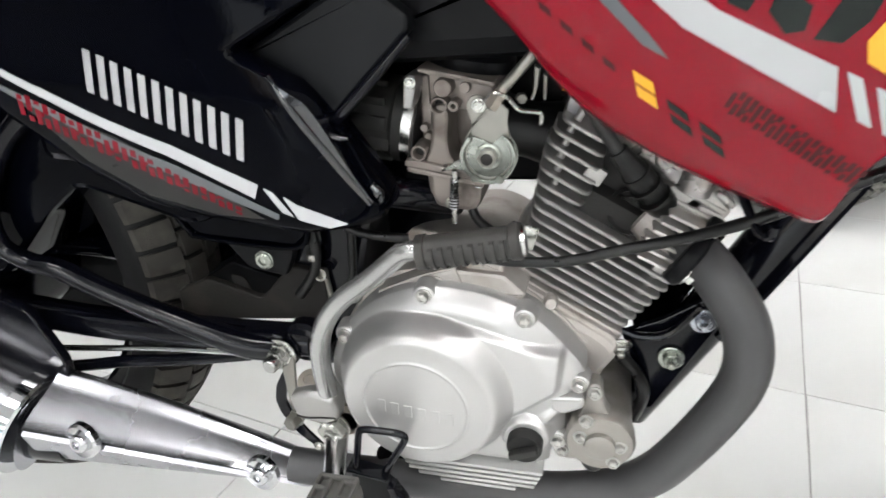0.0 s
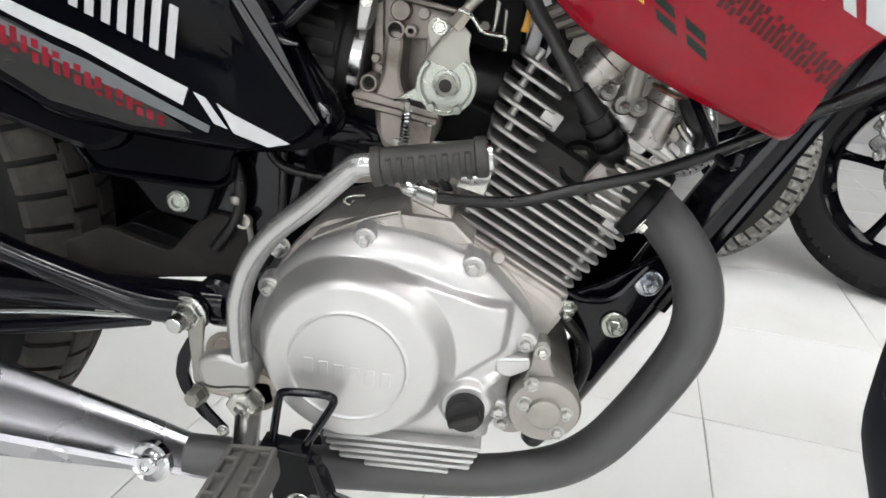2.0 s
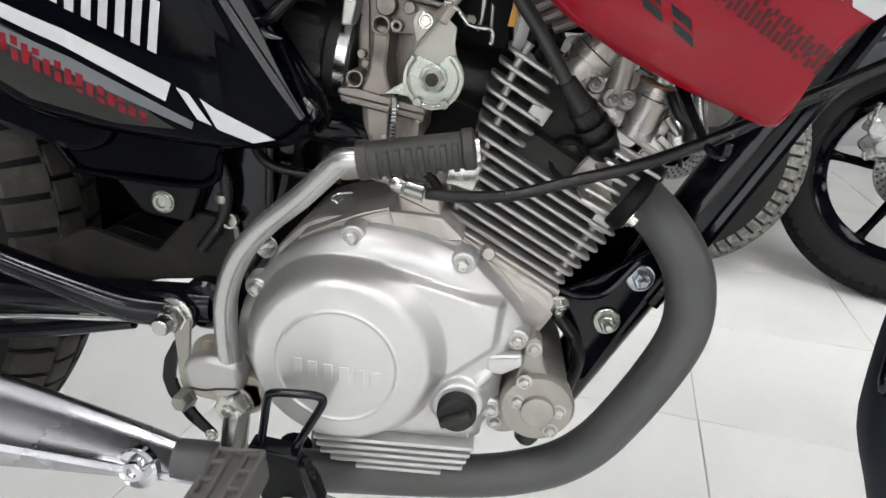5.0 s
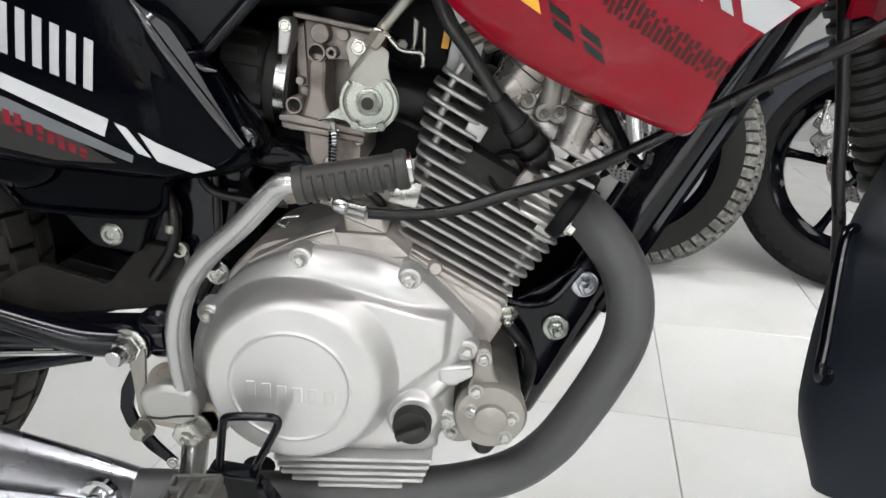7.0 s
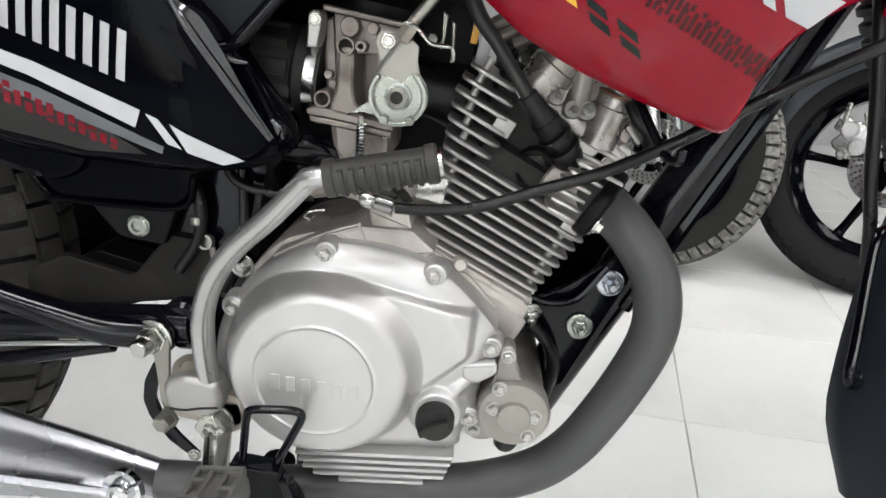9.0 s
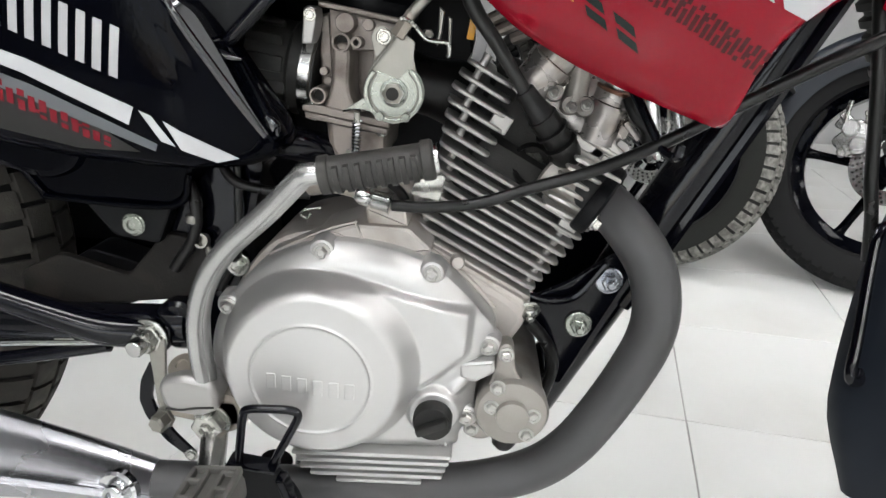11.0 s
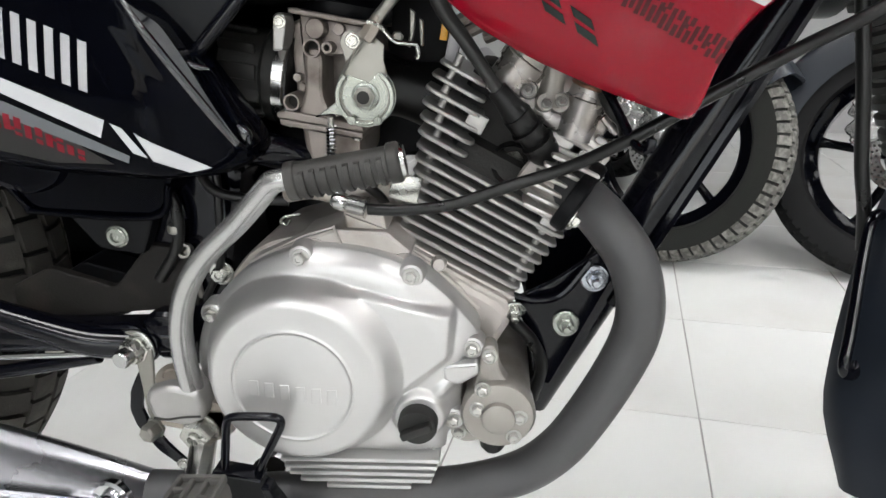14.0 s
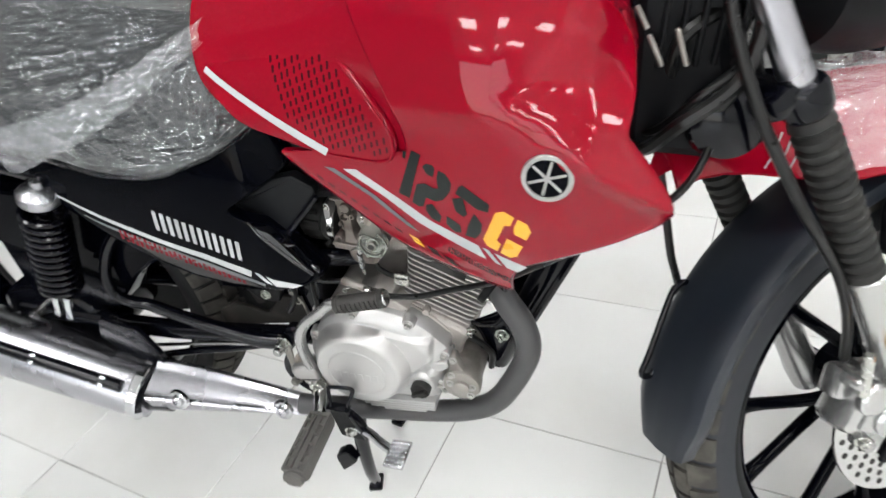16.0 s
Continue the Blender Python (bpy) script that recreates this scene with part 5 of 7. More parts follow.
# side panel
panel_line = rounded([(-0.365, 0.752), (-0.335, 0.700), (-0.290, 0.650), (-0.235, 0.604), (-0.186, 0.577), (-0.140, 0.5705), (-0.074, 0.566), (-0.030, 0.5660), (-0.0085, 0.5760), (-0.0125, 0.592), (-0.044, 0.648), (-0.066, 0.672), (-0.098, 0.687), (-0.039, 0.7175), (-0.012, 0.729), (-0.018, 0.760), (-0.035, 0.785), (-0.1, 0.795), (-0.25, 0.775)], 0.012, 4)
side = part("side_panel", patch(panel_line, (-0.14, 0.68), panel_y, 0.012, 34, 0.006), M_BLACK, bike, "gloss black side panel with white and grey stripes", 60)
# sharp crease, and the bright facet in front of it
crease = [Vector((x, panel_y(x, z), z)) for x, z in ((-0.0720, 0.6730), (-0.0625, 0.6570), (-0.0555, 0.6442), (-0.0444, 0.6252), (-0.0329, 0.6055), (-0.0208, 0.5850))]
line = catmull(crease, 6)
facet = []
for i, p in enumerate(line):
    t = i / (len(line) - 1)
    w = 0.0012 + 0.0088 * smoothstep(0.0, 0.34, t) * (1.0 - 0.75 * smoothstep(0.36, 1.0, t))
    facet.append([p + Vector((0.77 * w * k, 0.375 * w * k, 0.51 * w * k)) for k in (0.0, 0.5, 1.0)] + [p + Vector((0.77 * w, 0.375 * w + 0.012, 0.51 * w)), p + Vector((0.0, 0.012, 0.0))])
bm = bmesh.new()
rings(bm, facet)
part("panel_facet", bm, M_RIDGE, side, "", 30)
part("panel_crease", sweep([p + Vector((0, 0.0024, 0)) for p in crease], (0.0020, 0.0030, 0.0034, 0.0034, 0.0034, 0.0026), 24), M_RIDGE, side)
part("panel_spur", sweep([(-0.052, -0.1200, 0.6400), (-0.045, -0.1170, 0.6350), (-0.038, -0.1145, 0.6315), (-0.031, -0.1120, 0.6300)], (0.0012, 0.0026, 0.0026, 0.0012), 10), M_RIDGE, side)
part("panel_nub", sweep([(-0.0205, -0.1080, 0.5965), (-0.0165, -0.1070, 0.5910), (-0.0150, -0.1060, 0.5850)], (0.0020, 0.0042, 0.0026), 12), M_RIDGE, side)
part("panel_front", prism(rounded([(-0.052, 0.648), (-0.034, 0.632), (-0.022, 0.606), (-0.010, 0.584), (-0.020, 0.578), (-0.040, 0.610)], 0.003), -0.108, -0.095, 0.002), M_BLACK, side)
part("white_stripe", decal([band((-0.335, 0.722), (-0.238, 0.6635), 0.002, 0.0065, -0.003), band((-0.240, 0.6650), (-0.150, 0.6255), 0.0065, 0.0090, -0.002), band((-0.152, 0.6263), (-0.0920, 0.5985), 0.0090, 0.0115),
                            [(-0.0870, 0.6020), (-0.0800, 0.5990), (-0.0680, 0.5810), (-0.0765, 0.5840)], [(-0.0735, 0.5964), (-0.0348, 0.5725), (-0.047, 0.5705), (-0.0650, 0.5791)]], panel_y), M_WHITE, side)
part("grey_stripe", decal([band((-0.300, 0.686), (-0.238, 0.6515), 0.002, 0.006, -0.002), band((-0.240, 0.6525), (-0.150, 0.6105), 0.006, 0.0095, -0.002), band((-0.152, 0.6113), (-0.080, 0.5800), 0.0095, 0.0050)], panel_y), M_GREY, side)
random.seed(9)
field = [[(-0.2640, 0.6620), (-0.1911, 0.6340), (-0.1821, 0.5890), (-0.2233, 0.6140)], [(-0.1911, 0.6340), (-0.1473, 0.6110), (-0.1300, 0.5780), (-0.1821, 0.5890)], [(-0.1473, 0.6110), (-0.1133, 0.5915), (-0.0911, 0.5770), (-0.1300, 0.5780)]]
part("dark_field", decal(field, panel_y, 0.0004), M_FIELD, side)
red = script(-0.2620, 0.6570, -0.1070, 0.5815, 0.0195, 0.0040, 13, 0.22, 0.55)
part("printed_pattern", decal(red, panel_y, 0.0008, 0.02), M_RED_MARK, side, "red printed unreadable script")
# plain silver bars in place of the maker's name
for i in range(6):
    o = (-0.2015 + i * 0.0181, 0.6650 - i * 0.0079)
    for u0, u1 in ((0.04, 0.31), (0.54, 0.81)):
        blk = slanted([[(u0, 0.0), (u1, 0.0), (u1 + 0.02, 1.0), (u0 + 0.02, 1.0)]], o, (0.0185, -0.0075), (0.0045, 0.0275))
        part("silver_bar", decal(blk, panel_y), M_SILVER_DECAL, side)
# matt airbox beside the panel
part("airbox_cover", prism(rounded([(-0.106, 0.6800), (-0.039, 0.7150), (-0.011, 0.7200), (0.012, 0.7030), (0.012, 0.6940), (-0.044, 0.6400), (-0.060, 0.6360)], 0.003), -0.1015, -0.085, 0.003), M_AIRBOX, bike, "satin black airbox cover")
part("airbox_edge", sweep([(-0.052, -0.1015, 0.6325), (-0.044, -0.1025, 0.6375), (-0.016, -0.1025, 0.6640), (0.012, -0.1015, 0.6915)], (0.0030, 0.0042, 0.0042, 0.0030), 10), M_FRAME, bike)
part("airbox", prism(rounded([(-0.30, 0.60), (-0.085, 0.585), (-0.055, 0.60), (-0.045, 0.66), (-0.03, 0.735), (-0.05, 0.77), (-0.3, 0.78)], 0.01), -0.094, 0.10, 0.008), M_BLACK, bike, "glossy black plastic airbox")
low = prism(rounded([(-0.222, 0.600), (-0.216, 0.570), (-0.194, 0.5365), (-0.185, 0.5320), (-0.100, 0.5280), (-0.0850, 0.5520), (-0.080, 0.590), (-0.14, 0.605)], 0.005), -0.078, -0.01, 0.004)
lower = part("lower_cover", low, M_BLACK, bike, "gloss black lower cover with a screw")
part("cover_edge", sweep([(-0.215, -0.0785, 0.568), (-0.195, -0.0785, 0.538), (-0.186, -0.0785, 0.5335), (-0.102, -0.0785, 0.5295), (-0.087, -0.0785, 0.5520)], 0.0026, 10), M_BLACK, lower)
part("cover_tab", prism(rounded([(-0.172, 0.5330), (-0.151, 0.5040), (-0.118, 0.4985), (-0.103, 0.5320)], 0.004), -0.0735, -0.060, 0.002), M_PLASTIC, lower)
bolt(lower, PIN_HEAD, -0.1345, -0.0735, 0.5135, scale=0.66)

# seat under clear plastic
LOW = ((-0.95, 0.86), (-0.60, 0.815), (-0.40, 0.785), (-0.31, 0.762), (-0.235, 0.731), (-0.165, 0.726), (-0.11, 0.741), (-0.06, 0.758), (-0.035, 0.774), (-0.020, 0.800))
TOP = ((-0.95, 0.955), (-0.60, 0.920), (-0.45, 0.900), (-0.33, 0.872), (-0.20, 0.856), (-0.10, 0.862), (-0.05, 0.872), (-0.020, 0.868))


def between(table, x):
    xs, ys = [a for a, b in table], [b for a, b in table]
    return sum(float(np.interp(x + d, xs, ys)) for d in (-0.012, 0.0, 0.012)) / 3


def seat_loops(grow, wrinkle):
    rows = []
    for i in range(73):
        t = i / 72
        x = -0.95 + 0.93 * t
        half = 0.148 - 0.022 * smoothstep(0.80, 1.0, t) - 0.030 * smoothstep(0.93, 1.0, t) + grow
        low, top = between(LOW, x) - grow, between(TOP, x) + grow
        row = []
        for k in range(36):
            a = 2 * math.pi * k / 36
            c, s = math.cos(a), math.sin(a)
            y = half * math.copysign(abs(c) ** 0.45, c)
            z = (top + low) / 2 + (top - low) / 2 * math.copysign(abs(s) ** 0.5, s)
            w = wrinkle * (noise.noise((x * 14, y * 14, z * 14)) + 0.3 * noise.noise((x * 24 + 5, y * 22, z * 24)) + 0.5 * abs(noise.noise((x * 9 + 3, y * 20, z * 26))))
            row.append((x + w * 0.3, y * (1 + w * 5), z + w))
        rows.append(row)
    return rows


bm = bmesh.new()
rings(bm, seat_loops(0.0, 0.0))
seat = part("seat", bm, M_SEAT, bike, "dark grey vinyl seat under clear plastic wrap", 60)
bm = bmesh.new()
rings(bm, seat_loops(0.006, 0.005))
bmesh.ops.subdivide_edges(bm, edges=bm.edges[:], cuts=1, use_grid_fill=True)
for v in bm.verts:
    c = v.co
    # folds pulled towards the tank, then fine crumples
    n = 0.0045 * (1 - abs(noise.noise((c.x * 9 + c.z * 8, c.y * 6, c.z * 34 - c.x * 12)))) ** 3 + noise.noise(c * 30) * 0.0016
    n += 0.0040 * max(0.0, 1 - abs(noise.noise((c.x * 20, c.y * 30 + 4, c.z * 55 + c.x * 26))) * 5)
    v.co += Vector((0, -1 if c.y < 0 else 1, 0.6)) * n
part("plastic_wrap", bm, M_WRAP, seat, "crinkled clear plastic wrap", 70)
# loose fold of the wrap along the side
random.seed(21)
bm = bmesh.new()
strip = []
for i in range(60):
    t = i / 59
    x, z = -0.035 - 0.295 * t, 0.893 - 0.105 * t - 0.012 * math.sin(math.pi * t)
    row = []
    for k in range(9):
        q = k / 8 - 0.5
        lift = 0.010 * (1 - 4 * q * q) + 0.004 * noise.noise((x * 60, q * 5, 1.7)) + 0.003 * noise.noise((x * 150, q * 9, 4.2))
        row.append(bm.verts.new((x + 0.010 * q, -0.158 - lift + 0.022 * max(0.0, z - 0.845) / 0.03, z + 0.048 * q * (0.5 + 0.7 * t))))
    strip.append(row)
for a, b in zip(strip, strip[1:]):
    for k in range(8):
        bm.faces.new((a[k], a[k + 1], b[k + 1], b[k]))
part("wrap_fold", bm, M_FOLD, seat, "whitish loose fold of the plastic wrap", 70)

# ---- frame, rear end, muffler ----
fr = sweep([(0.162, 0, 0.345), (0.20, 0, 0.415), (0.29, 0, 0.580), (0.385, 0, 0.765)], 0.0215, 18)
frame_part = part("frame", fr, M_FRAME, bike, "gloss black steel frame")
part("downtube_rib", sweep([(0.228, -0.018, 0.44), (0.300, -0.018, 0.575), (0.36, -0.018, 0.69)], 0.006, 8), M_FRAME, frame_part)
part("spine_tube", sweep([(0.37, 0, 0.80), (0.2, 0, 0.76), (0.0, 0, 0.74), (-0.10, 0, 0.70), (-0.12, 0, 0.60), (-0.10, 0, 0.45)], 0.028, 16), M_FRAME, frame_part)
part("inner_cover", prism(rounded([(-0.06, 0.665), (0.10, 0.672), (0.16, 0.70), (0.20, 0.77), (-0.06, 0.78)], 0.02), -0.075, 0.07, 0.015), M_PLASTIC, bike, "matt black inner cover under the tank")
part("seat_post", prism(rounded([(-0.115, 0.40), (-0.072, 0.40), (-0.055, 0.50), (-0.040, 0.56), (-0.050, 0.60), (-0.13, 0.60), (-0.12, 0.5)], 0.01), -0.060, 0.06, 0.006), M_FRAME, frame_part)
part("seat_post", sweep([(-0.06, -0.06, 0.575), (-0.02, -0.06, 0.572), (0.02, -0.03, 0.555)], 0.012, 12), M_FRAME, frame_part)
for s in (-1, 1):
    pl = prism(rounded([(0.150, 0.455), (0.180, 0.470), (0.214, 0.495), (0.226, 0.480), (0.178, 0.380), (0.166, 0.392), (0.160, 0.430)], 0.006), s * 0.043 - 0.003, s * 0.043 + 0.003, 0.001)
    eb = part("engine_bracket", pl, M_FRAME, bike, "gloss black engine mounting plate")
    if s < 0:
        bolt(eb, BOLT_STUD, 0.2085, -0.047, 0.4735, scale=1.1)
        bolt(eb, BOLT_STUD_GREEN, 0.189, -0.047, 0.4365, scale=1.1)
        bolt(eb, BOLT_NUT, 0.1495, -0.058, 0.4515, axis=(0.15, -0.9, -0.4), scale=1.0)
part("bracket_edge", sweep([(0.150, -0.05, 0.46), (0.165, -0.052, 0.457), (0.185, -0.052, 0.462), (0.205, -0.05, 0.487)], 0.003, 8), M_FRAME, bike)
part("breather_hose", sweep([(0.15, -0.062, 0.445), (0.165, -0.058, 0.425), (0.172, -0.05, 0.40), (0.166, -0.045, 0.37)], 0.0048, 10), M_HOSE, bike)
# screws and small fittings behind the engine
part("adjuster_rod", sweep([(-0.088, -0.064, 0.503), (-0.0865, -0.064, 0.49), (-0.084, -0.064, 0.462)], 0.0024, 8), M_ZINC_DULL, bike)
part("adjuster_head", lathe([(0.0055, 0), (0.0055, 0.006), (0.0038, 0.006), (0.0038, 0.001)], (-0.0885, -0.066, 0.5005), (0, -1, 0.2), 14), M_ZINC_DULL, bike)
bolt(frame_part, BOLT_BIG, -0.0655, -0.064, 0.482, scale=1.0)
part("spring_clip", sweep([(0.000, -0.068, 0.528), (-0.010, -0.07, 0.527), (-0.014, -0.07, 0.5235), (-0.010, -0.07, 0.521), (-0.007, -0.07, 0.5245)], 0.0011, 6), M_ZINC, bike)

for run, r in (([(-0.104, -0.066, 0.562), (-0.090, -0.070, 0.535), (-0.093, -0.070, 0.505), (-0.112, -0.068, 0.478)], 0.0044),
               ([(-0.072, -0.066, 0.566), (-0.060, -0.072, 0.548), (-0.038, -0.072, 0.541), (-0.008, -0.066, 0.537)], 0.0036),
               ([(-0.058, -0.064, 0.572), (-0.059, -0.069, 0.525), (-0.064, -0.068, 0.490), (-0.080, -0.066, 0.462)], 0.0030)):
    part("drain_hose", sweep(run, r, 10), M_HOSE, bike)
part("hose_clip", lathe([(0.0050, 0), (0.0056, 0.001), (0.0056, 0.005), (0.0050, 0.006)], (-0.0925, -0.070, 0.515), (0.1, 0, 1), 16), M_ZINC_DULL, bike)
arm = bmesh.new()
for side_y in (-1, 1):
    sweep([(-0.105, side_y * 0.070, 0.434), (-0.20, side_y * 0.074, 0.434), (-0.36, side_y * 0.078, 0.438), (-0.600, side_y * 0.082, 0.470)], (0.015, 0.015, 0.015, 0.014), 16, bm=arm)
rod((-0.11, -0.080, 0.436), (-0.11, 0.080, 0.436), 0.020, bm=arm)
swing = part("swingarm", arm, M_FRAME, bike, "gloss black tubular swingarm")
ts = sweep([(-0.265, -0.085, 0.655), (-0.300, -0.092, 0.640), (-0.340, -0.097, 0.606), (-0.368, -0.10, 0.560), (-0.372, -0.10, 0.525), (-0.352, -0.098, 0.5085), (-0.325, -0.095, 0.5010), (-0.287, -0.093, 0.4825), (-0.242, -0.091, 0.4635), (-0.197, -0.090, 0.4480), (-0.162, -0.088, 0.4370), (-0.132, -0.084, 0.4330)], (0.0082,) * 5 + (0.0088, 0.0092, 0.0096, 0.0100, 0.0110, 0.0125, 0.0125), 16, 6)
loop = part("peg_tube", ts, M_FRAME, bike, "bent gloss black peg bracket tube")
part("tube_lug", prism(rounded([(-0.166, 0.4490), (-0.128, 0.4500), (-0.110, 0.4380), (-0.116, 0.4180), (-0.150, 0.4180)], 0.006), -0.088, -0.070, 0.003), M_FRAME, loop)
part("peg_washer", lathe([(0.0142, 0), (0.0142, 0.0016), (0.0132, 0.0022), (0, 0.0022)], (-0.1265, -0.0885, 0.4325), (-0.15, -1, -0.05), 32), M_ZINC, loop)
part("peg_nut", lathe([(0.0112, 0), (0.0112, 0.003), (0.0098, 0.0035), (0.0096, 0.009), (0.0084, 0.011), (0, 0.011)], (-0.1262, -0.0905, 0.4325), (-0.15, -1, -0.05), 6), M_ZINC, loop)
part("peg_stud", lathe([(0.0068, 0), (0.0068, 0.009), (0.0058, 0.0105), (0, 0.0105)], (-0.1275, -0.0990, 0.4320), (-0.15, -1, -0.05), 20), M_STEEL, loop)
part("stay_strap", prism(rounded([(-0.1300, 0.4120), (-0.1395, 0.3950), (-0.1430, 0.3780), (-0.1400, 0.3640), (-0.1270, 0.3420), (-0.1090, 0.3260), (-0.1030, 0.3300), (-0.1180, 0.3480), (-0.1300, 0.3680), (-0.1330, 0.3800), (-0.1290, 0.3960), (-0.1220, 0.4100)], 0.003), -0.090, -0.086, 0.001), M_FRAME, loop)
part("stay_link", prism(rounded([(-0.1275, 0.4330), (-0.1130, 0.4330), (-0.1165, 0.4050), (-0.1185, 0.3850), (-0.1130, 0.3700), (-0.1195, 0.3620), (-0.1265, 0.3780), (-0.1265, 0.4050)], 0.003), -0.094, -0.0905, 0.001), M_ZINC_DULL, loop)
bolt(loop, SCREW, -0.1070, -0.091, 0.3310, scale=0.9)
part("brake_rod", sweep([(-0.130, -0.084, 0.4265), (-0.183, -0.0845, 0.4225), (-0.253, -0.085, 0.4180), (-0.36, -0.086, 0.4065), (-0.56, -0.088, 0.388)], 0.0030, 10), M_STEEL, bike, "thin steel brake rod")
part("rod_clip", box((-0.196, -0.083, 0.4265), (0.016, 0.006, 0.008), (0, 4, 0), 0.001), M_ZINC_DULL, bike)
part("torque_link", sweep([(-0.165, -0.080, 0.4190), (-0.23, -0.084, 0.4080), (-0.30, -0.085, 0.3970), (-0.37, -0.086, 0.3830), (-0.56, -0.088, 0.352)], 0.0058, 12), M_FRAME, bike, "black brake torque link")
part("rear_brake_arm", sweep([(-0.165, -0.055, 0.423), (-0.16, -0.070, 0.419), (-0.150, -0.078, 0.422)], 0.006, 10), M_FRAME, bike)
gp = prism(rounded([(-0.29, 0.425), (-0.217, 0.468), (-0.165, 0.452), (-0.160, 0.44), (-0.185, 0.418), (-0.25, 0.405)], 0.006), -0.004, 0.03, 0.002)
guard = part("chain_guard", gp, M_PLASTIC, bike, "dusty matt black inner guard")
part("guard_hole", prism(rounded([(-0.222, 0.455), (-0.205, 0.452), (-0.200, 0.434), (-0.216, 0.430)], 0.006), -0.0055, -0.003, 0.0005), M_CORE, guard)
part("guard_hole", prism(rounded([(-0.255, 0.438), (-0.236, 0.444), (-0.238, 0.430), (-0.252, 0.426)], 0.005), -0.0055, -0.003, 0.0005), M_CORE, guard)
part("rear_mudguard", prism(smooth_outline([(-0.175, 0.62), (-0.170, 0.56), (-0.172, 0.53), (-0.166, 0.53), (-0.163, 0.56), (-0.165, 0.62)], 5), -0.07, 0.07, 0.002), M_PLASTIC, bike)

part("inner_fender", prism(rounded([(-0.55, 0.70), (-0.56, 0.50), (-0.40, 0.48), (-0.330, 0.545), (-0.285, 0.575), (-0.235, 0.560), (-0.186, 0.545), (-0.16, 0.555), (-0.15, 0.60), (-0.16, 0.66)], 0.012), -0.085, 0.08, 0.006), M_BLACK, bike, "gloss black inner fender over the rear tyre")
part("chain_case", prism(rounded([(-0.74, 0.40), (-0.72, 0.60), (-0.42, 0.62), (-0.20, 0.60), (-0.19, 0.46), (-0.26, 0.405), (-0.36, 0.335), (-0.52, 0.325)], 0.02), 0.074, 0.086, 0.004), M_PLASTIC, bike, "matt black chain case")
part("dust_guard", prism(rounded([(-0.235, 0.470), (-0.200, 0.486), (-0.150, 0.470), (-0.118, 0.505), (-0.088, 0.500), (-0.085, 0.455), (-0.235, 0.440)], 0.006), -0.066, -0.058, 0.002), M_DUST, bike, "dusty matt black inner guard")
# shock absorber
top, low = Vector((-0.345, -0.135, 0.728)), Vector((-0.432, -0.132, 0.530))
d = low - top
sh = bmesh.new()
lathe([(0.010, 0), (0.010, d.length)], top, d, 16, sh)
lathe([(0.014, 0.1), (0.014, d.length - 0.02)], top, d, 16, sh)
shock = part("shock_absorber", sh, M_FRAME, bike, "rear shock absorber with a black coil spring")
part("top_cap", lathe([(0.004, -0.013), (0.008, -0.012), (0.009, -0.003), (0.020, 0.001), (0.0255, 0.006), (0.0265, 0.016), (0.0245, 0.020), (0.012, 0.021)], top, d, 32), M_MUFFLER, shock, "chrome spring cap")
pts, turns = [], 12
_, u, v = axes_of(d)
for i in range(turns * 14 + 1):
    th = i / 14 * 2 * math.pi
    pts.append(top + d * (0.16 + 0.66 * i / (turns * 14)) + (u * math.cos(th) + v * math.sin(th)) * 0.026)
part("coil_spring", sweep(pts, 0.0042, 8, 1), M_FRAME, shock)
part("lower_clevis", box(tuple(low + Vector((0.0, -0.012, 0.008))), (0.010, 0.006, 0.045), (0, 24, 0), 0.002), M_CHROME, shock)
part("lower_clevis", box(tuple(low + Vector((0.018, -0.012, 0.002))), (0.010, 0.006, 0.045), (0, 24, 0), 0.002), M_CHROME, shock)
rs = sweep([(-0.27, -0.1, 0.66), (-0.345, -0.118, 0.735), (-0.55, -0.12, 0.79), (-0.85, -0.10, 0.83)], 0.013, 12)
part("seat_rail", rs, M_FRAME, frame_part)
part("hub_mass", prism(rounded([(-0.66, 0.36), (-0.47, 0.38), (-0.44, 0.46), (-0.50, 0.52), (-0.64, 0.50)], 0.03), -0.085, 0.06, 0.015), M_FRAME, frame_part)

# muffler: chrome guard in front, long chrome can behind
gd = bmesh.new()
loops = []
for i in range(31):
    # the first rows close the rounded front end
    t = (i - 3) / 27
    k = 1.0 if i > 3 else (0.45, 0.74, 0.92, 1.0)[i]
    x = -0.120 - 0.224 * max(t, -0.02) 
    ty, tz = -0.086 - 0.030 * t, 0.310 + 0.115 * t - 0.020 * t * t
    cy, cz = -0.108 - 0.062 * t, 0.303 + 0.080 * t
    ly, lz = cy + 0.007 + 0.004 * t, cz - 0.013 - 0.030 * t
    face = [(ty + (cy - ty) * q - 0.004 * math.sin(math.pi * q), tz - 0.0035 + (cz + 0.002 - tz) * q) for q in (0.10, 0.22, 0.45, 0.70, 0.92)]
    ring = [(ty + 0.016, tz - 0.020), (ty + 0.008, tz - 0.003), (ty + 0.003, tz), (ty - 0.001, tz - 0.0006)] + face + [(cy - 0.001, cz), (cy + 0.0022, cz - 0.0030), (cy - 0.0012, cz - 0.0065)]
    ring += [(cy + (ly - cy) * 0.5 - 0.002, cz + (lz - cz) * 0.6), (ly, lz), (ly + 0.012, lz - 0.004), (ty + 0.018, lz + 0.002)]
    my, mz = (ty + cy) / 2, (tz + lz) / 2
    loops.append([(x, my + (a - my) * k, mz + (b - mz) * k) for a, b in ring])
rings(gd, loops)
hg = part("muffler_guard", gd, M_MUFFLER, bike, "polished chrome heat guard with two screws", 40)
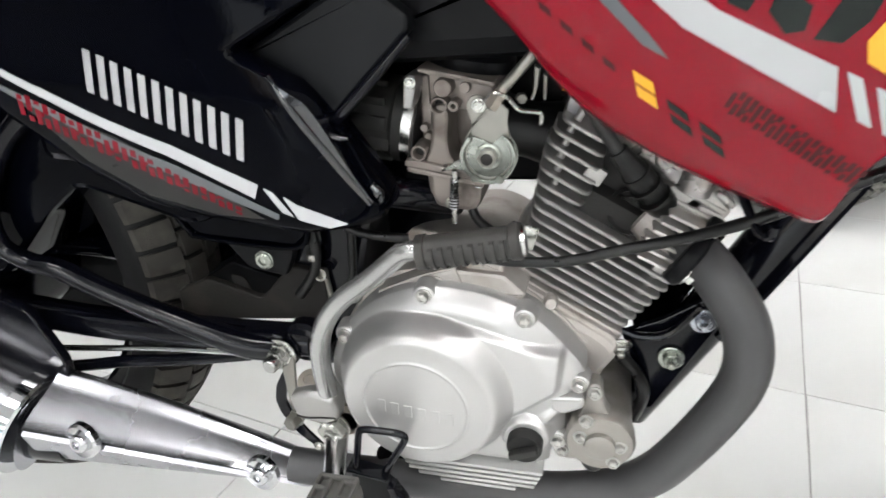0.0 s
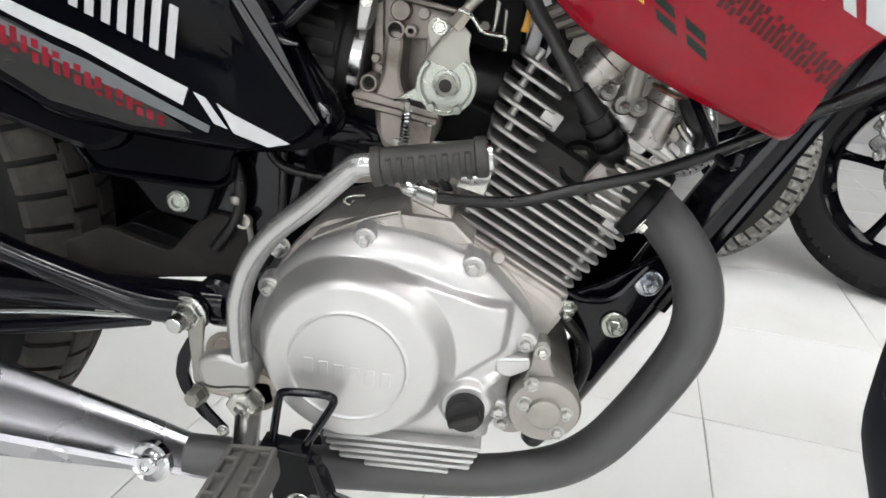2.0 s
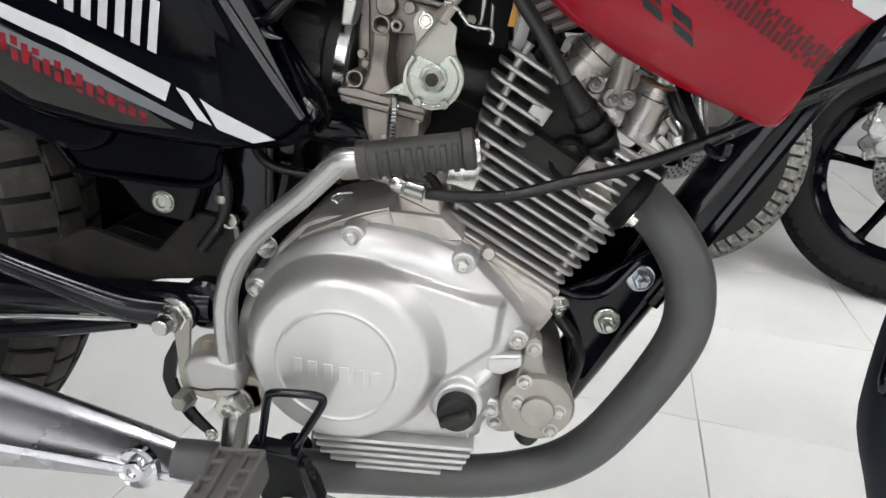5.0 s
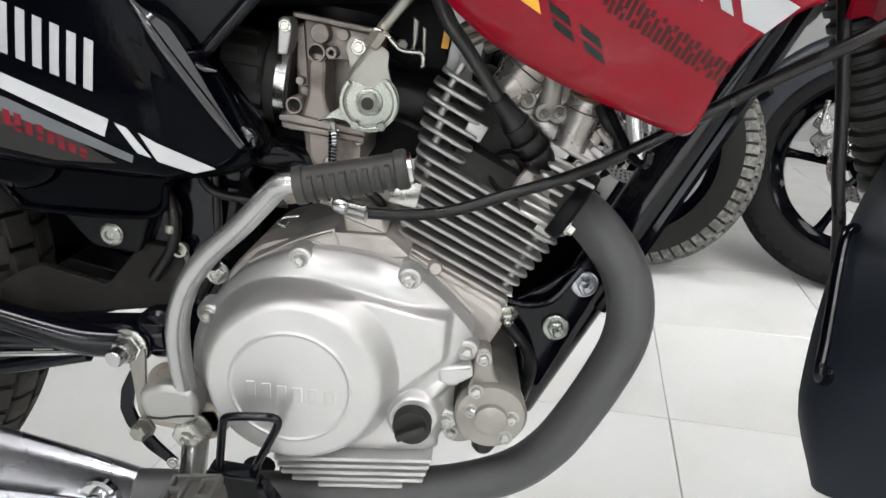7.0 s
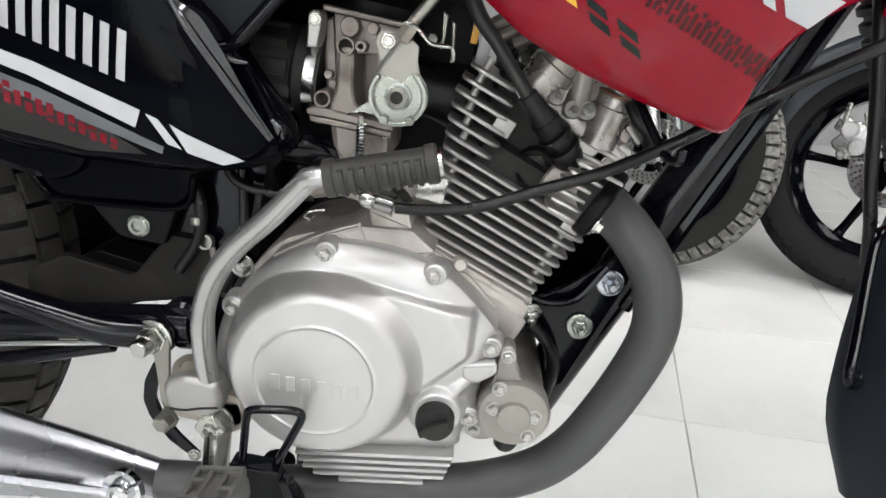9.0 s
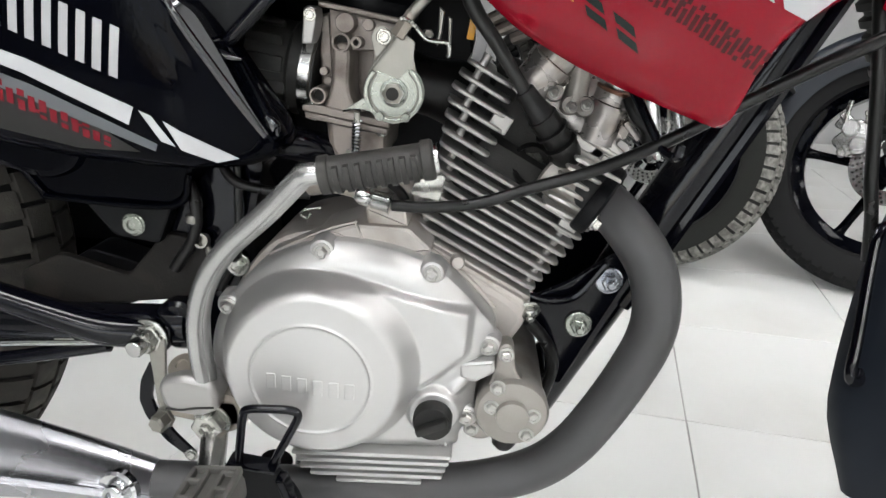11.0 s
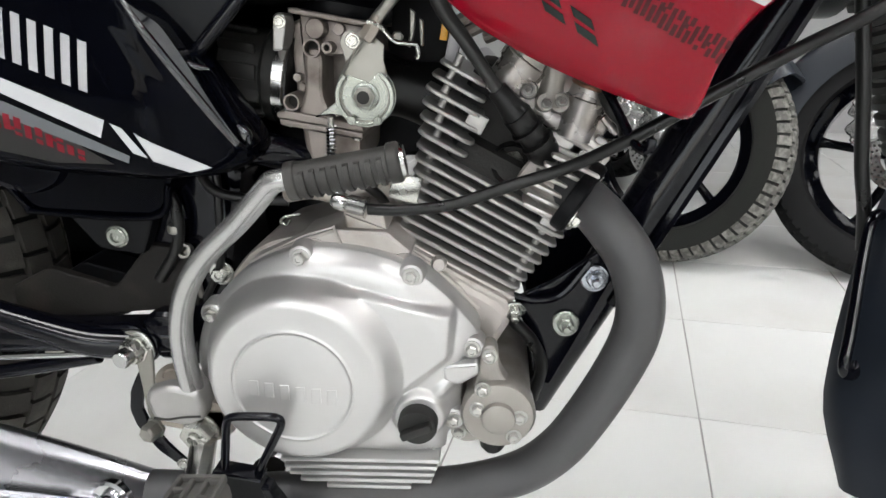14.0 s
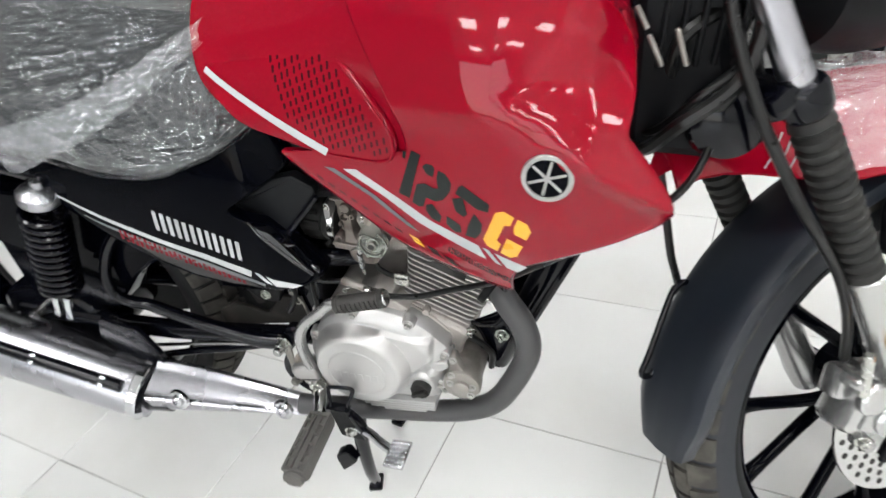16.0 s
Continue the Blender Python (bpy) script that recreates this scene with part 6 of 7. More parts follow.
for x, y, z in ((-0.1545, -0.1175, 0.3150), (-0.2960, -0.1570, 0.3665)):
    sc = part("screw", lathe([(0.0170, -0.004), (0.0170, 0.0016), (0.0150, 0.0036), (0.0115, 0.0026), (0.0085, 0.0020)], (x, y, z), (-0.1, -1, 0.15), 32), M_CHROME, hg, "chrome screw with a wide cupped washer")
    part("screw_head", lathe([(0.0088, 0), (0.0088, 0.0045), (0.0072, 0.0066), (0.0042, 0.0070), (0.0038, 0.0045), (0, 0.0045)], (x, y - 0.001, z), (-0.1, -1, 0.15), 18), M_CHROME, sc)
can = bmesh.new()
axis_pts = [(-0.366, -0.1350, 0.3560), (-0.376, -0.1352, 0.3602), (-0.46, -0.139, 0.3950), (-0.60, -0.143, 0.4500), (-0.80, -0.148, 0.525), (-0.90, -0.150, 0.562)]
sweep(axis_pts, (0.042, 0.047, 0.049, 0.051, 0.052, 0.046), 40, 6, bm=can)
muffler = part("muffler", can, M_MUFFLER, bike, "long polished chrome muffler", 60)
part("muffler_band", lathe([(0.0475, 0), (0.0500, 0.002), (0.0500, 0.014), (0.0475, 0.016)], (-0.367, -0.1350, 0.3565), (-0.92, -0.04, 0.385), 44), M_CHROME, muffler)
part("muffler_hanger", prism(rounded([(-0.392, 0.300), (-0.345, 0.310), (-0.338, 0.372), (-0.330, 0.415), (-0.350, 0.47), (-0.41, 0.49), (-0.43, 0.45), (-0.385, 0.40)], 0.008), -0.118, -0.108, 0.002), M_FRAME, bike, "black muffler hanger plate")
part("muffler_core", sweep([(-0.330, -0.128, 0.352), (-0.370, -0.1352, 0.3580)], 0.034, 24), M_FRAME, muffler)
# long dark slot along the upper near side, held by two clips
slot = bmesh.new()
run = [Vector((-0.392, -0.1355, 0.3665)).lerp(Vector((-0.600, -0.143, 0.4500)), q / 8) for q in range(9)]
sweep([p + Vector((0.016, -0.034, 0.0335)) for p in run], 0.0095, 12, 2, bm=slot)
part("muffler_slot", slot, M_FRAME, muffler)
for p in (run[1], run[5]):
    part("slot_clip", box(tuple(p + Vector((0.016, -0.037, 0.036))), (0.012, 0.016, 0.010), (40, 22, 0), 0.003), M_CHROME, muffler)
part("guard_bolt", lathe([(0.007, 0), (0.007, 0.004), (0.004, 0.006), (0, 0.006)], (-0.40, -0.10, 0.475), n=16), M_ZINC, bike)


# ---- wheels ----
def tyre_profile(r, w, sink=0.0, sec=0.073):
    out = []
    for i in range(-6, 7):
        s = i / 6
        out.append((r - 0.026 * abs(s) ** 2.4 - sink, w * s))
    return [(r - sec, -w * 0.55), (r - sec + 0.010, -w * 0.90), (r - sec * 0.6, -w * 1.03)] + out + [(r - sec * 0.6, w * 1.03), (r - sec + 0.010, w * 0.90), (r - sec, w * 0.55)]


def tread_blocks(r, w, n, gap=1.0):
    bm = bmesh.new()
    step = 2 * math.pi / n
    for i in range(n):
        for s0, s1, ph, fill in ((-1.0, -0.52, 0.0, 0.80), (-0.46, -0.05, 0.35, 0.84), (0.05, 0.46, 0.85, 0.84), (0.52, 1.0, 0.5, 0.80)):
            a0 = (i + ph) * step
            a1 = a0 + step * fill * gap
            verts = []
            for lift in (-0.007, 0.0):
                for a in (a0, (a0 + a1) / 2, a1):
                    for s in (s0, (s0 + s1) / 2, s1):
                        ang = a + 0.12 * step * (s - s0) * (1 if s0 > 0 else -1)
                        rad = r - 0.026 * abs(s) ** 2.4 + lift
                        verts.append(bm.verts.new((rad * math.cos(ang), w * s * (1 if lift else 0.995), rad * math.sin(ang))))
            g = lambda k, i2, j: verts[k * 9 + i2 * 3 + j]
            for i2 in range(2):
                for j in range(2):
                    bm.faces.new((g(1, i2, j), g(1, i2, j + 1), g(1, i2 + 1, j + 1), g(1, i2 + 1, j)))
            for j in range(2):
                bm.faces.new((g(0, 0, j), g(0, 0, j + 1), g(1, 0, j + 1), g(1, 0, j)))
                bm.faces.new((g(0, 2, j + 1), g(0, 2, j), g(1, 2, j), g(1, 2, j + 1)))
                bm.faces.new((g(0, j + 1, 0), g(0, j, 0), g(1, j, 0), g(1, j + 1, 0)))
                bm.faces.new((g(0, j, 2), g(0, j + 1, 2), g(1, j + 1, 2), g(1, j, 2)))
    return bm


def wheel(name, parent, m, r=0.318, w=0.046, spin=0.0, disc=True, blocks=44, spokes=5, side=-1, sec=0.073, plate=0.122, tyre=M_TYRE, tread=M_TREAD, fork=0.0, gap=1.0, lip=0.018):
    rim = bmesh.new()
    q = r - sec + 0.003
    lathe([(q - lip, -0.022), (q - 0.004, -0.034), (q + 0.010, -0.036), (q + 0.010, -0.028), (q - 0.008, -0.012), (q - 0.008, 0.012), (q + 0.010, 0.028), (q + 0.010, 0.036), (q - 0.004, 0.034), (q - lip, 0.022), (q - lip, -0.022)], n=64, bm=rim)
    ob = part(name, rim, M_BLACK, parent, "gloss black cast wheel with a block-tread tyre", m=m)
    part("tyre", lathe(tyre_profile(r, w, 0.006, sec), n=72), tyre, ob, m=m)
    part("tread", tread_blocks(r, w, blocks, gap), tread, ob, "dusty block tread", m=m)
    for k in range(spokes * (2 if fork else 1)):
        # single spokes, or pairs that spread by the angle fork
        a = spin + (k // 2 if fork else k) * 2 * math.pi / spokes
        b = a + (fork if k % 2 else -fork)
        c, s, c2, s2 = math.cos(a), math.sin(a), math.cos(b), math.sin(b)
        thick = (0.010, 0.009, 0.009, 0.014) if fork else (0.017, 0.013, 0.012, 0.022)
        sp = sweep([(0.03 * c, 0, 0.03 * s), (0.09 * (c + c2) / 2, 0, 0.09 * (s + s2) / 2), ((q - 0.05) * c2, 0, (q - 0.05) * s2), ((q - 0.014) * c2, 0, (q - 0.014) * s2)], thick, 10, 4)
        part("spoke", sp, M_BLACK, ob, m=m)
    part("hub", lathe([(0.024, -0.055), (0.040, -0.05), (0.042, -0.02), (0.036, 0.0), (0.042, 0.02), (0.040, 0.05), (0.024, 0.055)], n=32), M_BLACK, ob, m=m)
    part("axle", lathe([(0.009, -0.105), (0.009, 0.105)], n=12), M_STEEL, ob, m=m)
    if disc:
        dm = m @ pose(0, -0.062 if side < 0 else 0.062, 0)
        k0 = plate / 0.122
        dd = lathe([(0.074 * k0, 0), (plate, 0), (plate, 0.004), (0.074 * k0, 0.004), (0.074 * k0, 0)], n=56)
        br = part("brake_disc", dd, M_STEEL, ob, "drilled steel brake disc", m=dm)
        holes = bmesh.new()
        for i in range(30):
            a = i * 2 * math.pi / 30
            for rr, da in ((0.086, 0), (0.098, 0.06), (0.110, 0.12)):
                lathe([(0.0042 * k0, 0), (0.0042 * k0, 0.0003)], (rr * k0 * math.cos(a + da), -0.0042, rr * k0 * math.sin(a + da)), n=8, bm=holes)
        part("disc_hole", holes, M_CORE, br, m=dm)["kind"] = "stuff"
        for k in range(5):
            a = k * 2 * math.pi / 5 + 0.4
            part("disc_arm", rod((0.04 * math.cos(a), -0.002, 0.04 * math.sin(a)), (0.082 * k0 * math.cos(a), -0.002, 0.082 * k0 * math.sin(a)), 0.007), M_FRAME, br, m=dm)
    return ob


wheel("rear_wheel", bike, pose(-0.558, 0, 0.472), r=0.312, w=0.052, disc=False, blocks=66, spokes=5)

# ---- front end, turned a little to the left ----
AXLE = Vector((0.670, 0, 0.312))
rake = Vector((-0.42, 0, 1.0)).normalized()
HINGE = Matrix.Translation((AXLE.x - 0.07, 0, AXLE.z))
STEER = HINGE @ Matrix.Rotation(radians(38), 4, rake) @ HINGE.inverted()
wheel("front_wheel", bike, STEER @ Matrix.Translation(AXLE), r=0.305, w=0.041, spin=radians(186), fork=0.27, tyre=M_FRONT_TYRE, tread=M_TREAD)


def fork_leg(parent, y, m, axle, boots=True, reflector=True):
    base = Vector((axle.x - 0.035, y, axle.z))
    at = lambda h: base + rake * h
    leg = part("fork_leg", lathe([(0.022, -0.03), (0.024, 0.0), (0.022, 0.04), (0.0205, 0.24), (0.023, 0.255), (0.016, 0.262)], base, rake, 24), M_BRUSHED, parent, "silver telescopic fork leg", m=m)
    part("fork_tube", lathe([(0.0150, 0.25), (0.0150, 0.68)], base, rake, 20), M_STEEL, leg, m=m)
    if boots:
        prof = [(0.0215, 0.255)]
        for k in range(13):
            h = 0.260 + k * 0.0138
            prof += [(0.0212, h), (0.0212, h + 0.006), (0.0168, h + 0.0085), (0.0168, h + 0.0120)]
        prof += [(0.021, 0.442), (0.019, 0.452)]
        part("fork_boot", lathe(prof, base, rake, 28), M_RUBBER, leg, "ribbed black rubber boot", 25, m=m)
    part("fork_sleeve", lathe([(0.0150, 0.455), (0.0152, 0.46), (0.0152, 0.72), (0.014, 0.73)], base, rake, 24), M_MUFFLER, leg, m=m)
    part("clamp_ring", lathe([(0.0215, 0.455), (0.0235, 0.46), (0.0235, 0.480), (0.021, 0.485)], base, rake, 24), M_FRAME, leg, m=m)
    if reflector:
        q = at(0.165)
        part("reflector", box((q.x, y - 0.030, q.z), (0.022, 0.010, 0.075), (0, 23, 0), 0.004), M_ORANGE, leg, "amber side reflector", m=m)
    return leg


leg_r = fork_leg(bike, -0.098, STEER, AXLE)
leg_l = fork_leg(bike, 0.070, STEER, AXLE, reflector=False)


def fender(parent, m, axle, mat, r=0.324, a0=4, a1=118, half=0.055, drop=0.020, sag=0.0):
    bm = bmesh.new()
    loops = []
    for i in range(41):
        a = radians(180 - (a0 + (a1 - a0) * i / 40))
        row = []
        taper = smoothstep(-1, 4, i) * 0.35 + 0.65
        close = r - sag * math.sin(math.pi * min(1.0, i / 34))
        for k in range(17):
            s = k / 16 * 2 - 1
            rad = close - drop * max(0.0, abs(s) - 0.55) ** 1.5 / 0.3 + 0.004 * (1 - abs(s))
            row.append(axle + Vector((rad * math.cos(a), half * taper * math.copysign(min(1, abs(s) * 1.35), s), rad * math.sin(a))))
        for k in range(16, -1, -1):
            s = k / 16 * 2 - 1
            rad = close - 0.0045 - drop * max(0.0, abs(s) - 0.55) ** 1.5 / 0.3
            row.append(axle + Vector((rad * math.cos(a), (half * taper - 0.002) * math.copysign(min(1, abs(s) * 1.35), s), rad * math.sin(a))))
        loops.append(row)
    rings(bm, loops)
    return part("front_fender", bm, mat, parent, "matt black plastic front fender", 50, m=m)


fen = fender(bike, STEER, AXLE, M_FENDER, sag=0.011)
ear = prism(rounded([(0.60, 0.60), (0.66, 0.63), (0.70, 0.62), (0.69, 0.55), (0.64, 0.52), (0.60, 0.54)], 0.012), -0.070, -0.058, 0.004)
part("fender_stay", ear, M_PLASTIC, fen, m=STEER)

# high painted fender under the lamp
def beak_at(t, s, skin=0.0):
    half = 0.026 + 0.060 * smoothstep(0.0, 0.5, t) - 0.03 * smoothstep(0.6, 1.0, t) - skin
    zc = 0.672 + 0.10 * math.sin(math.pi * min(1, 0.2 + t * 0.75)) - 0.03
    return Vector((0.372 + 0.54 * t, half * s, zc - skin - (0.036 + 0.066 * smoothstep(0.0, 0.36, t)) * abs(s) ** 2.2))


hf = bmesh.new()
rings(hf, [[beak_at(i / 20, k / 8 - 1) for k in range(17)] + [beak_at(i / 20, 1 - k / 8, 0.003) for k in range(17)] for i in range(21)])
beak = part("upper_fender", hf, M_RED, bike, "glossy red upper front fender", 50, m=STEER)
wrap_rows = []
for i in range(25):
    t = 0.30 + 0.60 * i / 24
    row = []
    for k in range(33):
        s = k / 16 - 1
        p = beak_at(t, s, -0.004)
        row.append(p + Vector((0, s * 0.4, 1)) * (0.004 * noise.noise(p * 40) + 0.003 * noise.noise(p * 110) + 0.006))
    wrap_rows.append(row)
wf = bmesh.new()
grid = [[wf.verts.new(p) for p in row] for row in wrap_rows]
for a, b in zip(grid, grid[1:]):
    for k in range(32):
        wf.faces.new((a[k], a[k + 1], b[k + 1], b[k]))
part("plastic_wrap", wf, M_MILK, beak, "milky crumpled plastic wrap", 70, m=STEER)
for k in range(3):
    t = 0.17 + 0.022 * k
    part("white_line", sweep([beak_at(t, -0.97, -0.0006), beak_at(t + 0.025, -0.85, -0.0006), beak_at(t + 0.05, -0.70, -0.0006)], 0.0009, 6), M_WHITE, beak, m=STEER)

# yokes, steering head, lamp shell and wiring
base = Vector((AXLE.x - 0.035, 0, AXLE.z))
yk = bmesh.new()
for h in (0.475, 0.67):
    q = base + rake * h
    box((q.x - 0.015, 0, q.z), (0.055, 0.22, 0.026), (0, -23, 0), 0.009, yk)
yoke = part("fork_yoke", yk, M_FRAME, bike, "black steel fork yokes", m=STEER)
part("steering_head", rod((0.405, 0, 0.70), (0.325, 0, 0.89), 0.034), M_FRAME, frame_part)
part("head_gusset", prism(rounded([(0.30, 0.74), (0.40, 0.70), (0.42, 0.76), (0.36, 0.86), (0.28, 0.84)], 0.015), -0.045, 0.045, 0.008), M_FRAME, frame_part)
part("lamp_shell", lathe([(0.03, 0), (0.075, 0.03), (0.092, 0.09), (0.095, 0.13), (0.08, 0.14)], (0.50, 0, 0.845), (1, 0, 0.02), 32), M_PLASTIC, bike, m=STEER)
part("horn", lathe([(0.035, 0), (0.040, 0.008), (0.036, 0.02), (0.015, 0.03), (0, 0.03)], (0.44, -0.045, 0.745), (0.2, -1, 0.1), 28), M_FRAME, bike, "black round horn")
random.seed(3)
for k in range(9):
    y0 = -0.06 + 0.012 * k
    a = Vector((0.36 + 0.008 * k, y0, 0.72 + 0.012 * (k % 4)))
    b = Vector((0.45 + 0.01 * (k % 3), -0.075 + 0.015 * k, 0.80 + 0.02 * (k % 5)))
    mid = (a + b) / 2 + Vector((random.uniform(-0.02, 0.03), -0.03, random.uniform(-0.03, 0.03)))
    part("wiring_cable", sweep([a - Vector((0.04, -0.02, -0.03)), a, mid, b, b + Vector((0.02, 0.03, 0.08))], 0.0042 if k % 3 else 0.007, 8), M_HOSE, bike)
for a, b in (((0.3590, 0.8620), (0.3680, 0.8420)), ((0.3930, 0.8400), (0.4020, 0.8060)), ((0.3700, 0.8360), (0.3810, 0.8070))):
    part("cable_adjuster", rod((a[0], -0.066, a[1]), (b[0], -0.068, b[1]), 0.0026, 12, edge=0.0008), M_STARTER, bike)
part("wiring_cover", prism(rounded([(0.345, 0.71), (0.45, 0.695), (0.47, 0.74), (0.44, 0.80), (0.46, 0.90), (0.36, 0.92)], 0.02), -0.050, 0.05, 0.012), M_PLASTIC, bike, "black covers and wiring in front of the tank")
for k in range(6):
    part("cover_rib", box((0.385 + 0.016 * k, -0.054, 0.855), (0.005, 0.012, 0.11), (0, 8, 0), 0.002), M_PLASTIC, bike)

# brake hose and caliper on the right leg
hs = sweep([(0.425, -0.060, 0.90), (0.440, -0.080, 0.832), (0.462, -0.092, 0.770), (0.478, -0.098, 0.735), (0.510, -0.096, 0.670), (0.548, -0.076, 0.600), (0.567, -0.074, 0.555), (0.582, -0.066, 0.500), (0.590, -0.058, 0.445)], 0.0056, 12)
part("brake_hose", hs, M_HOSE, bike, "black rubber brake hose")


def caliper(parent, m, axle):
    mm = m @ Matrix.Translation(axle + Vector((-0.100, -0.074, 0.055)))
    ob = part("brake_caliper", box((0, 0, 0), (0.060, 0.050, 0.085), (0, 35, 0), 0.012), M_BRUSHED, parent, "silver brake caliper", m=mm)
    for dx, dz in ((-0.012, 0.020), (0.014, -0.018)):
        part("piston_cap", lathe([(0.021, 0), (0.021, 0.008), (0.017, 0.012), (0, 0.012)], (dx, -0.024, dz), n=24), M_BRUSHED, ob, m=mm)
    part("caliper_bracket", box((-0.03, 0, 0.035), (0.03, 0.03, 0.04), (0, 20, 0), 0.008), M_BRUSHED, ob, m=mm)
    part("caliper_rib", box((0.004, -0.026, 0.002), (0.030, 0.006, 0.070), (0, 35, 0), 0.003), M_BRUSHED, ob, m=mm)
    for dx, dz, r in ((-0.034, 0.048, 0.009), (0.030, 0.034, 0.010), (-0.014, -0.044, 0.009), (0.036, -0.010, 0.008)):
        part("caliper_boss", lathe([(r, 0), (r, 0.020), (r * 0.8, 0.024), (0, 0.024)], (dx, -0.010, dz), n=18), M_BRUSHED, ob, m=mm)
    for dx, dz in ((-0.03, 0.045), (0.030, 0.030), (-0.018, -0.040)):
        p = mm @ Vector((dx, -0.026, dz))
        bolt(ob, BOLT_BIG, *p)
    part("caliper_bridge", box(mm @ Vector((0.010, -0.004, 0.030)), (0.020, 0.034, 0.030), (0, 35, 30), 0.005), M_CARBWARM, ob)
    part("bleed_nipple", lathe([(0.004, 0), (0.004, 0.012), (0.0055, 0.013), (0.0055, 0.022), (0.003, 0.024), (0, 0.024)], mm @ Vector((0.016, -0.020, 0.046)), (0, -0.2, 1), 14), M_ZINC, ob)
    part("banjo_union", rod(mm @ Vector((-0.028, -0.03, 0.03)), mm @ Vector((-0.028, -0.034, 0.085)), 0.006), M_ZINC, ob)
    return ob


caliper(bike, STEER, AXLE)
# hanging meter cable with its guide loop
mc = sweep([(0.372, 0.02, 0.76), (0.379, 0.005, 0.70), (0.392, -0.005, 0.61), (0.400, -0.008, 0.55), (0.408, -0.008, 0.515), (0.414, -0.006, 0.482)], 0.0050, 10)
meter = part("meter_cable", mc, M_HOSE, bike, "black cable with a bent wire guide")
gl = sweep([(0.418, -0.006, 0.482), (0.424, -0.008, 0.498), (0.418, -0.014, 0.512), (0.406, -0.024, 0.510), (0.396, -0.040, 0.490), (0.378, -0.075, 0.446), (0.370, -0.089, 0.430), (0.374, -0.088, 0.421), (0.385, -0.078, 0.424), (0.405, -0.040, 0.462), (0.416, -0.014, 0.486)], 0.0040, 10)
part("cable_guide", gl, M_FRAME, meter)

# ---- the bikes parked behind ----
TURN = 40


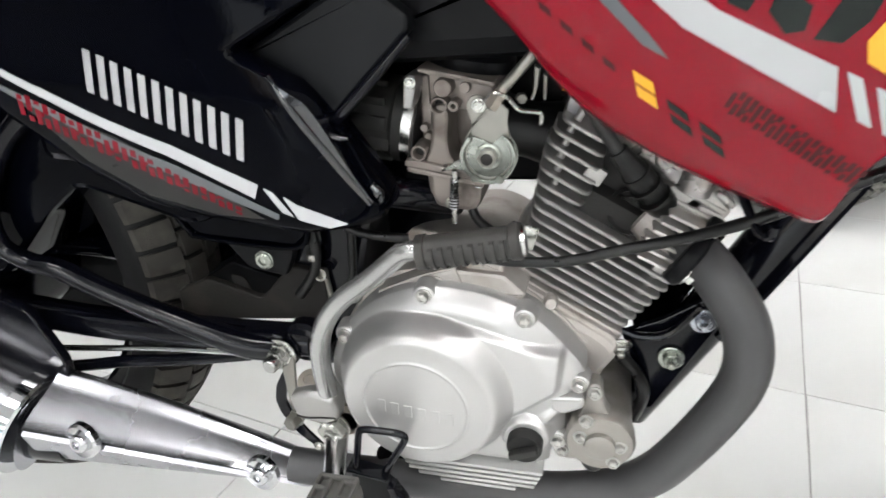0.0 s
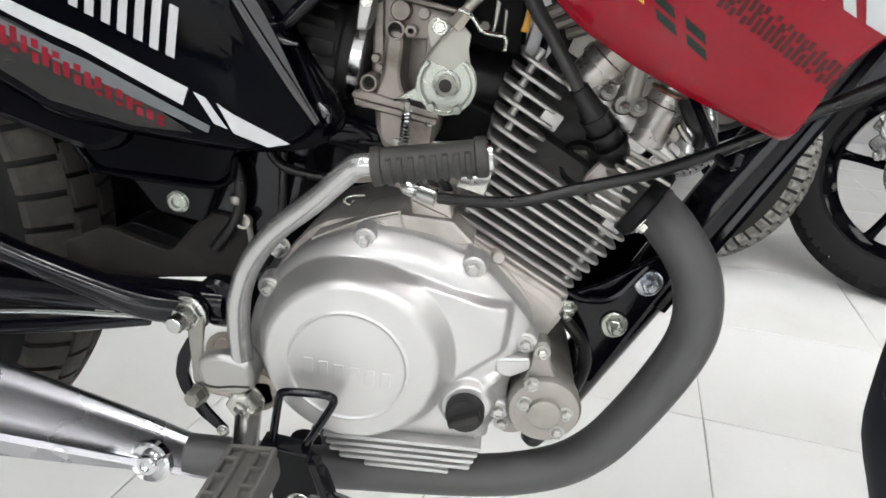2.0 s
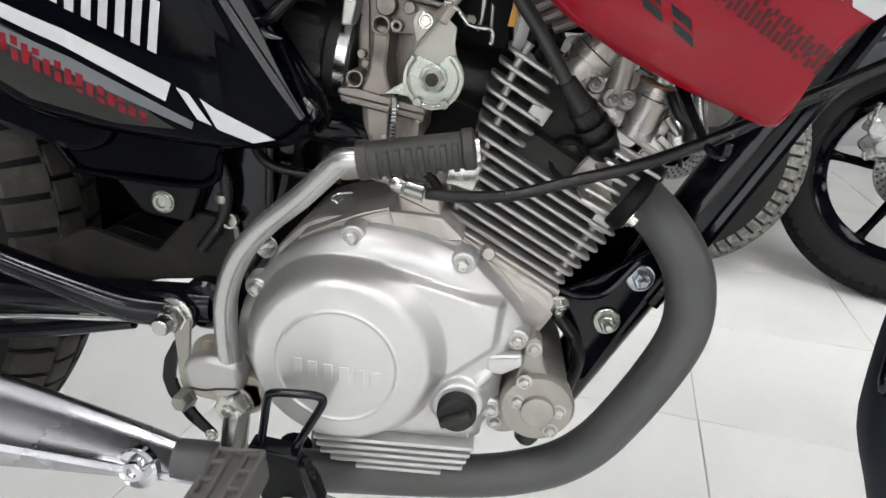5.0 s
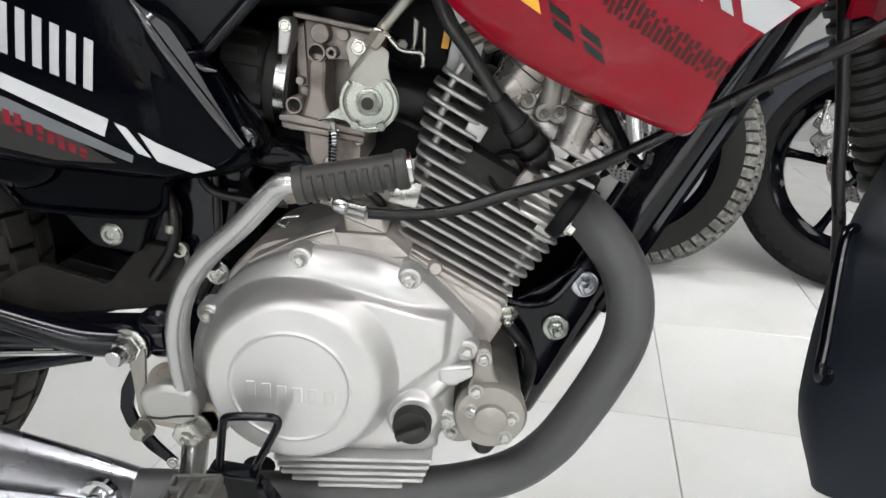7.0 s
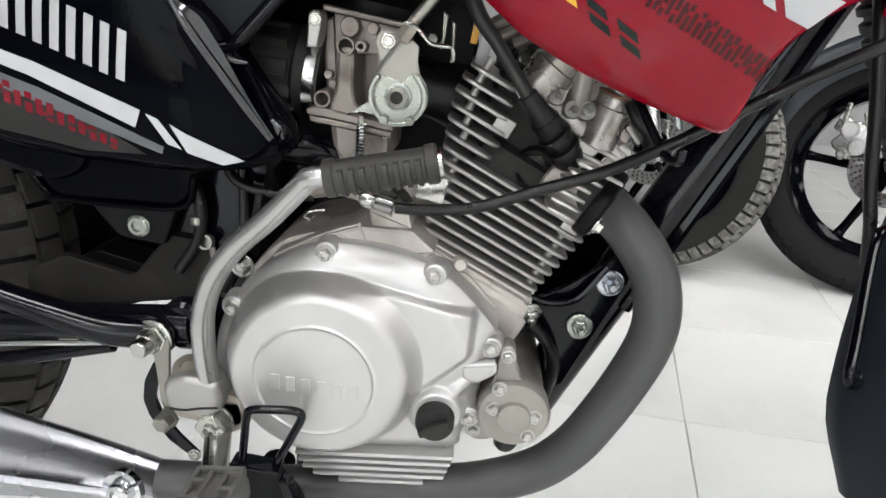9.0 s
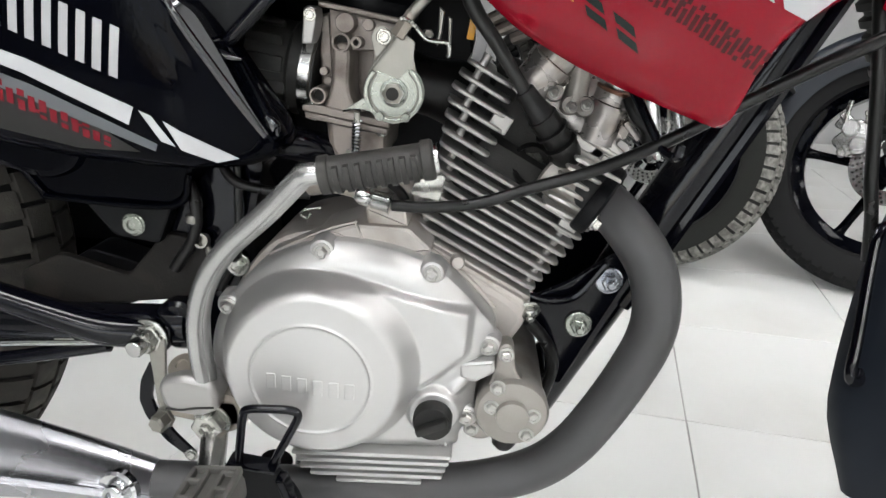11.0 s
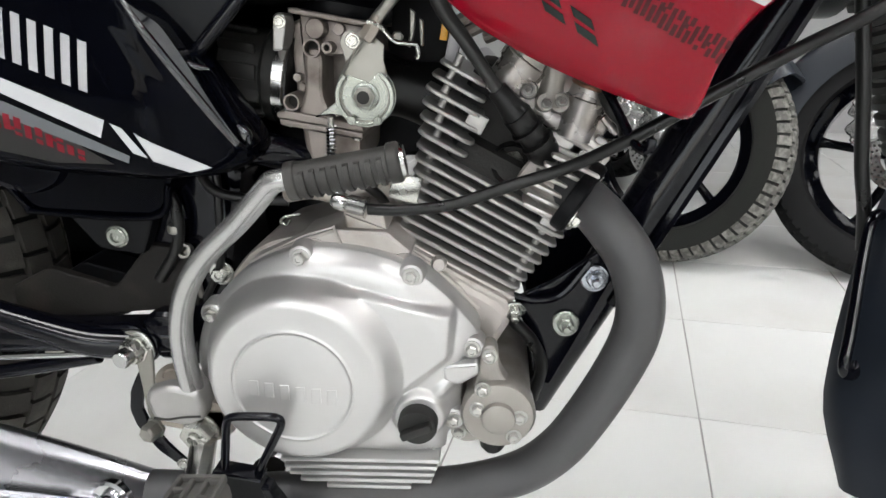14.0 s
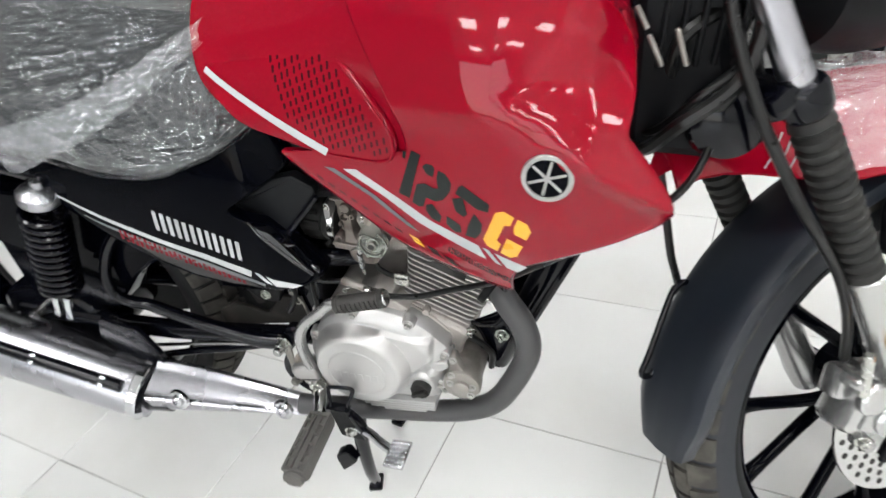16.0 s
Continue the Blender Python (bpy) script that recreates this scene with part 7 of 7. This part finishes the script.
def parked_bike(label, paint):
    t = thing("motorcycle", label, "motorcycle", group="bikes parked behind")
    ax = Vector((0, 0, 0.318))
    pivot = Matrix.Translation((-0.07, 0, 0.318))
    turned = pivot @ Matrix.Rotation(radians(TURN), 4, rake) @ pivot.inverted()
    wheel("front_wheel", t, turned @ Matrix.Translation(ax), r=0.318, w=0.054, spin=0.6, sec=0.098, plate=0.092, blocks=62, gap=0.92, lip=0.032, tyre=M_PARKED_TYRE, tread=M_PARKED_TREAD)
    fork_leg(t, -0.098, turned, ax + Vector((0.055, 0, 0)), boots=False)
    fork_leg(t, 0.098, turned, ax + Vector((0.055, 0, 0)), boots=False, reflector=False)
    fender(t, turned, ax, M_FENDER, r=0.352, a0=-8, a1=140, half=0.074, drop=0.085)
    caliper(t, turned, ax)
    yk = bmesh.new()
    for h in (0.49, 0.67):
        q = Vector((-0.035, 0, 0.318)) + rake * h
        box((q.x, 0, q.z), (0.075, 0.25, 0.034), (0, -23, 0), 0.010, yk)
    part("fork_yoke", yk, M_FRAME, t, m=turned)
    part("downtube", sweep([(-0.34, 0, 0.78), (-0.42, 0, 0.60), (-0.54, 0, 0.36)], 0.021, 14), M_FRAME, t)
    part("engine", prism(rounded([(-0.80, 0.30), (-0.56, 0.30), (-0.50, 0.42), (-0.56, 0.58), (-0.70, 0.58), (-0.82, 0.45)], 0.04), -0.10, 0.10, 0.02), M_CAST, t)
    part("fuel_tank", patch(smooth_outline([(-0.78, 0.86), (-0.70, 0.76), (-0.50, 0.64), (-0.34, 0.72), (-0.36, 0.86), (-0.50, 0.97)], 6), (-0.54, 0.82), lambda x, z: -0.17 + 2 * (z - 0.8) ** 2, 0.3, 12, 0.02), paint, t)
    part("exhaust_pipe", sweep([(-0.54, -0.06, 0.55), (-0.50, -0.09, 0.48), (-0.52, -0.09, 0.36), (-0.64, -0.09, 0.31), (-0.85, -0.11, 0.33)], 0.0165, 14), M_PIPE, t)
    part("muffler", sweep([(-0.85, -0.13, 0.34), (-1.05, -0.14, 0.38), (-1.5, -0.16, 0.50)], (0.03, 0.05, 0.05), 24), M_CHROME, t)
    part("seat", prism(rounded([(-1.5, 0.86), (-0.78, 0.78), (-0.74, 0.86), (-1.0, 0.86), (-1.5, 0.92)], 0.03), -0.14, 0.14, 0.03), M_SEAT, t)
    part("side_panel", prism(rounded([(-1.05, 0.75), (-0.9, 0.62), (-0.72, 0.58), (-0.74, 0.78)], 0.02), -0.13, 0.13, 0.015), M_BLACK, t)
    wheel("rear_wheel", t, pose(-1.29, 0, 0.318), r=0.315, w=0.054, disc=False, spokes=5)
    return t


one = parked_bike("black parked motorcycle with a block-tread front tyre", M_BLACK)
pivot = Vector((-0.07, 0, 0.318))
hub_at = pivot + Matrix.Rotation(radians(TURN), 3, rake) @ Vector((0.07, 0, 0))


def parked_at(x, y, yaw):
    """A place for a parked bike whose turned front wheel stands over x, y."""
    spin = Matrix.Rotation(radians(yaw), 4, "Z")
    off = spin @ Vector((hub_at.x, hub_at.y, 0))
    return Matrix.Translation((x - off.x, y - off.y, 0)) @ spin


one.matrix_world = parked_at(0.612, 1.33, -76)
two = copy_thing(one, parked_at(1.145, 1.17, -68))
# its tyres are cleaner
for piece in two.children_recursive:
    if piece.name.startswith(("tread", "tyre")):
        piece.data = piece.data.copy()
        piece.data.materials[0] = M_TYRE

# ---- floor tiles ----
def tile_mesh():
    bm = bmesh.new()
    h = TILE / 2 - 0.0013
    rings(bm, [[(-h, -h, -0.008), (h, -h, -0.008), (h, h, -0.008), (-h, h, -0.008)], [(-h, -h, -0.0006), (h, -h, -0.0006), (h, h, -0.0006), (-h, h, -0.0006)],
               [(-h + 0.0006, -h + 0.0006, 0), (h - 0.0006, -h + 0.0006, 0), (h - 0.0006, h - 0.0006, 0), (-h + 0.0006, h - 0.0006, 0)]])
    return finish(bm, "tile", M_FLOOR, 20)


TILE_MESH = tile_mesh()
for i in range(-8, 8):
    for j in range(-8, 8):
        ob = new("tile", TILE_MESH)
        ob.matrix_local = pose((i + 0.5) * TILE, (j + 0.5) * TILE, 0)
        ob.parent = floor
